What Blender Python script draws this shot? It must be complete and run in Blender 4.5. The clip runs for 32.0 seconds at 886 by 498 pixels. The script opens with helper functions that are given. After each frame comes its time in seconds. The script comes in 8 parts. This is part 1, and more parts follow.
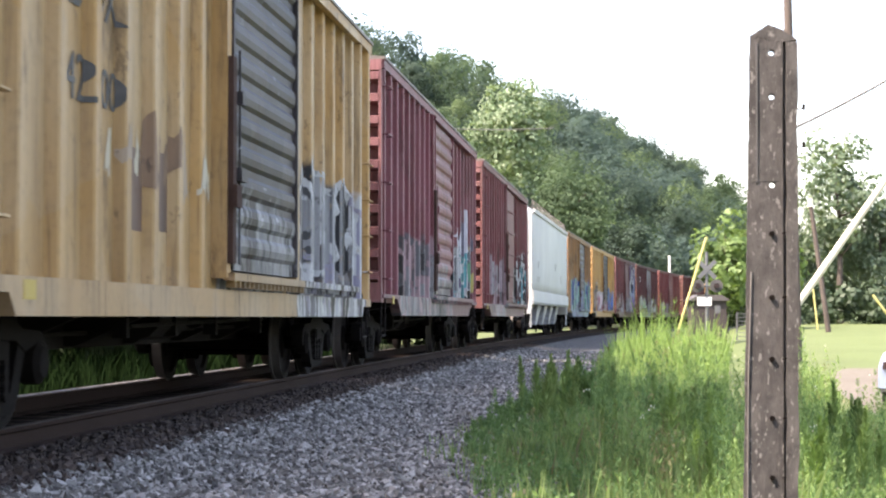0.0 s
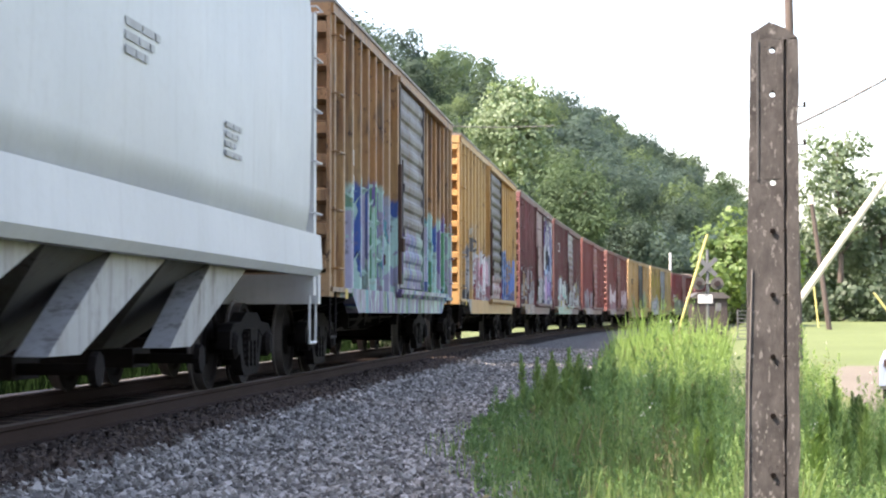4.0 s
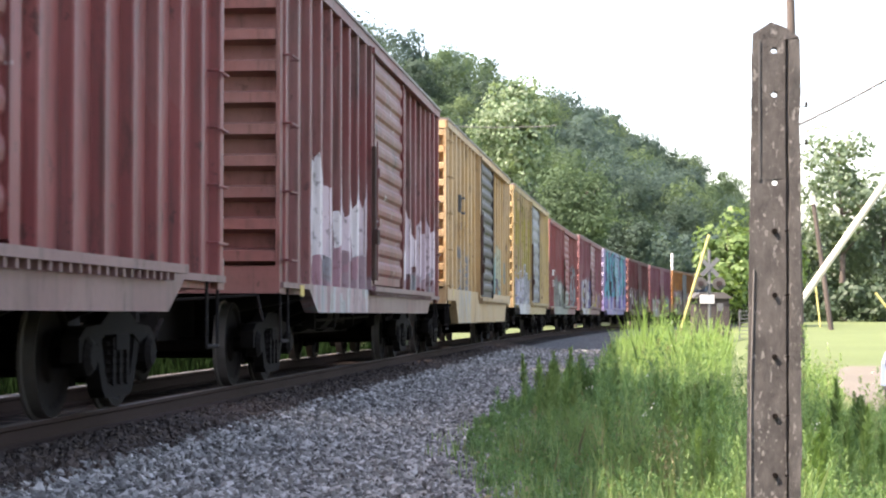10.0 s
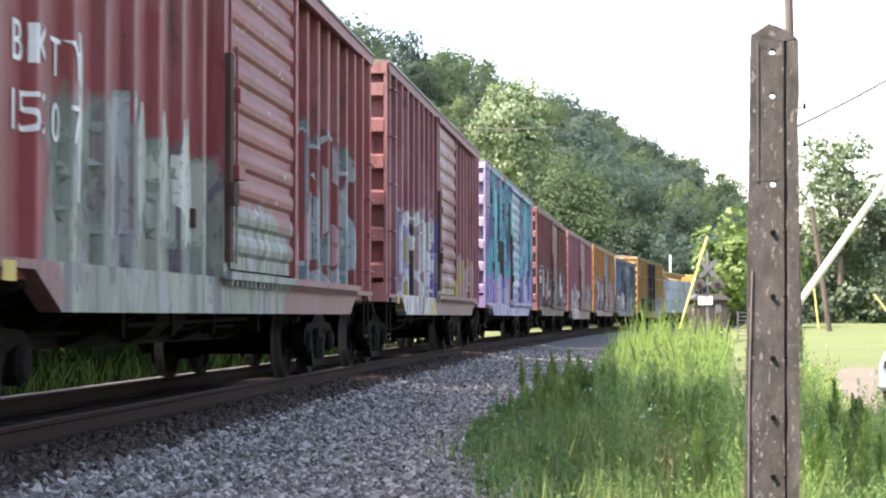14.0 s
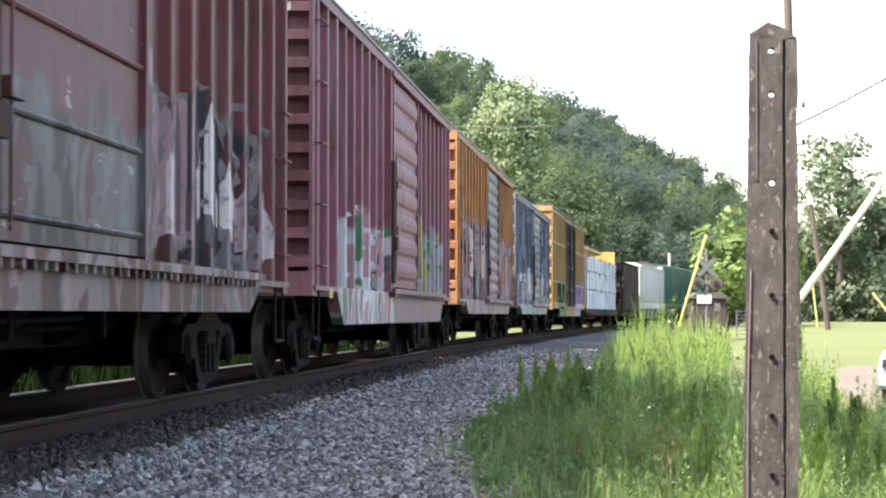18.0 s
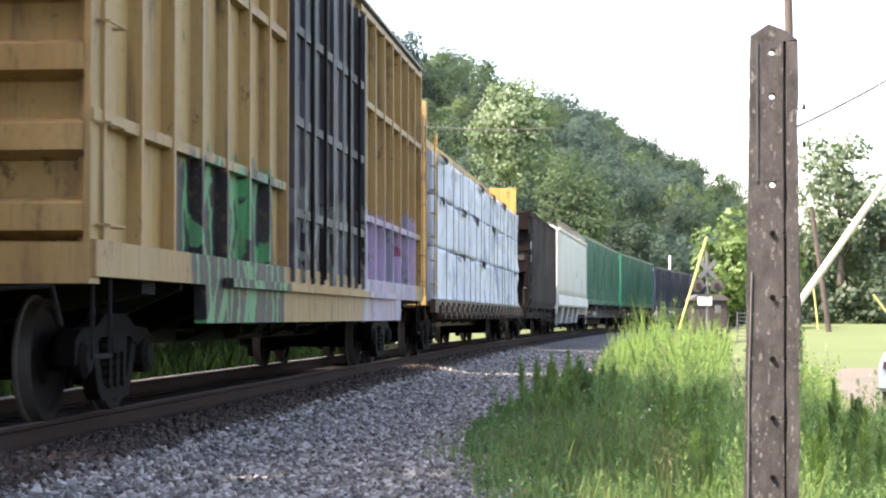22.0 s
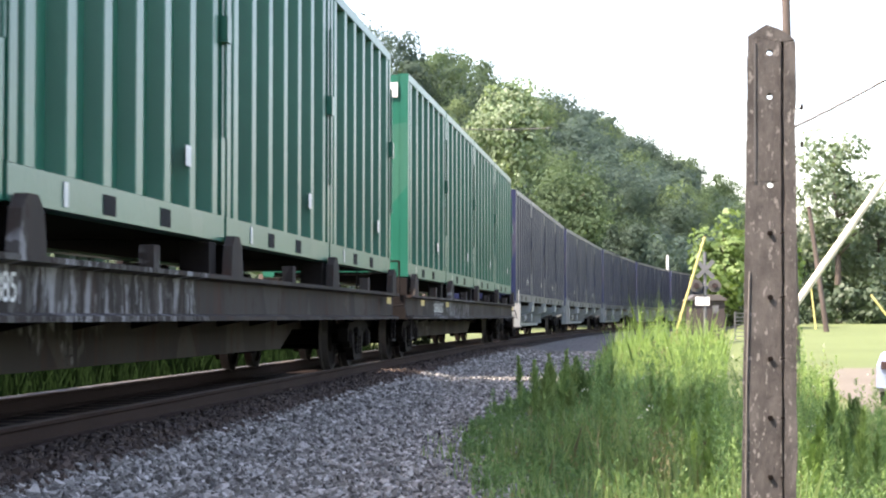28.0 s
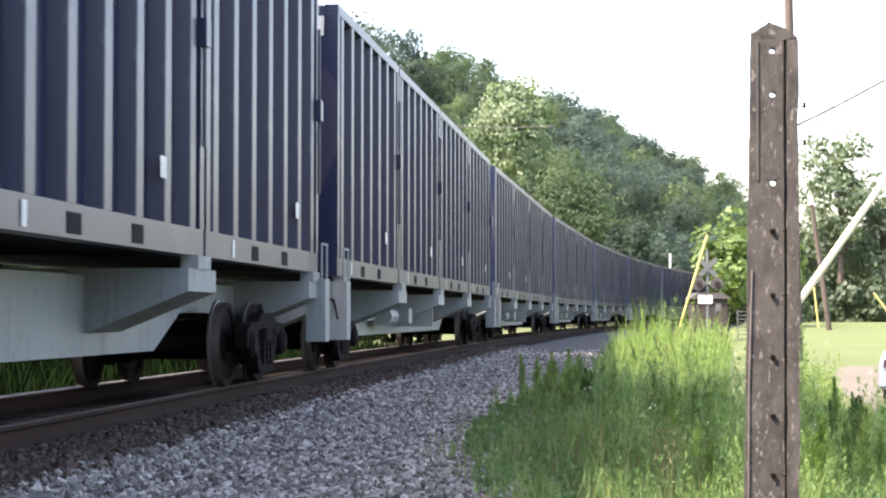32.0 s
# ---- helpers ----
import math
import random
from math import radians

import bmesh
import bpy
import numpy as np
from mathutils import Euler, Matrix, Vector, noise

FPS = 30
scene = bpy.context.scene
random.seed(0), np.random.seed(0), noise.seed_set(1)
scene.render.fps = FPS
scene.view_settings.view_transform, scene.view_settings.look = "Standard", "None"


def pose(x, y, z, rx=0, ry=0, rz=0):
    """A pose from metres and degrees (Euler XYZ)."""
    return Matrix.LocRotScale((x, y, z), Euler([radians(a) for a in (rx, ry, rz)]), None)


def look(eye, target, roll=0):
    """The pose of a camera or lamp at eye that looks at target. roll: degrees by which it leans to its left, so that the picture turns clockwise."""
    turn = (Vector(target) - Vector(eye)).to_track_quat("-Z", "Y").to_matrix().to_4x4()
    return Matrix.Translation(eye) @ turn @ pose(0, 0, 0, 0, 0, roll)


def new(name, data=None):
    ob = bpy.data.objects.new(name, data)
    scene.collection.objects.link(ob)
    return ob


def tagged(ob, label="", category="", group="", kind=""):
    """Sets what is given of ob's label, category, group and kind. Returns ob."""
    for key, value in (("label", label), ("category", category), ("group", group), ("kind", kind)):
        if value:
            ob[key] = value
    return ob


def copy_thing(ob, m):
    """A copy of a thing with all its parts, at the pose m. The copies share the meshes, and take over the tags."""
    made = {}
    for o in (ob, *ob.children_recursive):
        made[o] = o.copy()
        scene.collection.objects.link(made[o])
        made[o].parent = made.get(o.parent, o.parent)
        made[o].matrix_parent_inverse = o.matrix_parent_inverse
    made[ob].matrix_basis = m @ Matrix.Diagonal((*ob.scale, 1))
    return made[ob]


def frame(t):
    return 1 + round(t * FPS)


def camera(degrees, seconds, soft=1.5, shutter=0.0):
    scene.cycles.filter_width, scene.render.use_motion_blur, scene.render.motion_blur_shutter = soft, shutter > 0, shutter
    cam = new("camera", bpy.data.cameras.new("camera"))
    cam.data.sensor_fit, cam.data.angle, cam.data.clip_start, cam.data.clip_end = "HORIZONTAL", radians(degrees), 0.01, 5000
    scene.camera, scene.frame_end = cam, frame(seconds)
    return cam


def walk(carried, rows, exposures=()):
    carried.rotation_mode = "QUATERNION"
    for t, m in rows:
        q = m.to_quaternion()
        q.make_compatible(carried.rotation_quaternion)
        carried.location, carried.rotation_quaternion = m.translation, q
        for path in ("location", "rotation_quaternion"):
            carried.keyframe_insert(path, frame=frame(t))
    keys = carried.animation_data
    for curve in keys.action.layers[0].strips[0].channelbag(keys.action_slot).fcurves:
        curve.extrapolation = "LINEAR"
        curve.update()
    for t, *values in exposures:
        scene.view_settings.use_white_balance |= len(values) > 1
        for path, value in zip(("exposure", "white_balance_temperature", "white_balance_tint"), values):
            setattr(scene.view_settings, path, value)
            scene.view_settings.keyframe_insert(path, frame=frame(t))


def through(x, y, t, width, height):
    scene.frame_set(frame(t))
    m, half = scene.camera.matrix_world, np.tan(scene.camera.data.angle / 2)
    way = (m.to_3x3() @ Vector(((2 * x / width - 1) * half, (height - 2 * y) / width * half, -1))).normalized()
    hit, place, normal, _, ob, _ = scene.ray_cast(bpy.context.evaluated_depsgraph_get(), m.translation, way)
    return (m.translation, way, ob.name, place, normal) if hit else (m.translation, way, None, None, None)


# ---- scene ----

# ---- camera: fixed on its spot, swaying slightly ----
EYE = (0.0, 0.0, 0.773)
TILT = 0.034357
cam = camera(26.74, 32.0, soft=2.15, shutter=0.12)


def aim(dx, dy):
    """The view turned by small shifts of the picture, in units of 1/3298.7 rad."""
    yaw, up = -dx / 3298.7, TILT + dy / 3298.7
    return look(EYE, (EYE[0] + math.sin(yaw) * 10, EYE[1] + math.cos(yaw) * 10, EYE[2] + math.tan(up) * 10))


walk(cam, [(t, aim(dx, dy)) for t, dx, dy in (
    (0, -3.1, 7.5), (0.5, -4.1, 7.3), (1, -4.2, 8.0), (1.5, -3.2, 8.2), (2, -2.7, 4.3), (2.5, -3.2, 1.7),
    (3, -1.7, 1.9), (3.5, -1.7, 3.2), (5.5, -1.5, 0.3), (6, -0.2, -2.7), (6.5, 1.2, -5.1), (7, 1.4, -6.1),
    (7.5, 1.4, -5.6), (8, 1.2, -3.6), (8.5, 1.4, -1.5), (9, 0.0, 0.0), (9.5, 1.0, 2.4), (10, 1.4, 3.4),
    (10.5, 1.0, 3.9), (11, -0.2, 4.1), (11.5, -0.8, 4.8), (12, -1.7, 5.4), (12.5, -1.9, 4.4), (13, -1.7, 5.1),
    (13.5, -0.3, 5.4), (14, -1.5, 6.0), (14.5, -0.9, 7.0), (16.5, -1.7, 3.6), (17, -1.9, 2.7), (17.5, -3.7, 3.4),
    (18, -3.4, 3.4), (18.5, -3.4, 3.9), (19, -1.9, 4.4), (19.5, -1.7, 5.4), (20, -1.9, 5.9), (20.5, -1.9, 7.3),
    (21, -2.2, 6.8), (21.5, -2.7, 6.3), (22, -2.4, 7.0), (22.5, -3.2, 7.1), (23, -3.2, 6.6), (23.5, -3.7, 6.6),
    (24, -4.1, 7.7), (24.5, -4.4, 8.4), (25, -3.4, 8.5), (25.5, -5.1, 8.0), (27.5, -5.9, 7.0), (28, -6.3, 7.1),
    (28.5, -5.1, 7.5), (29, -4.9, 8.2), (29.5, -5.6, 6.4), (30, -4.8, 7.1), (30.5, -4.6, 7.0), (31, -3.2, 5.8),
    (31.5, -2.0, 4.3), (32, -1.7, 3.9),
)], exposures=((0, 2.3, 7250, 20), (3, 2.3, 7250, 20), (6, 2.36, 7250, 20), (22, 2.36, 7250, 20), (23, 2.3, 7250, 20), (24, 2.1, 7250, 20), (25, 2.15, 7250, 20), (28, 2.34, 7250, 20), (32, 2.38, 7250, 20)))

# ---- light: hazy afternoon sun from behind the train, bright white sky ----
SUN_ELEV, LIGHT_DIR = radians(52), radians(27)
world = bpy.data.worlds.new("sky")
scene.world = world
world.use_nodes = True
wn = world.node_tree.nodes
sky = wn.new("ShaderNodeTexSky")
sky.sky_type, sky.sun_disc = "NISHITA", False
sky.sun_elevation = SUN_ELEV
sky.sun_rotation = math.atan2(-math.cos(LIGHT_DIR), -math.sin(LIGHT_DIR))
sky.air_density, sky.dust_density, sky.ozone_density = 1.0, 2.5, 0.5
wn["Background"].inputs["Strength"].default_value = 0.15
world.node_tree.links.new(sky.outputs["Color"], wn["Background"].inputs["Color"])
sun = new("sun", bpy.data.lights.new("sun", "SUN"))
sun.data.energy, sun.data.angle, sun.data.color = 3.3, radians(0.6), (1.0, 0.95, 0.86)
sun.matrix_world = look((-40, -8, 60), (-40 + math.cos(SUN_ELEV) * math.cos(LIGHT_DIR),
                                        -8 + math.cos(SUN_ELEV) * math.sin(LIGHT_DIR), 60 - math.sin(SUN_ELEV)))


# ---- materials ----
class Net:
    """A node material with short calls."""

    def __init__(self, name, rough=0.7, metal=0.0):
        self.mat = bpy.data.materials.new(name)
        self.mat.use_nodes = True
        self.tree = self.mat.node_tree
        self.bsdf = self.tree.nodes["Principled BSDF"]
        self.bsdf.inputs["Roughness"].default_value = rough
        self.bsdf.inputs["Metallic"].default_value = metal
        self.coord = self.tree.nodes.new("ShaderNodeTexCoord").outputs["Object"]

    def put(self, socket, value):
        if isinstance(value, bpy.types.NodeSocket):
            self.tree.links.new(value, socket)
        elif isinstance(value, tuple) and len(value) == 3 and socket.type == "RGBA":
            socket.default_value = (*value, 1)
        else:
            socket.default_value = value

    def scaled(self, x, y, z, shift=(0, 0, 0), src=None):
        n = self.tree.nodes.new("ShaderNodeMapping")
        n.inputs["Scale"].default_value = (x, y, z)
        n.inputs["Location"].default_value = shift
        self.put(n.inputs["Vector"], src or self.coord)
        return n.outputs["Vector"]

    def noise(self, vec, scale=1.0, detail=3.0, rough=0.55):
        n = self.tree.nodes.new("ShaderNodeTexNoise")
        self.put(n.inputs["Vector"], vec)
        for k, v in (("Scale", scale), ("Detail", detail), ("Roughness", rough)):
            n.inputs[k].default_value = v
        return n.outputs["Fac"]

    def cells(self, vec, scale=1.0, feature="F1"):
        n = self.tree.nodes.new("ShaderNodeTexVoronoi")
        n.feature = feature
        self.put(n.inputs["Vector"], vec)
        n.inputs["Scale"].default_value = scale
        return n

    def math(self, op, a, b=0.0, clamp=False):
        n = self.tree.nodes.new("ShaderNodeMath")
        n.operation, n.use_clamp = op, clamp
        self.put(n.inputs[0], a)
        self.put(n.inputs[1], b)
        return n.outputs[0]

    def step(self, x, lo, hi):
        n = self.tree.nodes.new("ShaderNodeMapRange")
        n.interpolation_type = "SMOOTHSTEP"
        self.put(n.inputs["Value"], x)
        n.inputs["From Min"].default_value, n.inputs["From Max"].default_value = lo, hi
        return n.outputs["Result"]

    def mix(self, f, a, b):
        n = self.tree.nodes.new("ShaderNodeMix")
        n.data_type = "RGBA"
        self.put(n.inputs["Factor"], f)
        self.put(n.inputs["A"], a)
        self.put(n.inputs["B"], b)
        return n.outputs["Result"]

    def ramp(self, f, colours, constant=True):
        n = self.tree.nodes.new("ShaderNodeValToRGB")
        r = n.color_ramp
        r.interpolation = "CONSTANT" if constant else "LINEAR"
        count = len(colours)
        while len(r.elements) < count:
            r.elements.new(1.0)
        for i, c in enumerate(colours):
            r.elements[i].position = i / count if constant else i / max(1, count - 1)
            r.elements[i].color = (*c, 1)
        self.put(n.inputs["Fac"], f)
        return n.outputs["Color"]

    def split(self, vec=None):
        n = self.tree.nodes.new("ShaderNodeSeparateXYZ")
        self.put(n.inputs[0], vec or self.coord)
        return n.outputs

    def own(self):
        return self.tree.nodes.new("ShaderNodeObjectInfo").outputs["Random"]

    def island(self):
        return self.tree.nodes.new("ShaderNodeNewGeometry").outputs["Random Per Island"]

    def bump(self, height, strength=0.3, dist=0.02):
        n = self.tree.nodes.new("ShaderNodeBump")
        n.inputs["Strength"].default_value, n.inputs["Distance"].default_value = strength, dist
        self.put(n.inputs["Height"], height)
        self.put(self.bsdf.inputs["Normal"], n.outputs["Normal"])

    def base(self, colour):
        self.put(self.bsdf.inputs["Base Color"], colour)
        return self


def surface(name, a, b, big=1.0, fine=25.0, rough=0.75, metal=0.0, bump=0.3, dist=0.01, stretch=(1, 1, 1), spot=None, gloss=0.4):
    """A worn two-tone surface: broad stains, fine grain, relief."""
    m = Net(name, rough, metal)
    v = m.scaled(*stretch)
    grain = m.noise(v, fine, 4)
    f = m.math("ADD", m.math("MULTIPLY", m.step(m.noise(v, big, 4), 0.3, 0.7), 0.6), m.math("MULTIPLY", grain, 0.5), True)
    c = m.mix(f, a, b)
    if spot:
        c = m.mix(m.step(m.noise(m.scaled(*stretch, (7, 3, 1)), big * 3, 5), 0.58, 0.68), c, spot)
    m.base(c)
    m.bsdf.inputs["Specular IOR Level"].default_value = gloss
    m.bump(grain, bump, dist)
    return m.mat


RUST = (0.075, 0.03, 0.018)
DULL = 0.8                                    # one factor darkening every coat of paint alike


def painted(name, colour, fade, rust=0.35, tags=(), seed=0.0, rough=0.55, grime=(0.05, 0.04, 0.035), gloss=0.19, scuff=0.0):
    """Weathered railcar paint: faded patches, vertical rust streaks, grime, sprayed lettering in patches.
    tags: (y0, y1, z0, z1, colours, outline, size) in the car's own metres."""
    m = Net(name, rough)
    sh = (seed, seed * 1.7, seed * 0.6)
    colour, fade = tuple(v * DULL for v in colour), tuple(v * DULL for v in fade)
    tags = [(*t[:4], [tuple(v * 0.58 for v in c) for c in t[4]], tuple(v * 0.72 for v in t[5]), t[6]) for t in tags]
    broad = m.noise(m.scaled(0.5, 0.5, 0.5, sh), 1.0, 4)
    streak = m.noise(m.scaled(2.2, 2.2, 0.22, sh), 1.6, 5, 0.65)
    fine = m.noise(m.scaled(1, 1, 1, sh), 14, 5)
    c = m.mix(m.step(broad, 0.35, 0.7), colour, fade)
    patch = m.split(m.cells(m.scaled(1.0, 0.9, 0.7, sh), 1.0).outputs["Color"])[1]
    c = m.mix(m.math("MULTIPLY", m.step(patch, 0.8, 0.82), 0.3), c, m.mix(0.25, fade, (0.3, 0.27, 0.24)))
    c = m.mix(m.math("MULTIPLY", m.step(streak, 0.5, 0.72), rust), c, RUST)
    c = m.mix(m.math("MULTIPLY", m.step(fine, 0.45, 0.85), 0.22), c, grime)
    x, y, z = m.split()
    wob = m.math("MULTIPLY", m.math("SUBTRACT", m.noise(m.scaled(1, 1, 0.7, sh), 1.3, 4, 0.6), 0.5), 1.3)
    yy, zz = m.math("ADD", y, wob), m.math("ADD", z, wob)
    for i, (y0, y1, z0, z1, colours, outline, size) in enumerate(tags):
        inside = m.math("MULTIPLY", m.math("MULTIPLY", m.step(yy, y0, y0 + 0.12), m.step(yy, y1, y1 - 0.12)),
                        m.math("MULTIPLY", m.step(zz, z0 - 0.3, z0 - 0.2), m.step(zz, z1, z1 - 0.15)))
        n = m.tree.nodes.new("ShaderNodeCombineXYZ")
        bend = m.math("MULTIPLY", m.math("SUBTRACT", m.noise(m.scaled(1, 1, 1, (seed + i, 2, 3)), 1.2 * size, 4), 0.5), 0.9 / size)
        m.put(n.inputs[0], m.math("MULTIPLY", m.math("ADD", y, bend), 1.9 * size))
        m.put(n.inputs[1], m.math("MULTIPLY", m.math("ADD", z, bend), 0.5 * size))
        n.inputs[2].default_value = seed + i * 3.3
        cell = m.cells(n.outputs[0], 1.0)
        edge = m.cells(n.outputs[0], 1.0, "DISTANCE_TO_EDGE").outputs["Distance"]
        small = m.cells(n.outputs[0], 2.6)
        fill = m.ramp(m.split(cell.outputs["Color"])[0], colours)
        inner = m.ramp(m.split(small.outputs["Color"])[0], [colours[-1], colours[len(colours) // 2], colours[0]])
        fill = m.mix(m.math("MULTIPLY", m.step(m.split(small.outputs["Color"])[1], 0.68, 0.7), 0.8), fill, inner)
        spray = m.mix(m.step(edge, 0.07, 0.052), fill, outline)
        spray = m.mix(m.math("MULTIPLY", m.step(streak, 0.45, 0.75), 0.35), spray, grime)
        worn = m.math("MULTIPLY", inside, m.math("SUBTRACT", 1.0, m.math("MULTIPLY", m.step(fine, 0.52, 0.72), 0.35)))
        c = m.mix(worn, c, spray)
    drip = m.noise(m.scaled(3.6, 3.6, 0.32, sh), 1.7, 6, 0.7)
    c = m.mix(m.math("MULTIPLY", m.step(drip, 0.5, 0.7), min(0.8, 0.22 + rust * 0.9)), c, grime)
    chips = m.noise(m.scaled(1, 1, 0.6, (seed, 1, 9)), 5.0, 6, 0.75)
    c = m.mix(m.math("MULTIPLY", m.step(chips, 0.6, 0.65), min(0.9, rust * 1.7)), c, (0.035, 0.022, 0.018))
    c = m.mix(m.math("MULTIPLY", m.own(), 0.2), c, grime)
    if rust > 0.1:
        blot = m.noise(m.scaled(1.5, 1.5, 0.55, (seed * 1.3, 4, seed)), 1.25, 6, 0.7)
        c = m.mix(m.math("MULTIPLY", m.step(blot, 0.56, 0.69), min(0.85, 0.4 + rust * 0.8)), c, (0.04, 0.022, 0.017))
        runs = m.noise(m.scaled(9.0, 9.0, 0.5, (2, seed, 5)), 1.0, 3, 0.6)
        c = m.mix(m.math("MULTIPLY", m.step(runs, 0.58, 0.72), 0.3 + rust * 0.5), c, (0.05, 0.028, 0.02))
    if scuff:
        rub = m.noise(m.scaled(1.0, 1.4, 3.4, (seed, 8, 2)), 1.6, 5, 0.7)
        c = m.mix(m.math("MULTIPLY", m.step(rub, 0.63, 0.69), scuff), c, (0.42, 0.42, 0.43))
    m.base(c)
    m.bsdf.inputs["Specular IOR Level"].default_value = gloss
    m.bump(fine, 0.25, 0.008)
    return m.mat


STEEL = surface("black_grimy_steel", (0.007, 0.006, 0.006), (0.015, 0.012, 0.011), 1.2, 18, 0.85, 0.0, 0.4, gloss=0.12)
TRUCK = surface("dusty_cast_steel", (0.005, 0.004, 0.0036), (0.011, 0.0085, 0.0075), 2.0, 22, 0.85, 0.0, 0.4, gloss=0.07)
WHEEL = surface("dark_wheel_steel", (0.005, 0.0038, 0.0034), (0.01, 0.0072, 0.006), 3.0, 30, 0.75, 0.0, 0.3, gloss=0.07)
TREAD = surface("worn_bright_steel", (0.1, 0.088, 0.08), (0.15, 0.135, 0.125), 3.0, 40, 0.5, 0.5, 0.1)
VOID = surface("black_opening_shade", (0.003, 0.003, 0.003), (0.005, 0.005, 0.005), 3, 30, 1.0)
YELLOW_TAPE = surface("yellow_reflective_tape", (0.42, 0.3, 0.035), (0.34, 0.23, 0.045), 3, 40, 0.5)
WHITE_MARK = surface("white_stencil_paint", (0.72, 0.72, 0.7), (0.5, 0.5, 0.48), 2, 30, 0.6)
BLACK_MARK = surface("black_stencil_paint", (0.03, 0.03, 0.03), (0.09, 0.085, 0.08), 2, 30, 0.6)
FAINT_MARK = surface("faded_grey_stencil_paint", (0.2, 0.2, 0.2), (0.36, 0.36, 0.35), 2, 30, 0.6)
ROOF = surface("galvanised_roof_steel", (0.2, 0.19, 0.18), (0.12, 0.1, 0.085), 0.8, 20, 0.6, 0.3, 0.2)


# ---- building helpers ----
def part(name, bm, material, parent, label=""):
    """Links a bmesh as one mesh object under a thing or a part."""
    me = bpy.data.meshes.new(name)
    bm.to_mesh(me)
    bm.free()
    if material:
        me.materials.append(material)
    ob = new(name, me)
    ob.parent = parent
    return tagged(ob, label)


def share(name, me, parent, m=None, label=""):
    ob = new(name, me)
    ob.parent = parent
    if m is not None:
        ob.matrix_basis = m
    return tagged(ob, label)


def mesh_of(name, bm, material):
    me = bpy.data.meshes.new(name)
    bm.to_mesh(me)
    bm.free()
    me.materials.append(material)
    return me


def box(bm, x0, x1, y0, y1, z0, z1):
    v = [bm.verts.new((x, y, z)) for z in (z0, z1) for y in (y0, y1) for x in (x0, x1)]
    for f in ((0, 2, 3, 1), (4, 5, 7, 6), (0, 1, 5, 4), (2, 6, 7, 3), (0, 4, 6, 2), (1, 3, 7, 5)):
        bm.faces.new([v[i] for i in f])
    return v


def prism(bm, outline, axis, a, b):
    """An outline in the plane across axis ('x': (y, z); 'y': (x, z); 'z': (x, y)) drawn out from a to b."""
    def at(p, w):
        return {"x": (w, p[0], p[1]), "y": (p[0], w, p[1]), "z": (p[0], p[1], w)}[axis]
    lo, hi = [bm.verts.new(at(p, a)) for p in outline], [bm.verts.new(at(p, b)) for p in outline]
    n = len(outline)
    faces = [bm.faces.new(lo[::-1]), bm.faces.new(hi)]
    for i in range(n):
        faces.append(bm.faces.new((lo[i], lo[(i + 1) % n], hi[(i + 1) % n], hi[i])))
    bmesh.ops.recalc_face_normals(bm, faces=faces)
    return lo + hi


def rod(bm, p, q, r, sides=6, r2=None):
    p, q = Vector(p), Vector(q)
    d = (q - p)
    turn = d.to_track_quat("Z", "Y").to_matrix()
    rings = []
    for c, rr in ((p, r), (q, r if r2 is None else r2)):
        rings.append([bm.verts.new(c + turn @ Vector((rr * math.cos(2 * math.pi * i / sides), rr * math.sin(2 * math.pi * i / sides), 0)))
                      for i in range(sides)])
    for i in range(sides):
        bm.faces.new((rings[0][i], rings[0][(i + 1) % sides], rings[1][(i + 1) % sides], rings[1][i]))
    bm.faces.new(rings[0][::-1])
    bm.faces.new(rings[1])


def turned(bm, profile, axis_x, centre, sides=24):
    """A body of revolution about an axis along x: profile of (x, radius)."""
    rings = []
    for x, r in profile:
        rings.append([bm.verts.new((axis_x + x, centre[0] + r * math.cos(2 * math.pi * i / sides), centre[1] + r * math.sin(2 * math.pi * i / sides)))
                      for i in range(sides)])
    for a, b in zip(rings, rings[1:]):
        for i in range(sides):
            bm.faces.new((a[i], a[(i + 1) % sides], b[(i + 1) % sides], b[i]))
    bm.faces.new(rings[0][::-1])
    bm.faces.new(rings[-1])


def bare(name):
    ob = new(name)
    ob.empty_display_size = 0.3
    return ob

# ---- the line of the track ----
HALF = 1.52                                   # half the width of a car side
S0, S1, DS = -90.0, 1100.0, 0.5


def heading_at(s):
    s = max(-62.0, min(s, 232.0))
    return 0.111994 + 0.00058138 * s + 3.6454e-6 * s * s + 3.7114e-9 * s ** 3


def lay_line():
    """Points of the centre line, half a metre apart."""
    n0 = int(-S0 / DS)
    count = int((S1 - S0) / DS) + 1
    px, py = np.zeros(count), np.zeros(count)
    h0 = heading_at(0)
    px[n0], py[n0] = 1.4945 - HALF * math.cos(h0), 49.7955 + HALF * math.sin(h0)
    for i in range(n0 + 1, count):
        h = heading_at(S0 + (i - 0.5) * DS)
        px[i], py[i] = px[i - 1] + math.sin(h) * DS, py[i - 1] + math.cos(h) * DS
    for i in range(n0 - 1, -1, -1):
        h = heading_at(S0 + (i + 0.5) * DS)
        px[i], py[i] = px[i + 1] - math.sin(h) * DS, py[i + 1] - math.cos(h) * DS
    return px, py


LINE_X, LINE_Y = lay_line()
LINE_S = S0 + np.arange(len(LINE_X)) * DS


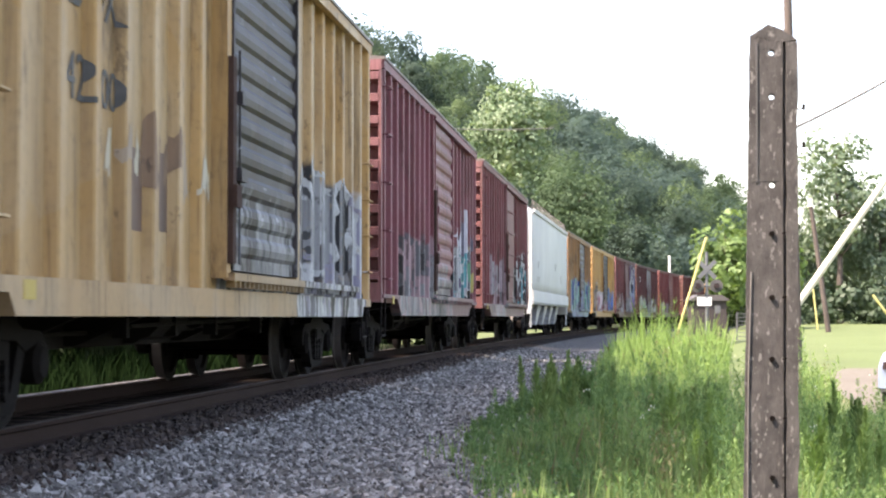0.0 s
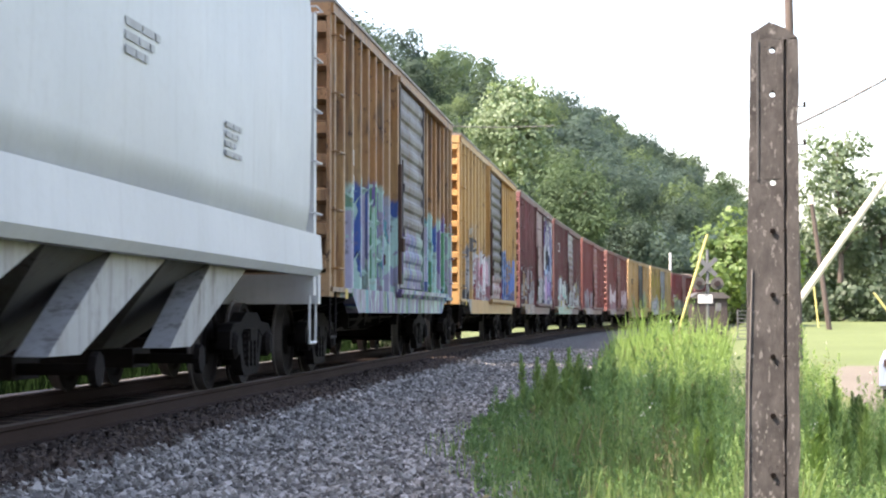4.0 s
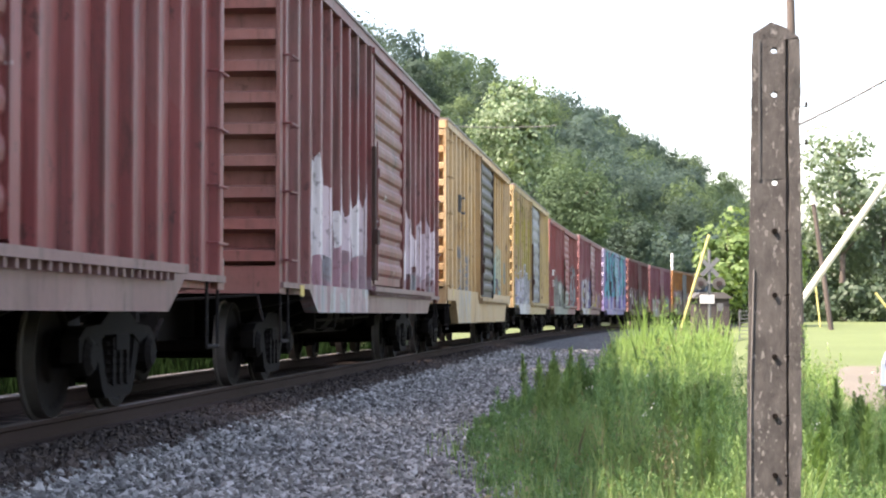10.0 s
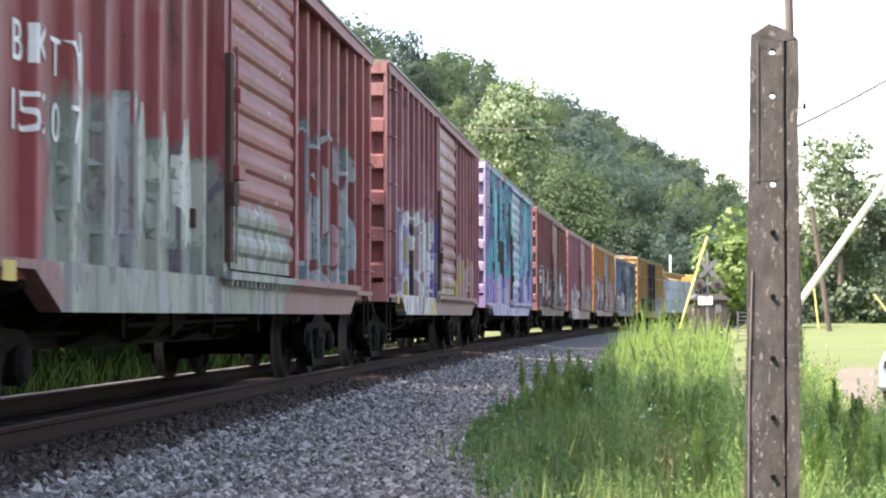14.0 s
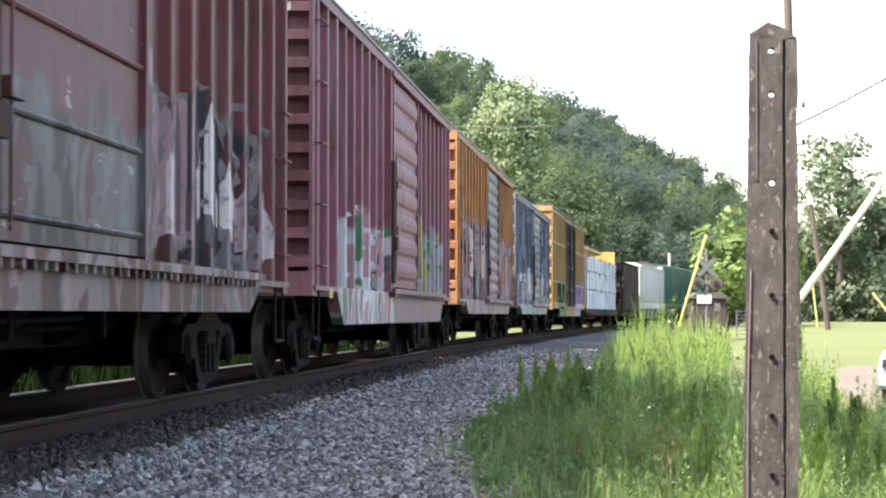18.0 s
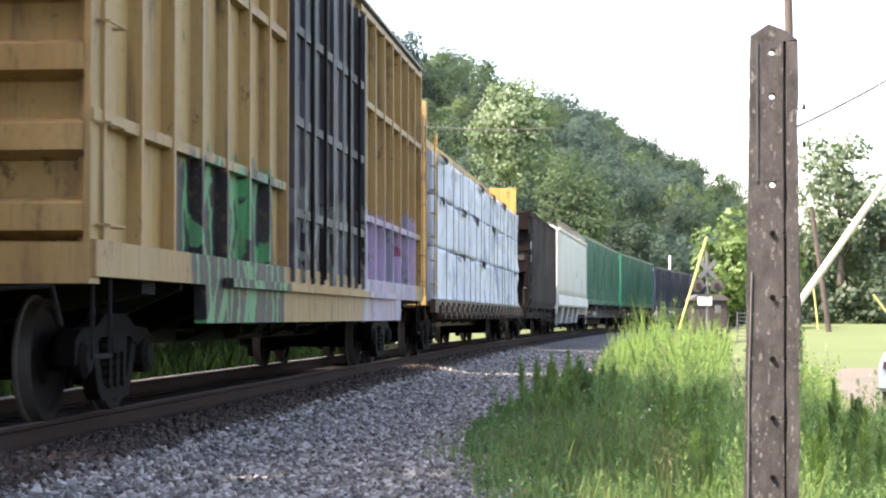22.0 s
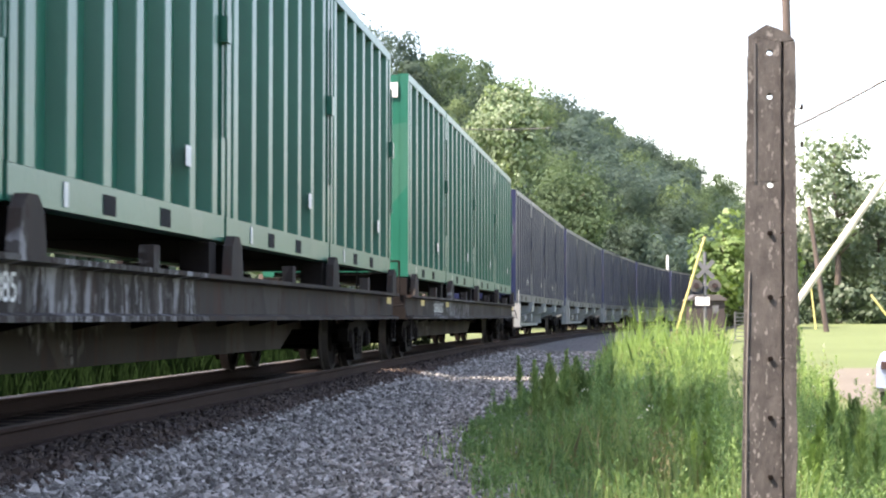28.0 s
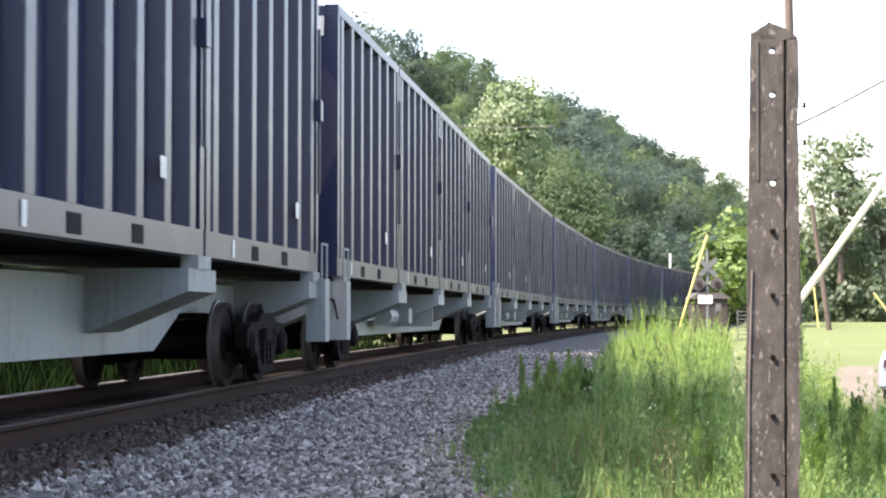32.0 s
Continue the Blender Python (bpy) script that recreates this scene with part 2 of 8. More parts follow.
def on_line(s, off=0.0, z=0.0):
    """The place s along the track, off metres towards the camera's side."""
    x, y, h = np.interp(s, LINE_S, LINE_X), np.interp(s, LINE_S, LINE_Y), heading_at(s)
    if s > S1:
        x, y = x + (s - S1) * math.sin(h), y + (s - S1) * math.cos(h)
    if s < S0:
        x, y = x + (s - S0) * math.sin(h), y + (s - S0) * math.cos(h)
    return Vector((x + off * math.cos(h), y - off * math.sin(h), z))


def line_x(y, off=0.0):
    """x of the track at a given y."""
    return np.interp(y, LINE_Y, LINE_X) + off


def travelled(t):
    return 15.5532 * (t - 9) + 0.0044044 * (t - 9) ** 2


def sweep(bm, outline, s_from, s_to, ds):
    """An outline of (offset, z) drawn along the track."""
    steps = int(round((s_to - s_from) / ds))
    last = None
    for i in range(steps + 1):
        s = s_from + (s_to - s_from) * i / steps
        ring = [bm.verts.new(on_line(s, o, z)) for o, z in outline]
        if last:
            for a in range(len(outline) - 1):
                bm.faces.new((last[a], last[a + 1], ring[a + 1], ring[a]))
        last = ring


GROUND_Z = -0.85
BED = ((-5.2, -0.95), (-3.4, -0.42), (-2.3, -0.18), (1.35, -0.18), (2.15, -0.33), (3.9, -0.37), (4.6, -0.5), (5.8, -0.97))


SOIL = surface("grassy_soil", (0.05, 0.075, 0.022), (0.09, 0.11, 0.035), 0.35, 6.0, 0.95, 0, 0.6, 0.05, spot=(0.12, 0.11, 0.05))
FIELD = surface("mown_grass", (0.07, 0.095, 0.028), (0.092, 0.12, 0.038), 0.12, 5.0, 0.95, 0, 0.6, 0.05)
BALLAST = None


def ballast_material():
    m = Net("grey_stone_gap_shade", 0.9)
    v = m.scaled(1, 1, 1)
    c = m.cells(v, 22.0)
    tone = m.split(c.outputs["Color"])[0]
    big = m.noise(v, 0.6, 3)
    # darker than the loose stones: shade in their gaps put into the bed
    col = m.ramp(tone, ((0.04, 0.039, 0.039), (0.065, 0.063, 0.063), (0.1, 0.098, 0.098), (0.05, 0.047, 0.045)))
    col = m.mix(m.math("MULTIPLY", m.step(big, 0.45, 0.7), 0.4), col, (0.12, 0.1, 0.085))
    m.base(col)
    m.bump(c.outputs["Distance"], 1.0, 0.05)
    return m.mat


def stone_material():
    m = Net("crushed_limestone", 0.88)
    col = m.ramp(m.island(), ((0.042, 0.04, 0.036), (0.13, 0.126, 0.116), (0.23, 0.223, 0.206), (0.075, 0.072, 0.066), (0.175, 0.17, 0.158), (0.35, 0.34, 0.318)))
    col = m.mix(m.math("MULTIPLY", m.noise(m.coord, 30, 3), 0.35), col, (0.1, 0.094, 0.086))
    m.base(col)
    return m.mat


def build_ground():
    bm = bmesh.new()
    xs = [-3000, -1200, -500, -200, -80, -40, -20, -10, 0, 10, 20, 40, 80, 200, 500, 1200, 3000]
    ys = [-800, -200, -60, -20, 0, 15, 30, 45, 60, 90, 130, 200, 320, 600, 1200, 2400, 4200]
    rows = [[bm.verts.new((x, y, GROUND_Z)) for x in xs] for y in ys]
    for a, b in zip(rows, rows[1:]):
        for i in range(len(xs) - 1):
            bm.faces.new((a[i], a[i + 1], b[i + 1], b[i]))
    tagged(part("ground", bm, SOIL, None, "rough grassy ground beside the railway line"), kind="structure")
    # the mown field beyond the tall grass
    bm = bmesh.new()
    rows = []
    for y in (52, 58, 70, 85, 100, 120, 140, 160, 200, 260, 330):
        x0, x1 = np.interp(y, (52, 58, 150, 330), (12, 9.8, 24, 66)), np.interp(y, (52, 70, 200, 330), (30, 60, 150, 160))
        z = GROUND_Z + 0.012 + 0.0105 * max(0.0, min(y, 160) - 58)
        rows.append([bm.verts.new(p) for p in ((x0 - 2.5, y, GROUND_Z - 0.02), (x0, y, z), ((x0 + x1) / 2, y, z), (x1, y, z), (x1 + 8, y, GROUND_Z - 0.02))])
    for p, q in zip(rows, rows[1:]):
        for i in range(4):
            bm.faces.new((p[i], p[i + 1], q[i + 1], q[i]))
    tagged(part("mown_field", bm, FIELD, None, "bright mown grass field beyond the weeds"), kind="structure")
    global BALLAST
    BALLAST = ballast_material()
    bm = bmesh.new()
    sweep(bm, BED, -70, 420, 2.0)
    # brown oily strip, painted darker still for the shade beneath the train
    oil = surface("oily_shaded_brown_ballast", (0.012, 0.009, 0.0075), (0.024, 0.017, 0.014), 1.5, 24, 0.95, 0, 1.0, 0.04, gloss=0.1)
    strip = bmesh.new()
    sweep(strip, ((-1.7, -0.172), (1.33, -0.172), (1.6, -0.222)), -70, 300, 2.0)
    tagged(part("oily_shaded_track_bed", strip, oil, None, "oily brown ballast between the rails, train's shade put into its colour"), kind="structure")
    tagged(part("ballast_bed", bm, BALLAST, None, "grey crushed-stone bed under the rails"), kind="structure")


RAIL_TOP = surface("dull_worn_rail_top", (0.045, 0.032, 0.026), (0.07, 0.053, 0.044), 1.0, 30, 0.65, 0.1, 0.1)


def build_rails():
    rust = surface("rusty_rail_steel", (0.022, 0.0125, 0.0095), (0.034, 0.0205, 0.016), 0.6, 30, 0.9, 0.0, 0.3, gloss=0.1)
    half = [(-0.07, -0.172), (-0.07, -0.16), (-0.012, -0.14), (-0.009, -0.05), (-0.036, -0.035), (-0.036, -0.006)]
    for side in (-1, 1):
        c = side * 0.7535
        bm = bmesh.new()
        sweep(bm, [(c + o, z) for o, z in half + [(-o, z) for o, z in half[::-1]]], -70, 300, 1.0)
        rail = part("rail", bm, rust, None)
        tagged(rail, "rusty brown steel rail spiked to the sleepers", "rail", "rails of the track", "structure")
        bm = bmesh.new()
        sweep(bm, [(c - 0.036, -0.006), (c - 0.026, 0.0), (c + 0.026, 0.0), (c + 0.036, -0.006)], -70, 300, 1.0)
        part("running_surface", bm, RAIL_TOP, rail, "polished bright rail top")
    timber = surface("creosoted_timber", (0.05, 0.04, 0.032), (0.09, 0.075, 0.06), 3, 30, 0.9, 0, 0.5)
    bm = bmesh.new()
    box(bm, -1.3, 1.3, -0.115, 0.115, -0.34, -0.172)
    me = mesh_of("sleeper", bm, timber)
    track = bare("track_sleepers")
    tagged(track, "dark creosoted timber sleepers sunk in the stone", "sleepers", kind="structure")
    for i in range(150):
        s = -60 + i * 0.6
        share("sleeper", me, track, Matrix.Translation(on_line(s)) @ Matrix.Rotation(-heading_at(s), 4, "Z"))


build_ground()
build_rails()

# ---- the train ----
RIDERS = []      # (thing, place on the train, half the truck spacing, offset in the car's space)
SPINNERS = []    # (wheelset, pose at rest, place on the train)


def text_mesh(body, size, material):
    cu = bpy.data.curves.new("lettering", "FONT")
    cu.body, cu.size, cu.align_x, cu.align_y, cu.extrude = body, size, "CENTER", "CENTER", 0.0015
    ob = new("lettering", cu)
    me = bpy.data.meshes.new_from_object(ob.evaluated_get(bpy.context.evaluated_depsgraph_get()))
    bpy.data.objects.remove(ob)
    me.materials.append(material)
    return me


FACING = Matrix(((0, 0, 1, 0), (1, 0, 0, 0), (0, 1, 0, 0), (0, 0, 0, 1)))


def letter(car, body, y, z, size, material, x=1.424, wide=1.0, label="stencilled lettering"):
    share("lettering", text_mesh(body, size, material), car, Matrix.Translation((x, y, z)) @ FACING @ Matrix.Diagonal((wide, 1, 1, 1)), label)


def bars(car, y, z, rows, width, height, material, x=1.444):
    """Small stencilled data too fine to read: plain bars."""
    bm = bmesh.new()
    for i in range(rows):
        for a, b in ((0.0, 0.42), (0.48, 0.8), (0.86, 1.0)):
            cut = 1 - 0.18 * ((i * 7) % 3)
            box(bm, x - 0.004, x + 0.002, y + a * width * cut, y + b * width * cut, z - i * height * 1.7 - height, z - i * height * 1.7)
    part("data_stencil", bm, material, car, "rows of small stencilled data")


def truck_meshes():
    out = {}
    bm = bmesh.new()
    for sx in (-1, 1):
        turned(bm, ((-0.07, 0.10), (-0.066, 0.17), (-0.03, 0.2), (-0.035, 0.37), (-0.066, 0.4), (-0.066, 0.456), (0.03, 0.458), (0.036, 0.485),
                    (0.062, 0.485), (0.062, 0.39), (0.02, 0.36), (0.012, 0.2), (0.05, 0.16), (0.05, 0.10))[::sx] if sx > 0 else
               [(-x, r) for x, r in ((-0.07, 0.10), (-0.066, 0.17), (-0.03, 0.2), (-0.035, 0.37), (-0.066, 0.4), (-0.066, 0.456), (0.03, 0.458), (0.036, 0.485),
                                     (0.062, 0.485), (0.062, 0.39), (0.02, 0.36), (0.012, 0.2), (0.05, 0.16), (0.05, 0.10))],
               -sx * 0.0 + (0.74 if sx < 0 else -0.74), (0, 0), 22)
    rod(bm, (-1.0, 0, 0), (1.0, 0, 0), 0.085, 10)
    for f in bm.faces:
        if all(0.43 < math.hypot(v.co.y, v.co.z) < 0.487 for v in f.verts):
            f.material_index = 1
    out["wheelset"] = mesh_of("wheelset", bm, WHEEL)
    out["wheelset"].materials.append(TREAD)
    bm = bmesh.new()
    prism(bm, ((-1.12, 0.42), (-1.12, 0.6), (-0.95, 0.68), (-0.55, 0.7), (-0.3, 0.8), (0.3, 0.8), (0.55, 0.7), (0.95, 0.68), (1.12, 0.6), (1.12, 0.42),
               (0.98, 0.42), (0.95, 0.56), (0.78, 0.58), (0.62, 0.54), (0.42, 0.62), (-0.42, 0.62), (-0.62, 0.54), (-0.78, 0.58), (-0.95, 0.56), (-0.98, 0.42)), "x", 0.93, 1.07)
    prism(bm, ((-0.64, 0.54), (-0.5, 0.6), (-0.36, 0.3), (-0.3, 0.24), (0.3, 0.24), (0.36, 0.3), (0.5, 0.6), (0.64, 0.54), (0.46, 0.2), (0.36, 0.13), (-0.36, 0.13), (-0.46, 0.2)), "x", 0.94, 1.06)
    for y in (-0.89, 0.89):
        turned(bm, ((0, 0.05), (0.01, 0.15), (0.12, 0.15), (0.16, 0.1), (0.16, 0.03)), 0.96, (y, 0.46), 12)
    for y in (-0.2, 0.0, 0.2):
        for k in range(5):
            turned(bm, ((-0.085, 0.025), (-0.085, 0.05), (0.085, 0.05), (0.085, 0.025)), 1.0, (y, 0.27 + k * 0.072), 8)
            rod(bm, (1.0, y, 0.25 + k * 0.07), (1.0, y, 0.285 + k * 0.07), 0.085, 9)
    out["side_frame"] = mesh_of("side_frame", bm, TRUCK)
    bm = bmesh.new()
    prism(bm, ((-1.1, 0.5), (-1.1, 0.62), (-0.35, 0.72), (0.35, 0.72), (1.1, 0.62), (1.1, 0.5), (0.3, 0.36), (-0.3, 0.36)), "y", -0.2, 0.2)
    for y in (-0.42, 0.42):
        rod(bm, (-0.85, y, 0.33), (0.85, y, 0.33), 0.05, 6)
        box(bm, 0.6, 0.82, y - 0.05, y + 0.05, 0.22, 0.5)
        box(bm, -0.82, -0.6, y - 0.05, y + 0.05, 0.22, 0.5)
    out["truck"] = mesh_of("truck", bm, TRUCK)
    return out


TM = truck_meshes()


def add_trucks(car, mid, reach):
    for sy in (-1, 1):
        t = share("truck", TM["truck"], car, Matrix.Translation((0, sy * reach, 0)), "four-wheeled cast steel truck")
        for turn in (0, 180):
            share("side_frame", TM["side_frame"], t, Matrix.Rotation(radians(turn), 4, "Z"), "cast side frame with coil springs")
        for y in (-0.89, 0.89):
            m = Matrix.Translation((0, y, 0.457))
            SPINNERS.append((share("wheelset", TM["wheelset"], t, m, "steel wheels with worn treads on an axle"), m, mid))


def coupler_mesh():
    bm = bmesh.new()
    box(bm, -0.09, 0.09, -0.75, 0.1, 0.78, 0.95)
    prism(bm, ((-0.2, -0.78), (-0.14, -0.98), (0.02, -1.0), (0.06, -0.88), (0.2, -0.86), (0.2, -0.72), (-0.1, -0.66)), "z", 0.7, 1.02)
    pts = [(0.32, -0.3, 0.72), (0.34, -0.6, 0.6), (0.3, -0.8, 0.42), (0.22, -0.92, 0.36)]
    for a, b in zip(pts, pts[1:]):
        rod(bm, a, b, 0.025, 6)
    rod(bm, (0.1, -0.62, 0.9), (1.3, -0.2, 0.98), 0.016, 5)
    rod(bm, (1.3, -0.2, 0.98), (1.36, -0.2, 0.72), 0.016, 5)
    return mesh_of("coupler", bm, STEEL)


COUPLER = coupler_mesh()


def add_couplers(car, half, out=0.0):
    for turn, y in ((0, -half - out), (180, half + out)):
        share("coupler", COUPLER, car, Matrix.Translation((0, y, 0)) @ Matrix.Rotation(radians(turn), 4, "Z"), "knuckle coupler with an air hose")


def rungs(car, material, x, y0, y1, zs, name="grab_iron", stile=False):
    for z in zs:
        bm = bmesh.new()
        rod(bm, (x + 0.075, y0, z), (x + 0.075, y1, z), 0.013, 5)
        for y in (y0, y1):
            rod(bm, (x - 0.02, y, z), (x + 0.075, y, z), 0.013, 5)
        part(name, bm, material, car)
    if stile:
        for y in (y0, y1):
            bm = bmesh.new()
            box(bm, x + 0.05, x + 0.075, y - 0.025, y + 0.025, zs[0] - 0.25, zs[-1] + 0.2)
            part("ladder_stile", bm, material, car)


def steps(car, material, half, x=1.48, z_top=1.1, z_low=0.5):
    for sx in (-1, 1):
        for sy in (-1, 1):
            bm = bmesh.new()
            a, b = sy * (half - 0.12), sy * (half - 0.55)
            rod(bm, (sx * x, a, z_top), (sx * x, a, z_low), 0.016, 5)
            rod(bm, (sx * x, b, z_top), (sx * x, b, z_low), 0.016, 5)
            rod(bm, (sx * x, a, z_low), (sx * x, b, z_low), 0.02, 5)
            part("stirrup_step", bm, material, car)


def underframe(car, half, low=0.42):
    bm = bmesh.new()
    box(bm, -0.2, 0.2, -half, half, low + 0.08, 1.1)
    for k in range(-3, 4):
        prism(bm, ((-1.42, 1.1), (-1.42, 1.0), (-0.3, low + 0.1), (0.3, low + 0.1), (1.42, 1.0), (1.42, 1.1)), "y", k * half / 4.2 - 0.05, k * half / 4.2 + 0.05)
    box(bm, -1.43, 1.43, -half + 0.02, half - 0.02, 1.1, 1.16)
    for sy in (-1, 1):
        prism(bm, ((-1.42, 1.1), (-1.42, 0.95), (-0.3, 0.74), (0.3, 0.74), (1.42, 0.95), (1.42, 1.1)), "y", sy * (half - 1.85) - 0.2, sy * (half - 1.85) + 0.2)
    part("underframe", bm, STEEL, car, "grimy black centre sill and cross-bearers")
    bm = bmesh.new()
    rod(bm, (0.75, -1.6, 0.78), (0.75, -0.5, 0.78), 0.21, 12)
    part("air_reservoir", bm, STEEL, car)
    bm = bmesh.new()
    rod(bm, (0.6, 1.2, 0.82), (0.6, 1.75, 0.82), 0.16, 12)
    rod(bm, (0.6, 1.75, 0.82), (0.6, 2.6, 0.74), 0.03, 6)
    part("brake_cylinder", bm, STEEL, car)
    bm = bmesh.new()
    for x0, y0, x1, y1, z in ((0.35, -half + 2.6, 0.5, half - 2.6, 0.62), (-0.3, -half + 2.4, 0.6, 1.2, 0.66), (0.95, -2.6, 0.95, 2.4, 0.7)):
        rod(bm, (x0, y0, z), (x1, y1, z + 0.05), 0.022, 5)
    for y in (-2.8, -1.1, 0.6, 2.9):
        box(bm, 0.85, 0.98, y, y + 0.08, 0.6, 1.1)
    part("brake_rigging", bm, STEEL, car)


def end_wall(name, car, half, sy, top, material, ribs=10, roof_peak=0.12):
    """A corrugated car end with deep horizontal ribs between corner posts."""
    bm = bmesh.new()
    y = sy * half
    prism(bm, ((-1.458, 1.08), (-1.458, top), (0, top + roof_peak), (1.458, top), (1.458, 1.08)), "y", y - sy * 0.17, y - sy * 0.21)
    wall = part(name, bm, material, car, "end wall with deep horizontal corrugations")
    for sx in (-1, 1):
        bm = bmesh.new()
        box(bm, sx * 1.5 if sx < 0 else 1.455, -1.455 if sx < 0 else 1.5, min(y - sy * 0.21, y + sy * 0.02), max(y - sy * 0.21, y + sy * 0.02), 1.06, top)
        part("corner_post", bm, material, wall)
    bm = bmesh.new()
    box(bm, -1.503, 1.503, min(y - sy * 0.205, y + sy * 0.05), max(y - sy * 0.205, y + sy * 0.05), 1.0, 1.28)
    part("end_sill", bm, material, wall)
    bm = bmesh.new()
    box(bm, -1.503, 1.503, min(y - sy * 0.205, y + sy * 0.03), max(y - sy * 0.205, y + sy * 0.03), top - 0.16, top - 0.002)
    part("end_plate", bm, material, wall)
    pitch = (top - 1.3) / ribs
    for k in range(ribs if sy < 0 else 0):
        bm = bmesh.new()
        z = 1.3 + k * pitch
        h = pitch * 0.55
        a, b = y - sy * 0.172, y + sy * 0.03
        vs = [(-1.456, a, z), (1.456, a, z), (1.456, a, z + h), (-1.456, a, z + h), (-1.452, b, z + h * 0.2), (1.452, b, z + h * 0.2), (1.452, b, z + h * 0.8), (-1.452, b, z + h * 0.8)]
        v = [bm.verts.new(p) for p in vs]
        faces = [bm.faces.new([v[i] for i in f]) for f in ((4, 5, 6, 7), (0, 1, 5, 4), (1, 2, 6, 5), (2, 3, 7, 6), (3, 0, 4, 7))]
        bmesh.ops.recalc_face_normals(bm, faces=faces)
        part("end_rib", bm, material, wall)
    return wall


def post_outline(y, w, x0, x1):
    return ((x0, y - w * 0.82), (x1 - 0.014, y - w * 0.62), (x1, y - w * 0.48), (x1, y + w * 0.48), (x1 - 0.014, y + w * 0.62), (x0, y + w * 0.82))


LOCK_RUST = surface("dark_rusty_fitting", (0.035, 0.02, 0.017), (0.075, 0.045, 0.036), 2.0, 20, 0.85, 0, 0.4, gloss=0.1)


def boxcar(mid, length, paint, door_paint, label, post_pitch=0.72, top=4.6, door=(-1.5, 1.85), slats=11, end_paint=None, post_w=0.11, sill_paint=None, ribs=10, low=0.8, step=None, brow=1.12):
    half = length / 2
    car = bare("boxcar")
    tagged(car, label, "boxcar", "cars of the passing train")
    end_paint, sill_paint = end_paint or paint, sill_paint or paint
    for sx, name in ((1, "side_wall"), (-1, "side_wall")):
        bm = bmesh.new()
        box(bm, min(sx * 1.36, sx * 1.4), max(sx * 1.36, sx * 1.44), -half + 0.21, half - 0.21, 1.0, top - 0.02)
        part(name, bm, paint, car, "ribbed sheet-steel side")
        bm = bmesh.new()
        lift, cut, ramp = 1.06 if step is None else low + step, 1.6 if step is None else 0.75, 0.55 if step is None else 0.12
        prism(bm, ((-half + 0.02, brow), (-half + 0.02, lift), (-half + cut, lift), (-half + cut + ramp, low), (half - cut - ramp, low), (half - cut, lift), (half - 0.02, lift), (half - 0.02, brow)),
              "x", sx * 1.38, sx * 1.535)
        part("side_sill", bm, sill_paint, car, "deep side sill stepped up over the trucks")
        bm = bmesh.new()
        box(bm, min(sx * 1.37, sx * 1.54), max(sx * 1.37, sx * 1.54), -half, half, top - 0.13, top)
        part("top_chord", bm, paint, car)
        n = int((length - 0.4) / post_pitch)
        for i in range(n + 1):
            y = -half + 0.2 + i * (length - 0.4) / n
            if door[0] - 0.2 < y < door[1] + 0.2:
                continue
            bm = bmesh.new()
            prism(bm, [(x * sx, yy) for x, yy in post_outline(y, post_w, 1.438, 1.53)], "z", brow + 0.002, top - 0.131)
            part("side_post", bm, paint, car)
        for y in (door[0] - 0.1, door[1] + 0.1):
            bm = bmesh.new()
            box(bm, min(sx * 1.38, sx * 1.58), max(sx * 1.38, sx * 1.58), y - 0.09, y + 0.09, 1.12, top - 0.131)
            part("door_post", bm, paint, car)
        # sliding door
        bm = bmesh.new()
        box(bm, min(sx * 1.39, sx * 1.55), max(sx * 1.39, sx * 1.55), door[0] + 0.005, door[1] - 0.005, 1.2, top - 0.25)
        d = part("sliding_door", bm, door_paint, car, "corrugated steel sliding door")
        for y in (door[0] + 0.03, door[1] - 0.03):
            bm = bmesh.new()
            box(bm, min(sx * 1.55, sx * 1.6), max(sx * 1.55, sx * 1.6), y - 0.03, y + 0.03, 1.2, top - 0.25)
            part("door_edge", bm, door_paint, d)
        pitch = (top - 1.55) / slats
        for k in range(slats if sx > 0 else 0):
            z = 1.32 + k * pitch
            h = pitch * 0.78 if slats > 7 else 0.06
            bm = bmesh.new()
            prism(bm, ((1.548, z), (1.576, z + h * 0.2), (1.584, z + h * 0.5), (1.576, z + h * 0.8), (1.548, z + h)), "y", door[0] + 0.08, door[1] - 0.08)
            part("door_rib", bm, door_paint, d)
        bm = bmesh.new()
        rod(bm, (sx * 1.61, door[0] + 0.22, 1.25), (sx * 1.61, door[0] + 0.22, 3.2), 0.013, 5)
        box(bm, min(sx * 1.58, sx * 1.66), max(sx * 1.58, sx * 1.66), door[0] + 0.08, door[0] + 0.36, 2.0, 2.12)
        box(bm, min(sx * 1.58, sx * 1.65), max(sx * 1.58, sx * 1.65), door[0] + 0.16, door[0] + 0.28, 2.7, 2.82)
        part("door_latch", bm, door_paint, d)
        bm = bmesh.new()
        box(bm, min(sx * 1.581, sx * 1.632), max(sx * 1.581, sx * 1.632), door[0] - 0.16, door[0] - 0.02, 1.25, 3.1)
        box(bm, min(sx * 1.632, sx * 1.675), max(sx * 1.632, sx * 1.675), door[0] - 0.2, door[0] + 0.02, 1.75, 1.95)
        part("lock_column", bm, LOCK_RUST, car, "dark rusty door lock column")
        bm = bmesh.new()
        box(bm, min(sx * 1.536, sx * 1.64), max(sx * 1.536, sx * 1.64), door[0] - 0.12, half - 1.9, 1.1, 1.17)
        k = door[0]
        while k < half - 2.1:
            box(bm, min(sx * 1.536, sx * 1.62), max(sx * 1.536, sx * 1.62), k, k + 0.05, 1.04, 1.1)
            k += 0.21
        part("door_track", bm, sill_paint, car, "lower door rail on brackets")
        bm = bmesh.new()
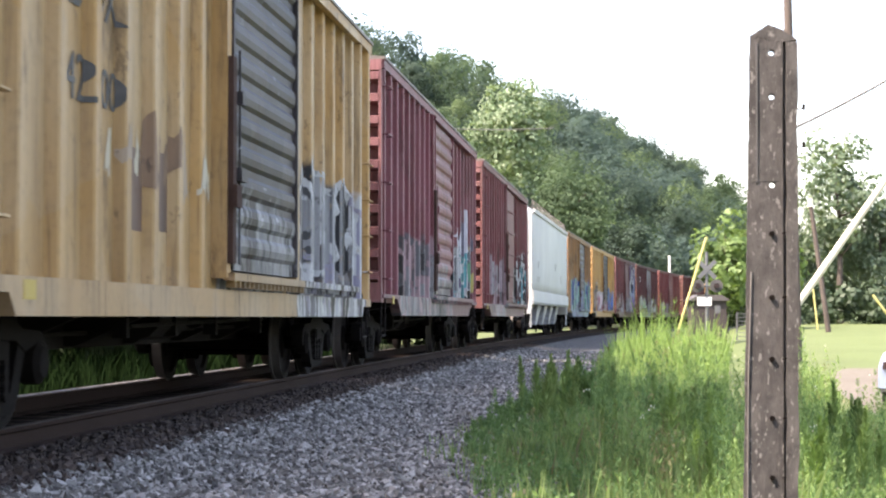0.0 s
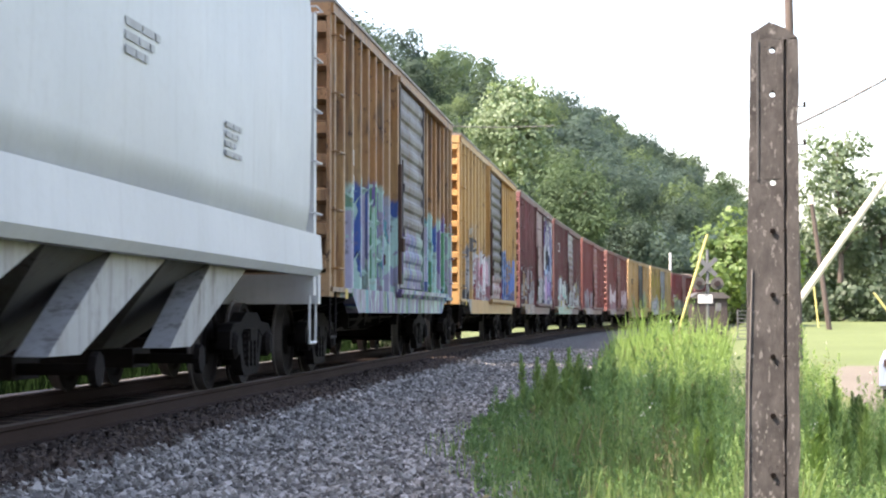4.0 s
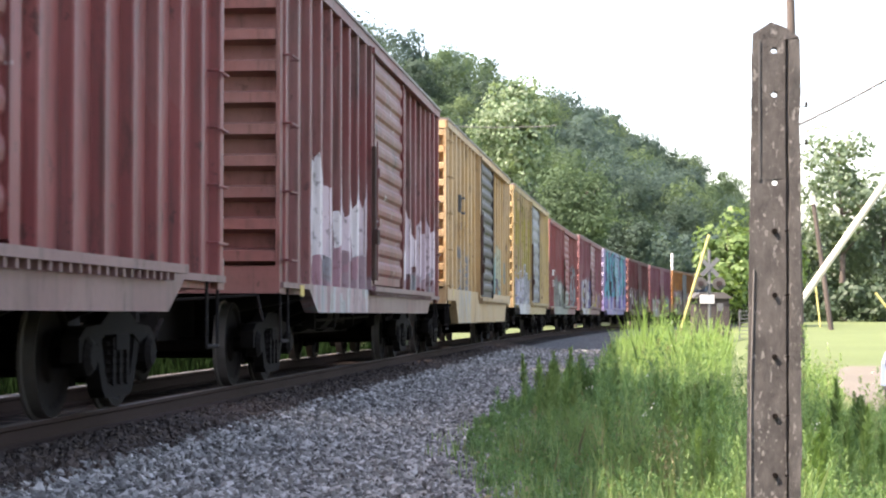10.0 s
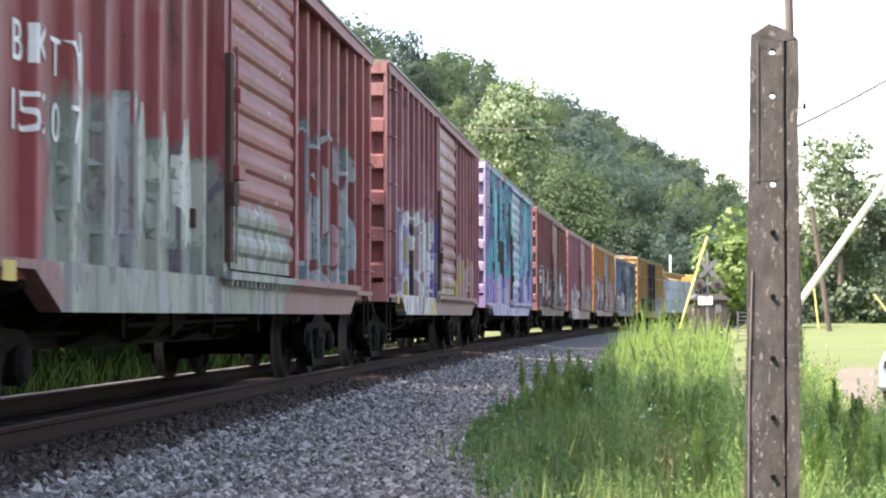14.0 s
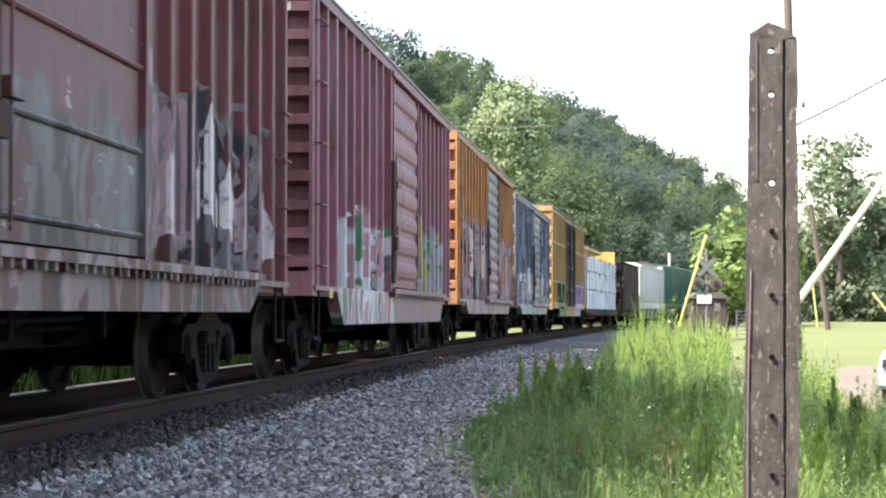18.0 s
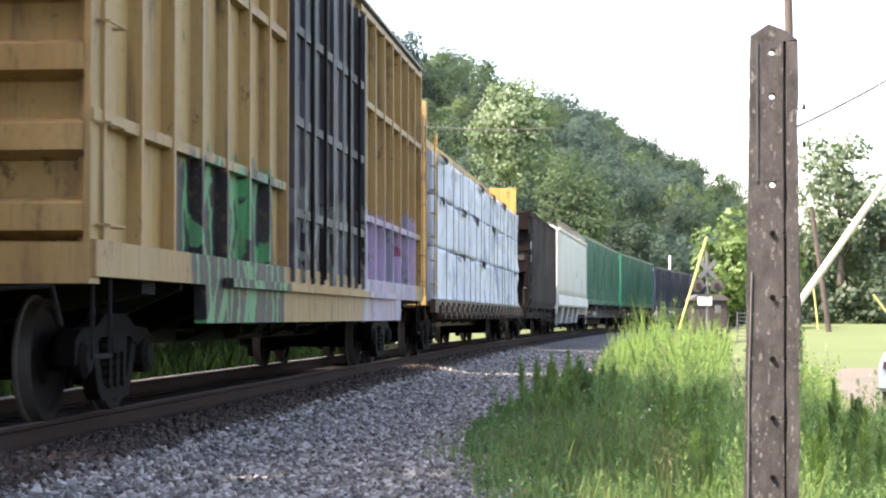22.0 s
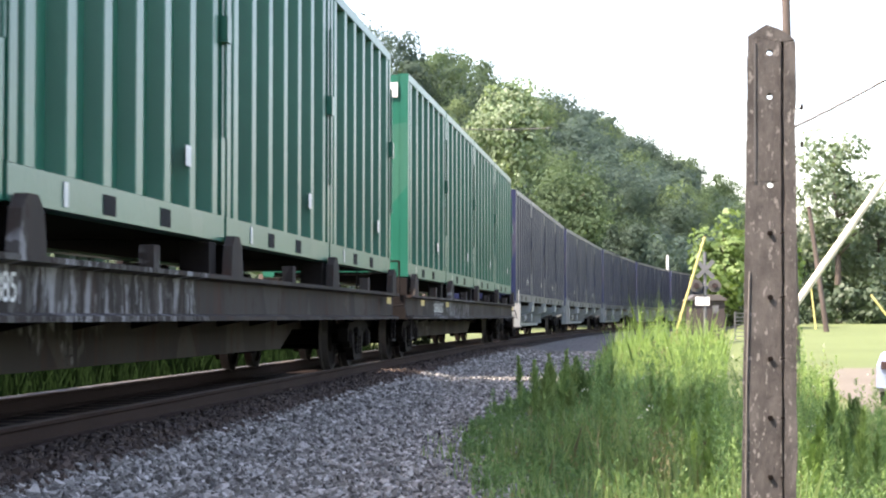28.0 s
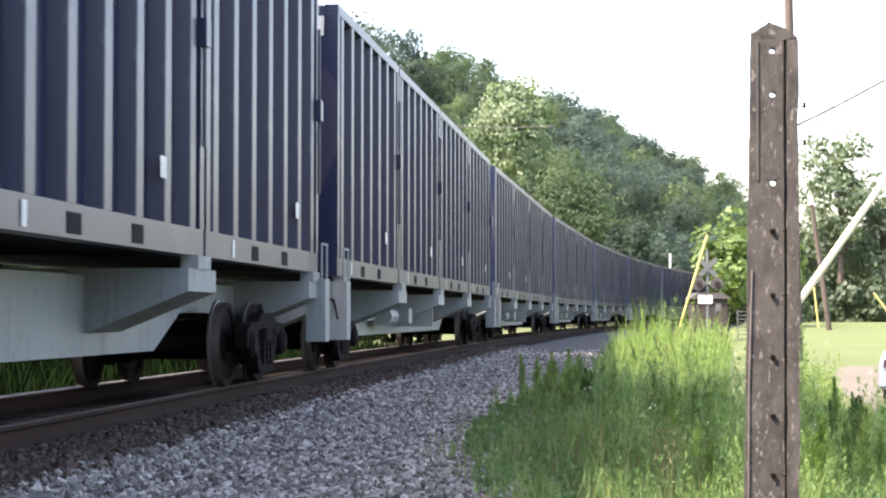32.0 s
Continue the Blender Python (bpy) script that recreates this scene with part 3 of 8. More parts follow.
        box(bm, min(sx * 1.54, sx * 1.62), max(sx * 1.54, sx * 1.62), door[0] - 0.12, half - 1.9, top - 0.22, top - 0.14)
        part("door_track", bm, paint, car)
    end_wall("end_wall", car, half, -1, top, end_paint, ribs)
    end_wall("end_wall", car, half, 1, top, end_paint)
    bm = bmesh.new()
    prism(bm, ((-1.56, top), (-1.56, top + 0.04), (0, top + 0.16), (1.56, top + 0.04), (1.56, top)), "y", -half - 0.02, half + 0.02)
    for k in range(12):
        y = -half + 0.6 + k * (length - 1.2) / 11
        prism(bm, ((-1.5, top + 0.045), (0, top + 0.2), (1.5, top + 0.045)), "y", y - 0.04, y + 0.04)
    part("roof", bm, ROOF, car, "shallow-pitched ribbed metal roof")
    rungs(car, paint, 1.52, -half + 0.1, -half + 0.55, [1.35 + 0.72 * k for k in range(5)])
    rungs(car, paint, 1.49, half - 0.5, half - 0.1, [1.4 + 0.5 * k for k in range(4)])
    bm = bmesh.new()
    box(bm, 0.25, 0.75, -half - 0.052, -half - 0.049, 1.42, 1.6)
    part("reflector", bm, YELLOW_TAPE, car, "yellow reflective strip")
    for y in (-half + 1.0,):
        bm = bmesh.new()
        box(bm, 1.536, 1.539, y, y + 0.24, brow - 0.14, brow - 0.02)
        part("reflector", bm, YELLOW_TAPE, car)
    steps(car, STEEL, half)
    underframe(car, half)
    add_trucks(car, mid, half - 1.85)
    add_couplers(car, half)
    RIDERS.append((car, mid, half - 1.85, None))
    return car


# palette for the sprayed patches
WH, BK, GY, LG = (0.66, 0.66, 0.66), (0.025, 0.025, 0.03), (0.2, 0.2, 0.22), (0.42, 0.42, 0.43)
BL, CY, PU, LV = (0.05, 0.13, 0.42), (0.12, 0.45, 0.5), (0.2, 0.15, 0.4), (0.45, 0.43, 0.56)
PK, RD, GR, MI = (0.6, 0.32, 0.36), (0.3, 0.06, 0.1), (0.08, 0.3, 0.14), (0.4, 0.62, 0.55)
YE, PM = (0.62, 0.5, 0.12), (0.45, 0.3, 0.32)
CREAM, CREAM2 = (0.55, 0.325, 0.125), (0.6, 0.41, 0.22)
YEL, YEL2 = (0.57, 0.31, 0.09), (0.55, 0.345, 0.14)
MAR, MAR2 = (0.165, 0.034, 0.04), (0.215, 0.06, 0.068)
PINKISH, PINKISH2 = (0.22, 0.06, 0.074), (0.28, 0.1, 0.118)
DKM, DKM2 = (0.115, 0.027, 0.031), (0.16, 0.048, 0.054)
BRICK, BRICK2 = (0.22, 0.048, 0.046), (0.28, 0.078, 0.073)
DOOR_GREY, DOOR_GREY2 = (0.03, 0.027, 0.03), (0.065, 0.058, 0.064)
SILVER, SILVER2 = (0.2, 0.205, 0.22), (0.32, 0.325, 0.34)


def pair(n, body, fade, rust, tags, door=None, door_fade=None):
    """Paint of a car's body and of its door, with the same sprayed patches."""
    b = painted("car_paint", body, fade, rust, tags, n * 3.1)
    return b, painted("door_paint", door or body, door_fade or fade, rust * 1.3, [(*t[:3], t[3] - 0.45, t[4][:3], tuple(v * 0.55 for v in t[5]), t[6] * 1.3) for t in tags], n * 3.1 + 0.4, scuff=0.65)


SPRAYS = {}


def spray_paint(c):
    """A coat of sprayed paint, thin and weathered."""
    if c not in SPRAYS:
        m = Net("spray_paint", 0.6)
        col = m.mix(m.step(m.noise(m.scaled(2.2, 2.2, 0.3), 2.0, 5, 0.65), 0.45, 0.75), tuple(v * 0.62 for v in c), tuple(v * 0.34 + 0.02 for v in c))
        col = m.mix(m.math("MULTIPLY", m.step(m.noise(m.coord, 9, 5), 0.55, 0.7), 0.6), col, (0.045, 0.036, 0.033))
        m.base(col)
        m.bsdf.inputs["Specular IOR Level"].default_value = 0.19
        SPRAYS[c] = m.mat
    return SPRAYS[c]


def wall_x(y, half, gap, post_w):
    """How far out the ribbed side lies at a place along the car."""
    d = abs((y + half - 0.2 + gap / 2) % gap - gap / 2)
    if d < post_w * 0.5:
        return 1.5325
    if d < post_w * 0.64:
        return 1.5325 - 0.012 * (d - post_w * 0.5) / (post_w * 0.14)
    if d < post_w * 0.84:
        return 1.5205 - 0.078 * (d - post_w * 0.64) / (post_w * 0.2)
    return 1.4425


def sprayed(car, length, pitch, post_w, tags, n):
    """Tall outlined letters sprayed over posts and panels, one part for each letter."""
    rng = random.Random(40 + n)
    half = length / 2
    count = int((length - 0.4) / pitch)
    gap = (length - 0.4) / count

    def skin(y):
        return wall_x(y, half, gap, post_w)

    def ribbon(bm, pts, thick):
        """A stroke in the plane of the wall that follows its ribs."""
        last = None
        for k, (y, z) in enumerate(pts):
            (ya, za), (yb, zb) = pts[max(k - 1, 0)], pts[min(k + 1, len(pts) - 1)]
            l = math.hypot(yb - ya, zb - za) or 1.0
            ny, nz = -(zb - za) / l * thick, (yb - ya) / l * thick
            pair_v = [bm.verts.new((skin(y + q * ny) + 0.0015, y + q * ny, z + q * nz)) for q in (-1, 1)]
            if last:
                bm.faces.new((last[0], last[1], pair_v[1], pair_v[0])).material_index = 1
            last = pair_v

    for y0, y1, z0, z1, colours, outline, size in tags:
        if y1 - y0 < 2.5 or z1 < 1.9:
            continue
        y = max(y0, -half + 0.7) + 0.2
        while y < min(y1, half - 0.7) - 0.5:
            w = rng.uniform(0.75, 1.25)
            if y + w > -1.75 and y < 2.05:
                y = 2.1 if y > -1.75 or y + w > -1.3 else y
                if y < 2.0:
                    w = -1.8 - y
                if w < 0.5:
                    y = 2.1
                    continue
                if y >= 2.1 and y + w > y1:
                    break
            lo = max(1.33, z0 + 0.55 + rng.uniform(0.0, 0.25))
            hi = min(4.2, z1 - 0.15 + rng.uniform(-0.3, 0.25))
            if hi - lo > 0.6:
                bm = bmesh.new()
                mid_y, lean = y + w / 2, rng.uniform(-0.12, 0.12)
                top_r, wob = rng.uniform(0.25, 0.6), rng.uniform(0, 6)

                def edge_z(u, up):
                    round_off = (max(0.0, abs(u) - 1 + top_r) / top_r) ** 2
                    h = hi - lo
                    if up:
                        return hi - round_off * h * 0.22 + 0.05 * math.sin(u * 3 + wob) + lean * u
                    return lo + round_off * 0.12 + 0.04 * math.sin(u * 4 + wob * 2)
                steps_n = 26
                us = [-1 + 2 * k / steps_n for k in range(steps_n + 1)]
                if rng.random() < 0.7:
                    cols = []
                    for u in us:
                        yy = mid_y + u * w / 2
                        cols.append([bm.verts.new((skin(yy), yy, edge_z(u, up))) for up in (False, True)])
                    for a, b in zip(cols, cols[1:]):
                        bm.faces.new((a[0], b[0], b[1], a[1]))
                top_line = [(mid_y + u * w / 2, edge_z(u, True)) for u in us]
                low_line = [(mid_y + u * w / 2, edge_z(u, False)) for u in us]
                thick = rng.uniform(0.022, 0.04)
                ribbon(bm, top_line, thick)
                for a, b in ((low_line[0], top_line[0]), (low_line[-1], top_line[-1])):
                    ribbon(bm, [(a[0] + (b[0] - a[0]) * k / 10 + 0.04 * math.sin(k * 0.9 + wob), a[1] + (b[1] - a[1]) * k / 10) for k in range(11)], thick)
                bend = rng.uniform(-0.25, 0.25)
                ribbon(bm, [(mid_y + w * (bend + 0.12 * math.sin(k * 0.7 + wob)), lo + (hi - lo) * (0.18 + 0.62 * k / 12)) for k in range(13)], thick * 0.9)
                if rng.random() < 0.5:
                    ribbon(bm, low_line, thick)
                ob = part("sprayed_letter", bm, spray_paint(colours[rng.randrange(len(colours))]), car, "sprayed letter with a bold outline")
                ob.data.materials.append(spray_paint(outline))
            y += w + rng.uniform(0.02, 0.18)


def painted_over(car, length, pitch, post_w, y0, y1, low, high, seed, tones, coat=0.001, wide=1.0):
    """Ragged tongues of pale paint rubbed over the ribs, one part for each tongue."""
    rng = random.Random(seed)
    half = length / 2
    gap = (length - 0.4) / int((length - 0.4) / pitch)
    y = y0
    while y < y1:
        w = rng.uniform(0.22, 0.62) * wide
        peak, lift = rng.uniform(0.2, 0.8), rng.uniform(0.55, 1.0)
        foot = low + rng.uniform(0.0, 0.3)
        bm = bmesh.new()
        cols = []
        for k in range(int(w / 0.018) + 2):
            yy = y + 0.018 * k
            u = (yy - y) / w
            d = max(0.0, 1 - abs(u - peak) / max(peak, 1 - peak))
            ragged = 0.32 * noise.noise(Vector((yy * 9.0, seed, 0.3))) + 0.14 * noise.noise(Vector((yy * 31.0, seed, 4.0)))
            zt = foot + (high - foot) * lift * min(1.0, max(0.06, 0.42 + 0.58 * d ** 1.2 + ragged))
            zb = foot + 0.22 * (0.5 + noise.noise(Vector((yy * 6.0, seed, 9.0)))) + (0.35 if abs(u - 0.5) > 0.44 else 0.0)
            zb = min(zb, zt - 0.05)
            cols.append([bm.verts.new((wall_x(yy, half, gap, post_w) + coat, yy, z)) for z in (zb, zt)])
        for a, b in zip(cols, cols[1:]):
            bm.faces.new((a[0], b[0], b[1], a[1]))
        part("paint_patch", bm, spray_paint(tones[rng.randrange(len(tones))]), car, "pale tongue of rubbed-off paint")
        y += w + rng.uniform(0.0, 0.16)


# height of the side sill's lower edge, its step up at the ends where that is shallow, and its upper edge
SILLS = {-171.43: (0.78, 0.14, 1.02), 10.74: (0.6, None, 1.3), 120.15: (0.65, None, 1.12)}

TOPS = {45.90: 4.45, 155.45: 4.47, 138.10: 4.67}


BODY = []      # lengths of the boxcars


def build_boxcars():
    specs = (
        # place, length, body, fade, rust, tags, door, door fade, post pitch, slats, label
        # the first two cars stay unseen, added for the shade they cast
        (-207.15, 15.90, MAR, MAR2, 0.4, (), None, None, 0.72, 11, "weathered maroon ribbed boxcar added out of view for its shade"),
        (-189.65, 15.90, BRICK, BRICK2, 0.4, (), None, None, 0.72, 11, "weathered brick-red ribbed boxcar added out of view for its shade"),
        (-171.43, 16.34, CREAM, CREAM2, 0.25, ((2.1, 7.7, 0.6, 2.5, (BK, WH, GY, LG, BK, LV), WH, 1.0), (-1.5, 1.9, 1.2, 2.4, (GY, DOOR_GREY, LG), LG, 1.6)), DOOR_GREY, DOOR_GREY2, 0.78, 11, "cream-yellow boxcar with a dark grey door and sprayed letters"),
        (-153.80, 16.20, PINKISH, PINKISH2, 0.35, ((-6.2, 2.4, 0.6, 2.2, (GY, LG, BK, PM, GY), PM, 1.2), (2.4, 6.9, 0.6, 2.4, (WH, BK, CY, CREAM2, GY), WH, 1.3)), None, None, 0.72, 11, "faded maroon boxcar with grey and turquoise spray paint"),
        (-135.80, 16.00, MAR, MAR2, 0.35, ((-5.5, -1.2, 0.7, 2.2, (PM, GY, LG, DKM), PM, 1.5), (1.0, 7.2, 0.7, 2.8, (MAR, BK, MAR, DKM, BK, DKM, CY), WH, 0.9)), None, None, 0.72, 5, "dark maroon boxcar with white outlined spray letters"),
        (-97.15, 15.30, (0.33, 0.16, 0.06), (0.36, 0.22, 0.1), 0.8, ((-6.5, 7.5, 0.4, 2.6, (LV, PU, BL, LV, CY, GR), MI, 1.0),), DOOR_GREY2, SILVER, 0.72, 11, "rust-streaked orange boxcar with violet and green spray letters"),
        (-79.33, 16.75, YEL, YEL2, 0.3, ((-7.6, -5.9, 0.6, 2.2, (GY, BK, (0.1, 0.1, 0.11), GY, BK), LG, 1.0), (-6.1, -4.3, 1.6, 2.9, (CREAM2, (0.75, 0.72, 0.6), CREAM2), CREAM2, 0.8), (-5.2, 2.0, 0.3, 2.3, (PK, RD, PM, RD, WH), WH, 1.1), (2.0, 7.9, 0.6, 2.5, (BL, BL, YEL, (0.1, 0.2, 0.4)), (0.2, 0.32, 0.55), 1.5)), DOOR_GREY, DOOR_GREY2, 0.78, 11, "golden-yellow boxcar with red and blue spray paint"),
        (-61.50, 15.60, DKM, MAR2, 0.45, ((-7.0, -2.0, 0.6, 2.4, (PM, DKM, CREAM2, DKM), LG, 1.3), (-1.6, 4.0, 0.9, 2.6, (WH, LV, LG, GY, (0.25, 0.4, 0.6), WH), BK, 1.3), (3.4, 7.7, 0.3, 4.5, (LV, (0.5, 0.6, 0.78), WH, PU, (0.3, 0.42, 0.66), (0.6, 0.6, 0.75), LV), WH, 1.0)), None, PM, 0.78, 5, "dark brown-maroon boxcar with white and blue spray paint"),
        (-43.75, 16.90, DKM, DKM2, 0.5, ((-6.6, 1.8, 0.3, 1.6, (MI, MI, YE, WH, PK), MI, 0.9), (-6.6, 7.4, 1.3, 2.35, (DKM, LG, WH, GY, DKM, YE), WH, 1.4)), None, LG, 0.78, 11, "dark maroon boxcar with mint-green spray paint along its sill"),
        (-25.75, 15.90, BRICK, BRICK2, 0.35, ((-6.7, -0.6, 0.6, 2.0, (PM, LG, GY, BRICK, WH), PM, 1.5),), None, None, 0.72, 11, "brick-red boxcar with faded grey streaks of paint"),
        (-7.05, 15.90, BRICK, (0.24, 0.11, 0.1), 0.4, ((-6.2, -1.6, 0.7, 1.85, (PM, PK, LG, PM, WH), PM, 1.0), (2.1, 7.0, 0.7, 1.85, (BRICK, PM, LG), PM, 1.6)), None, None, 0.72, 11, "brown-red boxcar with pale pink painted-over patches"),
        (10.74, 16.77, CREAM, CREAM2, 0.3, ((-6.3, -3.4, 0.5, 2.3, (CREAM2, (0.5, 0.42, 0.33), LG), CREAM2, 1.3), (2.2, 5.0, 0.9, 2.3, (CREAM2, MI, CREAM, GY), GY, 1.6)), DOOR_GREY, (0.05, 0.043, 0.05), 0.78, 11, "pale cream boxcar with a dark grey ribbed door"),
        (28.70, 15.80, (0.5, 0.36, 0.13), CREAM2, 0.45, ((-7.6, -1.8, 0.5, 2.3, (LV, LG, (0.5, 0.45, 0.4), LV), WH, 0.9), (-7.6, -1.8, 2.2, 4.2, ((0.5, 0.4, 0.08), (0.55, 0.42, 0.1), CREAM2), (0.45, 0.35, 0.1), 0.7)), SILVER, SILVER2, 0.78, 8, "cream boxcar with lavender letters and a silver door"),
        (45.90, 16.80, (0.27, 0.05, 0.05), (0.3, 0.09, 0.09), 0.25, ((-6.3, 1.7, 0.5, 2.3, ((0.42, 0.45, 0.37), (0.3, 0.34, 0.28), LG, (0.4, 0.4, 0.33), GY), (0.26, 0.3, 0.25), 1.3), (2.0, 7.0, 0.7, 3.0, ((0.27, 0.06, 0.06), (0.25, 0.05, 0.05), (0.2, 0.3, 0.33)), (0.4, 0.42, 0.42), 0.9)), None, None, 0.72, 11, "bright red boxcar with pale green spray paint"),
        (64.20, 16.20, PINKISH, PINKISH2, 0.35, ((-7.0, -1.3, 0.5, 2.6, (LV, PU, WH, YE, BK, PM), WH, 1.2), (-1.4, 7.0, 0.7, 2.0, (PM, PINKISH, YE, CREAM2, PU), PM, 1.4)), None, PM, 0.72, 11, "dusty maroon boxcar with violet and yellow letters"),
        (83.00, 17.40, LV, PU, 0.15, ((-7.9, 7.9, 0.1, 2.2, ((0.62, 0.6, 0.85), PU, (0.55, 0.52, 0.8), (0.75, 0.45, 0.6), (0.3, 0.26, 0.6), (0.7, 0.7, 0.8)), (0.3, 0.26, 0.6), 0.9), (-7.9, 7.9, 2.1, 5.2, ((0.15, 0.62, 0.68), (0.2, 0.7, 0.75), (0.55, 0.55, 0.85), BK, (0.6, 0.6, 0.75), (0.12, 0.5, 0.6)), (0.2, 0.2, 0.35), 0.7)), (0.4, 0.5, 0.56), (0.5, 0.52, 0.56), 0.72, 11, "boxcar covered in turquoise and violet spray paint"),
        (102.15, 16.30, MAR, DKM2, 0.4, ((-7.4, 7.0, 0.4, 2.7, (DKM, BK, GY, DKM, PM, DKM), (0.24, 0.2, 0.2), 1.1),), None, None, 0.72, 5, "dark maroon boxcar with grey and white sprayed blocks"),
        (120.15, 16.30, (0.245, 0.076, 0.1), (0.27, 0.11, 0.135), 0.3, ((-6.5, -1.0, 0.4, 2.1, (PK, RD, WH, PK, GY, GR), WH, 1.1), (1.9, 7.0, 0.5, 2.4, (YE, WH, LV, PU, GR), LG, 1.5)), None, None, 0.72, 8, "rose-maroon boxcar with pink and yellow spray paint"),
        (138.10, 16.20, (0.44, 0.165, 0.028), (0.37, 0.17, 0.06), 0.5, ((-7.2, 7.4, 0.5, 2.9, (PK, LG, PM, (0.62, 0.45, 0.48), LV, BK, PK), (0.2, 0.14, 0.15), 1.7),), (0.13, 0.13, 0.14), (0.2, 0.2, 0.21), 0.72, 11, "rusty orange boxcar with pink sprayed letters"),
        (155.45, 15.90, (0.05, 0.066, 0.115), (0.11, 0.14, 0.2), 0.25, ((-7.3, 7.2, 0.4, 2.1, (LG, (0.5, 0.46, 0.42), GY, WH, (0.2, 0.22, 0.3), LG), LG, 1.3), (-6.3, -3.2, 2.5, 3.2, ((0.5, 0.16, 0.08), (0.35, 0.14, 0.1), GY), (0.3, 0.2, 0.18), 1.0), (-7.0, 7.0, 2.3, 4.3, ((0.04, 0.055, 0.1), (0.07, 0.09, 0.15), (0.25, 0.34, 0.5), (0.04, 0.055, 0.1), (0.12, 0.16, 0.24)), (0.2, 0.25, 0.34), 0.9)), (0.25, 0.26, 0.28), SILVER, 0.72, 11, "navy boxcar with a silver door and grey spray paint"),
    )
    cars = []
    spray_letters = []
    BODY.extend(row[1] for row in specs)
    for n, (mid, length, body, fade, rust, tags, door, dfade, pitch, slats, label) in enumerate(specs):
        a, b = pair(n, body, fade, rust, tags, door, dfade)
        edge = painted("end_paint", *[tuple(c * 0.86 + g * 0.14 for c, g in zip(tone, (0.5, 0.4, 0.33))) for tone in (body, fade)], rust * 0.7, (), n * 2.3)
        mud = 0.25 if n in (2, 6, 11, 12) else 0.4
        dusty = [tuple(c * (1 - mud) + g * mud for c, g in zip(tone, (0.22, 0.2, 0.198))) for tone in (body, fade)]
        sill = painted("sill_paint", *dusty, rust * 0.8, [(t[0], t[1], 0.5, 1.5, t[4], t[5], t[6] * 1.4) for t in tags[:1]], n * 1.9) if tags else None
        post_w = 0.13 if pitch > 0.75 else 0.105
        spray_letters.append((length, pitch, post_w, tags))
        cars.append(boxcar(mid, length, a, b, label, pitch, TOPS.get(mid, 4.62), (-1.5, 1.85), slats, edge, post_w, sill,
                           {-153.80: 10, -97.15: 8, -43.75: 8, -25.75: 8, 64.20: 6, 83.00: 6, 102.15: 6, 138.10: 8, 155.45: 5}.get(mid, 10),
                           *SILLS.get(mid, (0.8, None, 1.12))))
    for n, (car, (length, pitch, post_w, tags)) in enumerate(zip(cars, spray_letters)):
        sprayed(car, length, pitch, post_w, tags, n)
    pale = ((0.95, 0.8, 0.82), (0.85, 0.68, 0.7), (0.7, 0.52, 0.55), (0.9, 0.8, 0.78))
    painted_over(cars[10], specs[10][1], 0.72, 0.105, -6.3, -1.8, 1.25, 3.1, 3, pale)
    painted_over(cars[10], specs[10][1], 0.72, 0.105, 2.1, 7.1, 1.2, 2.9, 8, pale)
    painted_over(cars[3], specs[3][1], 0.72, 0.105, 2.8, 7.2, 1.9, 3.75, 31, ((0.8, 0.78, 0.85), (0.55, 0.53, 0.6), (0.9, 0.9, 0.92), (0.2, 0.18, 0.24)), 0.003, 1.5)
    painted_over(cars[3], specs[3][1], 0.72, 0.105, 2.8, 7.2, 1.2, 2.1, 32, ((0.16, 0.12, 0.2), (0.15, 0.4, 0.25), (0.6, 0.55, 0.6), (0.6, 0.5, 0.15)), 0.0045)
    painted_over(cars[4], specs[4][1], 0.72, 0.105, -6.0, -1.8, 1.2, 2.8, 33, ((0.6, 0.52, 0.54), (0.42, 0.32, 0.35), (0.7, 0.62, 0.62), (0.3, 0.2, 0.22)), 0.003)
    painted_over(cars[6], specs[6][1], 0.78, 0.13, 2.1, 7.2, 1.2, 2.5, 34, ((0.1, 0.22, 0.62), (0.14, 0.28, 0.7), (0.08, 0.16, 0.45)), 0.003)
    painted_over(cars[6], specs[6][1], 0.78, 0.13, -4.3, -1.8, 1.2, 2.6, 35, ((0.5, 0.14, 0.2), (0.85, 0.6, 0.65), (0.7, 0.35, 0.42), (0.9, 0.85, 0.85)), 0.003)
    painted_over(cars[13], specs[13][1], 0.72, 0.105, -5.9, -1.8, 1.2, 2.7, 36, ((0.62, 0.65, 0.56), (0.5, 0.52, 0.44), (0.72, 0.72, 0.66), (0.25, 0.22, 0.2)), 0.003)
    painted_over(cars[13], specs[13][1], 0.72, 0.105, 2.2, 6.8, 1.2, 2.3, 37, ((0.35, 0.4, 0.4), (0.25, 0.3, 0.3), (0.5, 0.3, 0.3)), 0.003)
    for y0, y1, seed in ((-7.2, -1.8, 38), (2.1, 7.2, 39)):
        painted_over(cars[16], specs[16][1], 0.72, 0.105, y0, y1, 1.2, 2.7, seed, ((0.7, 0.58, 0.58), (0.5, 0.36, 0.38), (0.12, 0.07, 0.08), (0.8, 0.72, 0.7)), 0.003, 0.7)
        painted_over(cars[19], specs[19][1], 0.72, 0.105, max(y0, -4.0), y1, 1.2, 2.6, seed + 4, ((0.72, 0.68, 0.64), (0.5, 0.46, 0.44), (0.1, 0.12, 0.17), (0.85, 0.85, 0.85)), 0.003, 0.9)
    painted_over(cars[2], specs[2][1], 0.78, 0.13, -5.4, -1.9, 1.5, 2.4, 51, ((0.35, 0.22, 0.14), (0.5, 0.38, 0.28), (0.75, 0.66, 0.5)), 0.003, 0.45)
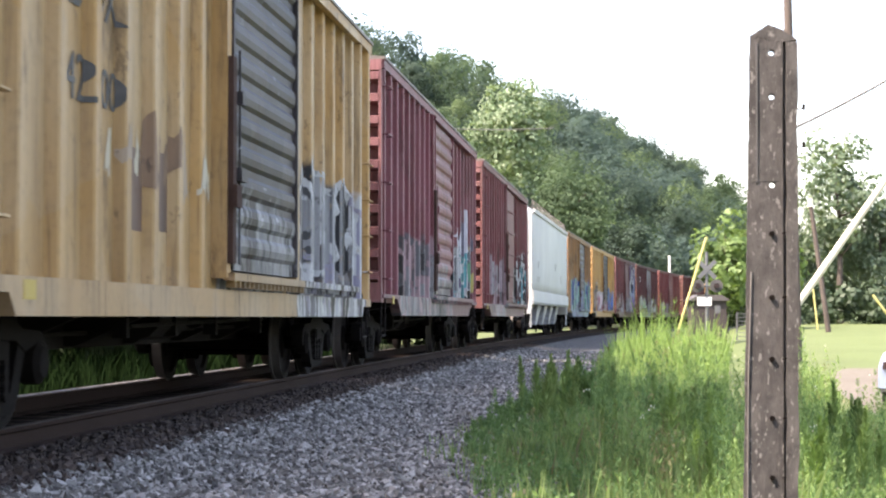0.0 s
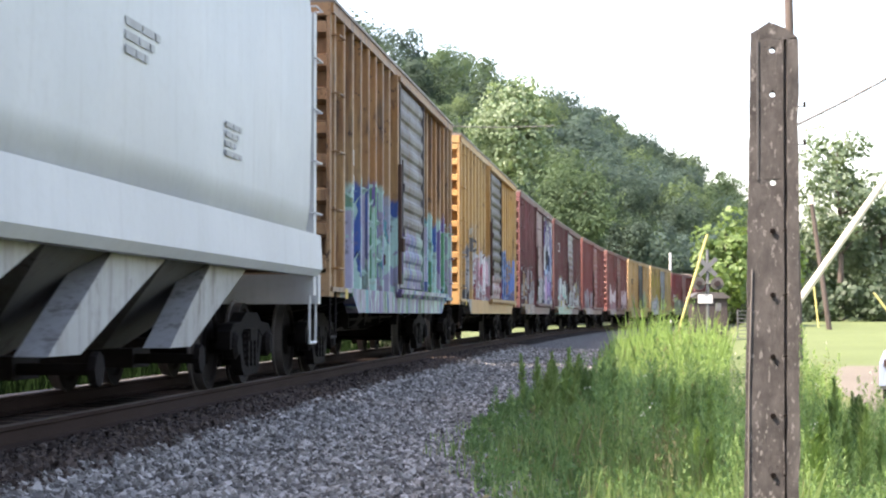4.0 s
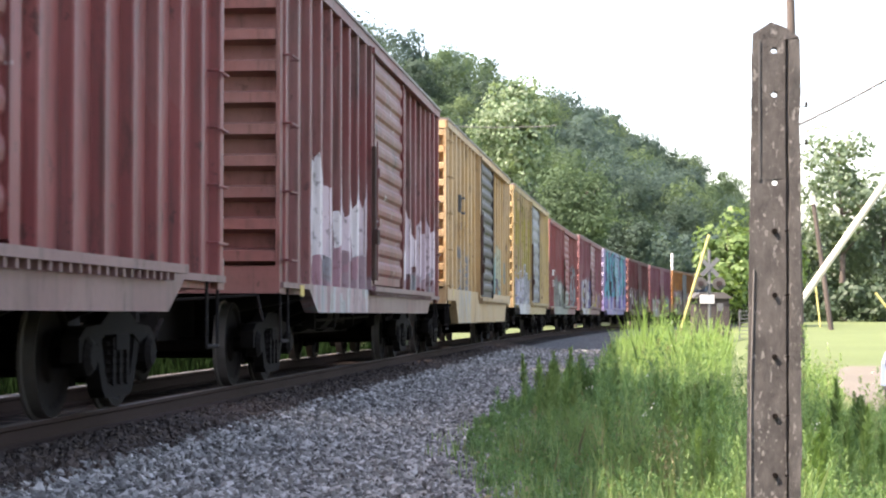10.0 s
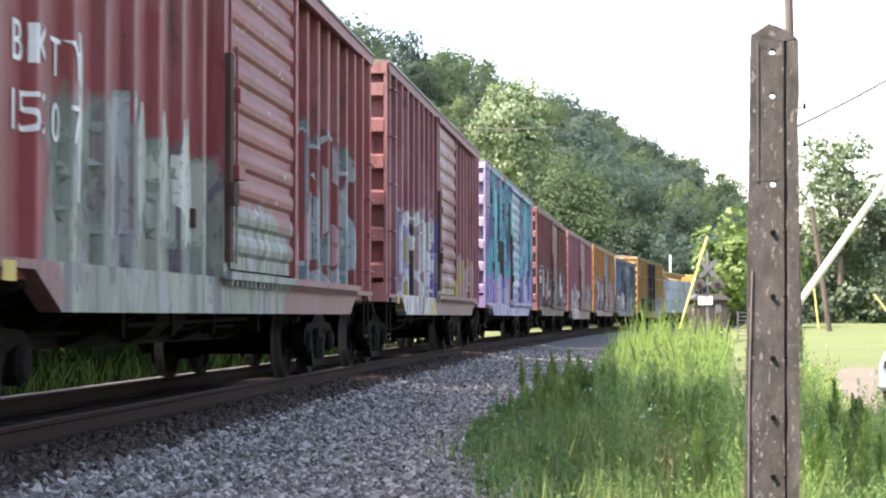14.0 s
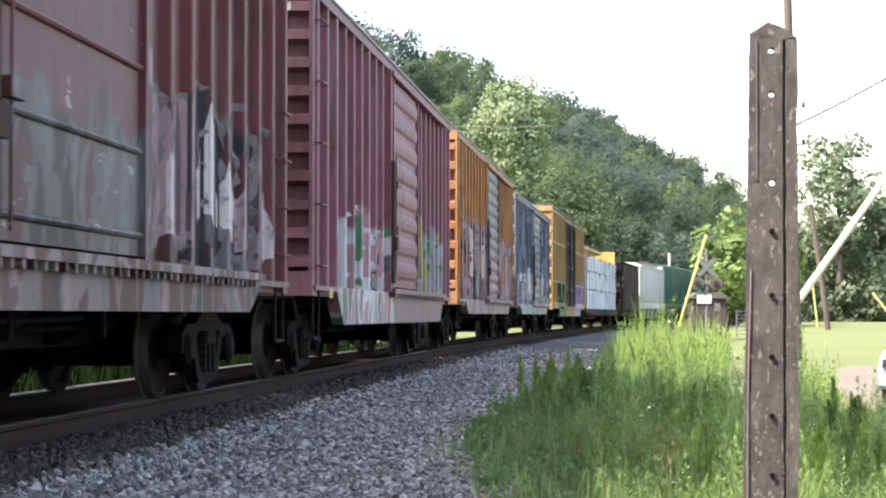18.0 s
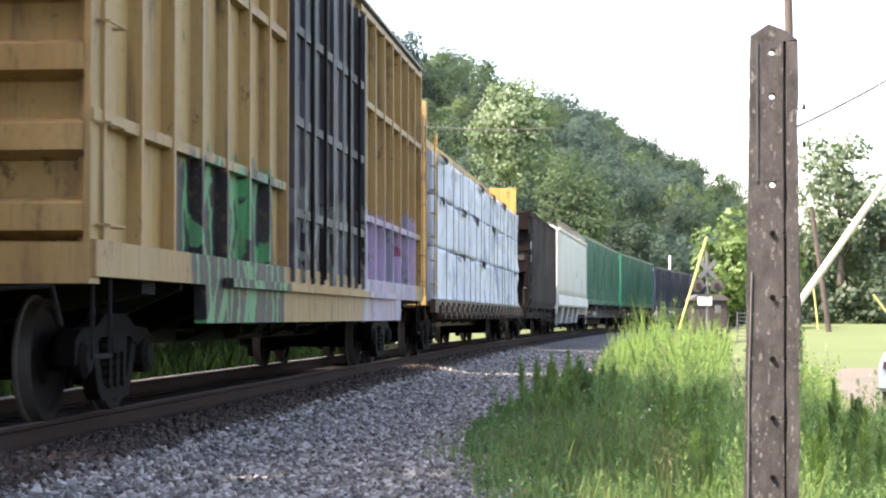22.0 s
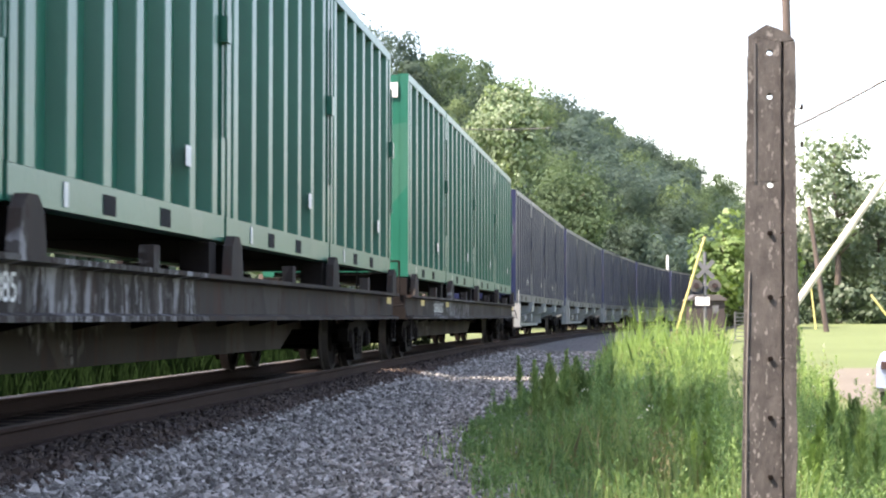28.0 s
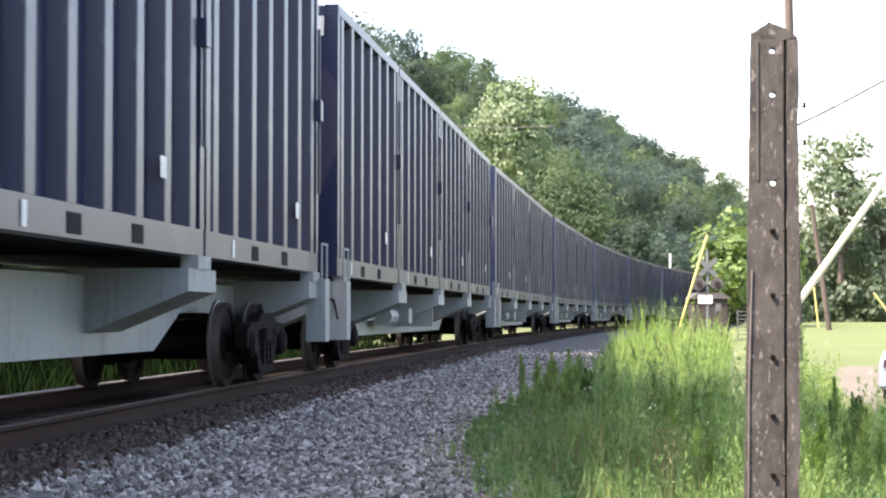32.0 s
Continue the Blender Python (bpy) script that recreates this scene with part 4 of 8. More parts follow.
    painted_over(cars[18], specs[18][1], 0.72, 0.105, -7.2, -1.8, 1.3, 3.6, 52, ((0.6, 0.3, 0.14), (0.3, 0.15, 0.09), (0.85, 0.72, 0.72), (0.75, 0.5, 0.58)), 0.003, 0.5)
    painted_over(cars[18], specs[18][1], 0.72, 0.105, 2.1, 7.2, 1.3, 3.0, 53, ((0.5, 0.26, 0.14), (0.25, 0.14, 0.1), (0.75, 0.55, 0.58)), 0.003, 0.5)
    bold = cars[7], specs[7][1], 0.78, 0.13
    painted_over(*bold, 3.0, 7.0, 2.0, 4.5, 21, ((0.95, 0.97, 1.0), (0.6, 0.75, 0.95), (0.85, 0.88, 0.95), (0.3, 0.45, 0.75)), 0.003, 1.4)
    painted_over(*bold, 3.0, 7.2, 1.2, 2.4, 22, ((0.6, 0.4, 0.75), (0.85, 0.8, 0.95), (0.8, 0.5, 0.7), (0.35, 0.25, 0.5)), 0.0045, 1.3)
    painted_over(*bold, 3.3, 6.6, 2.3, 3.6, 23, ((0.03, 0.03, 0.04), (0.05, 0.08, 0.16), (0.9, 0.92, 0.95)), 0.006, 0.6)
    mint = cars[8], specs[8][1], 0.78, 0.13
    painted_over(*mint, -6.6, -1.8, 1.25, 2.5, 24, ((0.9, 0.95, 0.92), (0.7, 0.8, 0.75), (0.35, 0.35, 0.38), (0.8, 0.75, 0.5)), 0.003)
    painted_over(*mint, -6.6, -1.8, 1.2, 1.75, 25, ((0.25, 0.75, 0.6), (0.5, 0.85, 0.75), (0.7, 0.4, 0.45)), 0.0045)
    painted_over(cars[12], specs[12][1], 0.78, 0.13, -6.9, -1.8, 1.1, 2.1, 12, ((0.7, 0.65, 0.72), (0.5, 0.48, 0.5), (0.6, 0.55, 0.5)))
    painted_over(cars[11], specs[11][1], 0.78, 0.13, 2.1, 6.2, 1.35, 2.7, 17, ((0.6, 0.58, 0.4), (0.42, 0.42, 0.33), (0.5, 0.45, 0.38)))
    return cars


BOXCARS = build_boxcars()


def painted_words(car, words, half, pitch, material, post_w):
    """Stencilled words that follow the ribs of the side: (text, y, z, size)."""
    gap = (2 * half - 0.4) / int((2 * half - 0.4) / pitch)
    for text, y, z, size in words:
        me = text_mesh(text, size, material)
        bm = bmesh.new()
        bm.from_mesh(me)
        for v in bm.verts:
            v.co = Vector((v.co.z, v.co.x + y, v.co.y + z))
        k = math.floor((y - 1.5 + half - 0.2) / gap)
        while -half + 0.2 + k * gap < y + 1.5:
            for d in (-0.84, -0.64, -0.5, 0.5, 0.64, 0.84):
                at = -half + 0.2 + k * gap + d * post_w
                bmesh.ops.bisect_plane(bm, geom=bm.verts[:] + bm.edges[:] + bm.faces[:], plane_co=(0, at, 0), plane_no=(0, 1, 0))
            k += 1
        for v in bm.verts:
            v.co.x += wall_x(v.co.y, half, gap, post_w) + 0.007
        part("lettering", bm, material, car, "stencilled lettering")


def mark_boxcars():
    for n, pitch, paint, words in (
            (2, 0.78, BLACK_MARK, (("RB", -5.98, 2.99, 0.46), ("OX", -5.2, 2.99, 0.46), ("42", -5.85, 2.36, 0.46), ("100", -5.15, 2.36, 0.4))),
            (3, 0.72, WHITE_MARK, (("BK", -6.75, 2.42, 0.36), ("TY", -6.05, 2.42, 0.36), ("151", -6.75, 2.0, 0.36), ("23", -6.05, 2.0, 0.36))),
            (6, 0.78, BLACK_MARK, (("RB", -5.87, 2.35, 0.46), ("OX", -5.09, 2.35, 0.46), ("51", -5.87, 1.85, 0.44), ("8", -5.09, 1.85, 0.44))),
            (8, 0.78, WHITE_MARK, (("SOU", -5.9, 3.55, 0.52),)),
            (11, 0.78, BLACK_MARK, (("RB", -5.55, 3.1, 0.55), ("OX", -4.75, 3.1, 0.55), ("40", -5.55, 2.6, 0.46), ("07", -4.75, 2.6, 0.46))),
            (13, 0.72, WHITE_MARK, (("BK", -6.8, 2.42, 0.36), ("TY", -6.05, 2.42, 0.36), ("152", -6.8, 2.0, 0.36), ("07", -6.05, 2.0, 0.36))),
            (15, 0.72, WHITE_MARK, (("BK", -6.0, 3.0, 0.36), ("TY", -5.3, 3.0, 0.36), ("151", -6.0, 2.55, 0.36), ("780", -5.3, 2.55, 0.36))),
            (16, 0.72, WHITE_MARK, (("BK", -6.75, 2.5, 0.36), ("TY", -6.05, 2.5, 0.36), ("131", -6.75, 2.1, 0.36), ("11", -6.05, 2.1, 0.36))),
            (19, 0.72, WHITE_MARK, (("MEC", -6.3, 1.95, 0.36), ("201", -4.9, 1.95, 0.36)))):
        painted_words(BOXCARS[n], words, BODY[n] / 2, pitch, paint, 0.13 if pitch > 0.75 else 0.105)
    for n, z in ((4, 3.0), (5, 3.0), (8, 3.0), (18, 2.9)):
        bars(BOXCARS[n], -5.6, z, 2, 0.5, 0.2, WHITE_MARK)
    dark_patch = painted("repainted_patch", (0.12, 0.075, 0.06), (0.2, 0.12, 0.09), 0.2, (), 51.0)
    for n, spots in ((2, ((-4.52, 1.42), (-3.74, 1.45))), (11, ((-3.4, 1.5), (-4.18, 1.55))), (12, ((-2.6, 1.9),)), (3, ((-2.4, 3.4),)), (17, ((-3.6, 3.2),))):
        for y, z in spots:
            bm = bmesh.new()
            box(bm, 1.436, 1.444, y, y + 0.42, z, z + 0.62)
            part("data_panel", bm, dark_patch, BOXCARS[n], "dark repainted data panel")
    for n in range(2, 20):
        # small fittings on the car side: consolidated data plate, route card board, end number
        bm = bmesh.new()
        box(bm, 1.43, 1.48, -2.4, -2.2, 1.52, 1.68)
        part("card_board", bm, LOCK_RUST, BOXCARS[n], "small wooden card board")
        half = BODY[n] / 2
        bm = bmesh.new()
        for k in range(3):
            box(bm, 0.7 + k * 0.2, 0.84 + k * 0.2, -half - 0.034, -half - 0.031, 4.33, 4.42)
        part("end_number", bm, WHITE_MARK if n not in (2, 6, 11, 12) else BLACK_MARK, BOXCARS[n], "end number stencilled in small bars")


mark_boxcars()


def hopper(mid, length, paint, chute, label, number):
    """A covered hopper: bowed sides, deep side sill, four outlet bays."""
    half, top = length / 2, 4.5
    car = tagged(bare("covered_hopper"), label, "hopper car", "cars of the passing train")
    bm = bmesh.new()
    prof = [(0.9, top + 0.2), (1.3, top + 0.1), (1.5, top - 0.02), (1.53, top - 0.3), (1.545, 3.0), (1.53, 2.0), (1.49, 1.72)]
    ring = [(x, z) for x, z in prof] + [(-x, z) for x, z in prof[::-1]]
    stations = ((-half + 0.62, 0.86), (-half + 0.82, 1.0), (half - 0.95, 1.0), (half - 0.75, 0.86))
    rows = []
    for y, k in stations:
        rows.append([bm.verts.new((x * k, y + (0.16 if abs(y) > half - 0.8 else 0.12) * (1 if y > 0 else -1) * (z - 3.2) / 1.6 * (1 if z > 2 else 0.4), z)) for x, z in ring])
    faces = [bm.faces.new(rows[0]), bm.faces.new(rows[-1][::-1])]
    for a, b in zip(rows, rows[1:]):
        for i in range(len(ring)):
            j = (i + 1) % len(ring)
            f = bm.faces.new((a[i], b[i], b[j], a[j]))
            f.smooth = True
            faces.append(f)
    bmesh.ops.recalc_face_normals(bm, faces=faces)
    part("tank_body", bm, paint, car, "smooth bowed hopper sides")
    for sx in (-1, 1):
        bm = bmesh.new()
        prism(bm, [(sx * x, z) for x, z in ((1.40, 1.74), (1.56, 1.70), (1.58, 1.3), (1.52, 1.22), (1.4, 1.22))], "y", -half + 0.35, half - 0.35)
        part("side_sill", bm, paint, car, "deep pale side sill")
        bm = bmesh.new()
        box(bm, min(sx * 1.505, sx * 1.585), max(sx * 1.505, sx * 1.585), -half + 0.75, half - 0.85, top - 0.1, top + 0.02)
        part("top_chord", bm, paint, car, "pale ledge along the eave")
        for y in (-half + 0.42, half - 0.42):
            bm = bmesh.new()
            box(bm, min(sx * 1.4, sx * 1.5), max(sx * 1.4, sx * 1.5), y - 0.09, y + 0.09, 1.0, 4.3)
            part("corner_post", bm, paint, car)
    for sy in (-1, 1):
        bm = bmesh.new()
        prism(bm, ((sy * (half - 1.3), 3.4), (sy * (half - 2.6), 1.3), (sy * (half - 2.75), 1.3), (sy * (half - 1.42), 3.5)), "x", -1.4, 1.4)
        part("slope_sheet", bm, paint, car)
        bm = bmesh.new()
        box(bm, -1.5, 1.5, min(sy * half, sy * (half - 0.16)), max(sy * half, sy * (half - 0.16)), 0.9, 1.25)
        part("end_sill", bm, paint, car)
        rungs(car, paint, 1.47, sy * (half - 0.42) - 0.22, sy * (half - 0.42) + 0.22, [1.35 + 0.6 * k for k in range(6)], "ladder_rung")
    bays = 4
    for k in range(bays):
        c = -half + 3.6 + (length - 7.2) * (k + 0.5) / bays
        w = (length - 7.2) / bays / 2
        bm = bmesh.new()
        v = [bm.verts.new(p) for p in ((-1.4, c - w, 1.3), (1.4, c - w, 1.3), (1.4, c + w, 1.3), (-1.4, c + w, 1.3),
                                       (-0.4, c - 0.3, 0.45), (0.4, c - 0.3, 0.45), (0.4, c + 0.3, 0.45), (-0.4, c + 0.3, 0.45))]
        faces = [bm.faces.new([v[i] for i in f]) for f in ((4, 7, 6, 5), (0, 1, 5, 4), (1, 2, 6, 5), (2, 3, 7, 6), (3, 0, 4, 7))]
        bmesh.ops.recalc_face_normals(bm, faces=faces)
        bay = part("outlet_bay", bm, chute, car, "sloped steel outlet chute")
        bm = bmesh.new()
        prism(bm, ((c - w * 0.95, 0.5), (c - w * 0.5, 0.5), (c + w * 0.98, 1.24), (c - w * 0.02, 1.24)), "x", 1.12, 1.35)
        part("chute_plate", bm, CHUTE_SIDE, bay)
        bm = bmesh.new()
        box(bm, -0.7, 0.7, c - 0.32, c + 0.32, 0.3, 0.47)
        rod(bm, (0.7, c - 0.2, 0.38), (1.25, c - 0.2, 0.38), 0.05, 6)
        turned(bm, ((0, 0.02), (0.0, 0.13), (0.06, 0.13), (0.06, 0.02)), 1.25, (c - 0.2, 0.38), 8)
        part("outlet_gate", bm, TRUCK, bay)
    bm = bmesh.new()
    box(bm, -0.3, 0.3, -half, half, 0.85, 1.2)
    part("centre_sill", bm, STEEL, car)
    bm = bmesh.new()
    for x in (-1.1, -0.55, 0.0, 0.55, 1.1):
        box(bm, x - 0.1, x + 0.1, -half + 0.9, half - 0.9, top + 0.2, top + 0.225)
    part("running_board", bm, ROOF, car, "open-grid roof walkway")
    k = -half + 1.0
    while k < half - 0.9:
        bm = bmesh.new()
        rod(bm, (1.47, k, top - 0.02), (1.47, k, top + 0.34), 0.014, 4)
        part("railing_post", bm, ROOF, car)
        k += 0.62
    bm = bmesh.new()
    rod(bm, (1.47, -half + 1.0, top + 0.34), (1.47, half - 1.0, top + 0.34), 0.014, 4)
    part("hand_rail", bm, ROOF, car)
    steps(car, paint, half, 1.46, 1.0, 0.45)
    add_trucks(car, mid, half - 2.0)
    add_couplers(car, half)
    if number:
        letter(car, number, -half + 2.75, 2.62, 0.36, FAINT_MARK, 1.552, 0.9)
        bars(car, -half + 2.1, 2.2, 3, 1.6, 0.045, FAINT_MARK, 1.548)
    bars(car, 1.2, 2.9, 3, 1.0, 0.06, FAINT_MARK, 1.552)
    bars(car, 4.6, 2.5, 4, 0.7, 0.05, FAINT_MARK, 1.55)
    RIDERS.append((car, mid, half - 2.0, None))
    return car


HOP_PAINT = painted("pale_grey_hopper_paint", (0.56, 0.575, 0.575), (0.64, 0.65, 0.645), 0.0, (), 4.0, 0.5, (0.3, 0.29, 0.27))
HOP_PAINT2 = painted("dusty_white_hopper_paint", (0.72, 0.72, 0.7), (0.66, 0.65, 0.58), 0.05, (), 9.0, 0.55, (0.25, 0.22, 0.18))
CHUTE_SIDE = painted("dusty_chute_side_paint", (0.42, 0.42, 0.41), (0.34, 0.34, 0.33), 0.25, (), 6.0)
CHUTE = painted("grimy_grey_chute_paint", (0.16, 0.16, 0.155), (0.1, 0.098, 0.09), 0.4, (), 2.0)
hopper(-115.7, 20.4, HOP_PAINT, CHUTE, "pale grey covered hopper car with black numerals", "77922")
hopper(240.35, 20.3, HOP_PAINT2, CHUTE, "dusty white covered hopper car with a roof walkway", "")


def tall_boxcar(mid, length):
    half, top = length / 2, 5.12
    tags = ((-7.6, -3.2, 0.4, 2.3, (BK, GY, BK, (0.06, 0.06, 0.065), BK), (0.1, 0.36, 0.16), 1.1), (2.6, 9.2, 0.2, 2.35, (LV, (0.62, 0.5, 0.7), (0.55, 0.42, 0.6), LV, (0.7, 0.5, 0.62), (0.45, 0.12, 0.24), (0.62, 0.6, 0.72)), (0.5, 0.38, 0.55), 1.2))
    gold = painted("golden_boxcar_paint", (0.39, 0.24, 0.088), (0.42, 0.285, 0.125), 0.35, tags, 12.0)
    dark = painted("black_door_paint", (0.03, 0.032, 0.04), (0.07, 0.075, 0.085), 0.3, ((-3.0, 2.7, 0.4, 2.3, (BK, GY, BK), (0.2, 0.22, 0.2), 1.4),), 13.0)
    car = tagged(bare("boxcar"), "tall golden-yellow boxcar with black double doors", "boxcar", "cars of the passing train")
    for sx in (-1, 1):
        bm = bmesh.new()
        box(bm, min(sx * 1.38, sx * 1.42), max(sx * 1.38, sx * 1.42), -half + 0.1, half - 0.1, 1.1, top - 0.02)
        part("side_wall", bm, gold, car)
        bm = bmesh.new()
        prism(bm, ((-half, 1.3), (-half, 1.05), (-half + 3.3, 1.05), (-half + 3.35, 0.72), (half - 3.35, 0.72), (half - 3.3, 1.05), (half, 1.05), (half, 1.3)), "x", sx * 1.43, sx * 1.54)
        part("side_sill", bm, gold, car, "deep side sill stepped up over the trucks")
        for i in range(21):
            y = -half + 0.25 + i * (length - 0.5) / 20
            if -2.95 < y < 2.6:
                continue
            bm = bmesh.new()
            box(bm, min(sx * 1.42, sx * 1.53), max(sx * 1.42, sx * 1.53), y - 0.035, y + 0.035, 1.302, top - 0.13)
            part("side_post", bm, gold, car)
        for z in (2.15, 3.75, top - 0.12):
            for a, b in ((-half, -2.9), (2.6, half)):
                bm = bmesh.new()
                box(bm, min(sx * 1.425, sx * 1.515), max(sx * 1.425, sx * 1.515), a, b, z - 0.04, z + 0.05)
                part("side_rail", bm, gold, car)
        for a, b in ((-2.88, -0.12), (-0.1, 2.58)):
            bm = bmesh.new()
            box(bm, min(sx * 1.47, sx * 1.53), max(sx * 1.47, sx * 1.53), a, b, 1.15, top - 0.25)
            d = part("plug_door", bm, dark, car, "black ribbed plug door")
            for y in (a + 0.05, a + 0.7, a + 1.35, a + 2.0, b - 0.05):
                bm = bmesh.new()
                box(bm, min(sx * 1.53, sx * 1.58), max(sx * 1.53, sx * 1.58), y - 0.05, y + 0.05, 1.15, top - 0.25)
                part("door_rib", bm, dark, d)
            for z in (1.9, 2.9, 3.9):
                bm = bmesh.new()
                box(bm, min(sx * 1.53, sx * 1.57), max(sx * 1.53, sx * 1.57), a, b, z - 0.05, z + 0.05)
                part("door_rail", bm, dark, d)
            for y in (a + 0.9, a + 1.8):
                bm = bmesh.new()
                rod(bm, (sx * 1.62, y, 1.2), (sx * 1.62, y, top - 0.4), 0.022, 6)
                part("lock_rod", bm, STEEL, d)
        bm = bmesh.new()
        box(bm, min(sx * 1.545, sx * 1.63), max(sx * 1.545, sx * 1.63), -6.2, 6.0, 1.04, 1.12)
        part("door_track", bm, gold, car)
    end_wall("end_wall", car, half, -1, top, gold, 7)
    end_wall("end_wall", car, half, 1, top, gold, 7)
    bm = bmesh.new()
    prism(bm, ((-1.53, top), (-1.53, top + 0.04), (0, top + 0.16), (1.53, top + 0.04), (1.53, top)), "y", -half - 0.02, half + 0.02)
    part("roof", bm, ROOF, car, "shallow-pitched metal roof")
    rungs(car, gold, 1.52, -half + 0.1, -half + 0.5, [1.4 + 0.7 * k for k in range(5)])
    rungs(car, gold, 1.52, half - 0.5, half - 0.08, [1.4 + 0.45 * k for k in range(7)], "ladder_rung", True)
    steps(car, STEEL, half)
    underframe(car, half)
    add_trucks(car, mid, half - 2.2)
    add_couplers(car, half)
    RIDERS.append((car, mid, half - 2.2, None))


tall_boxcar(175.7, 20.4)


def wrap_material():
    m = Net("white_lumber_wrap", 0.5)
    big = m.noise(m.scaled(1, 0.9, 0.8), 1.1, 3)
    col = m.mix(m.step(big, 0.35, 0.7), (0.38, 0.42, 0.49), (0.47, 0.51, 0.57))
    col = m.mix(m.step(m.own(), 0.6, 0.9), col, (0.34, 0.38, 0.45))
    m.base(col)
    ridge = m.math("ABSOLUTE", m.math("SUBTRACT", m.noise(m.scaled(1, 0.9, 0.55, (3, 1, 2)), 1.2, 2, 0.5), 0.5))
    m.bump(m.math("ADD", m.math("MULTIPLY", ridge, 1.6), m.math("MULTIPLY", m.noise(m.scaled(1, 1, 1), 2.2, 2), 0.35)), 0.9, 0.22)
    return m.mat


def lumber_car(mid, length):
    half, reach = length / 2, length / 2 - 2.1
    gold = painted("yellow_centerbeam_paint", (0.5, 0.32, 0.085), (0.44, 0.3, 0.13), 0.6, (), 21.0)
    deck = painted("rusty_deck_paint", (0.09, 0.058, 0.04), (0.035, 0.024, 0.02), 0.9, (), 22.0)
    car = tagged(bare("lumber_flatcar"), "yellow centre-beam flatcar loaded with wrapped lumber", "flatcar", "cars of the passing train")
    for sy in (-1, 1):
        bm = bmesh.new()
        y = sy * (half + 0.06)
        box(bm, -1.34, 1.34, y - 0.06, y + 0.06, 1.0, 4.85)
        wall = part("bulkhead", bm, gold, car, "tall yellow steel bulkhead")
        for x in (-1.28, -0.7, 0, 0.7, 1.28):
            bm = bmesh.new()
            box(bm, x - 0.06, x + 0.06, min(y, y + sy * 0.2), max(y, y + sy * 0.2), 1.0, 4.853)
            part("bulkhead_post", bm, gold, wall)
    bm = bmesh.new()
    box(bm, -0.12, 0.12, -half + 0.3, half - 0.3, 4.35, 4.62)
    box(bm, -0.52, 0.52, -half + 0.3, half - 0.3, 4.62, 4.8)
    for k in range(13):
        y = -half + 0.8 + k * (length - 1.6) / 12
        box(bm, -0.06, 0.06, y - 0.08, y + 0.08, 1.1, 4.4)
    part("centre_beam", bm, gold, car, "yellow truss beam along the middle")
    bm = bmesh.new()
    box(bm, -1.4, 1.4, -half, half, 0.98, 1.08)
    box(bm, -0.3, 0.3, -half, half, 0.55, 0.98)
    part("deck", bm, deck, car, "rusty steel deck")
    for sx in (-1, 1):
        bm = bmesh.new()
        box(bm, min(sx * 1.4, sx * 1.5), max(sx * 1.4, sx * 1.5), -half, half, 0.86, 1.12)
        part("side_sill", bm, deck, car)
        for k in range(22):
            bm = bmesh.new()
            y = -half + 0.7 + k * (length - 1.4) / 21
            rod(bm, (sx * 1.48, y, 0.8), (sx * 1.62, y, 0.8), 0.08, 8)
            box(bm, min(sx * 1.46, sx * 1.56), max(sx * 1.46, sx * 1.56), y - 0.1, y + 0.1, 0.82, 1.0)
            part("winch", bm, deck, car)
            bm = bmesh.new()
            y += 0.45
            prism(bm, ((y - 0.16, 1.06), (y + 0.1, 1.06), (y + 0.1, 0.84), (y - 0.02, 0.84)), "x", sx * 1.502, sx * 1.55)
            part("stake_pocket", bm, deck, car)
    for k in range(-4, 5):
        bm = bmesh.new()
        prism(bm, ((-1.4, 0.98), (-1.4, 0.9), (-0.3, 0.6), (0.3, 0.6), (1.4, 0.9), (1.4, 0.98)), "y", k * 2.4 - 0.06, k * 2.4 + 0.06)
        part("cross_bearer", bm, deck, car)
    rungs(car, gold, 1.4, -half + 0.15, -half + 0.5, [1.4 + 0.45 * k for k in range(7)], "ladder_rung", True)
    steps(car, STEEL, half, 1.42, 0.95, 0.45)
    add_trucks(car, mid, reach)
    add_couplers(car, half)
    RIDERS.append((car, mid, reach, None))
    # wrapped packs, three tiers on both sides of the beam
    wrap = wrap_material()
    strap = surface("dark_strap", (0.05, 0.05, 0.055), (0.09, 0.09, 0.1), 3, 20, 0.6)
    rng = random.Random(5)
    n = 6
    run = (length - 0.3) / n
    heights = (1.03, 1.0, 0.84)
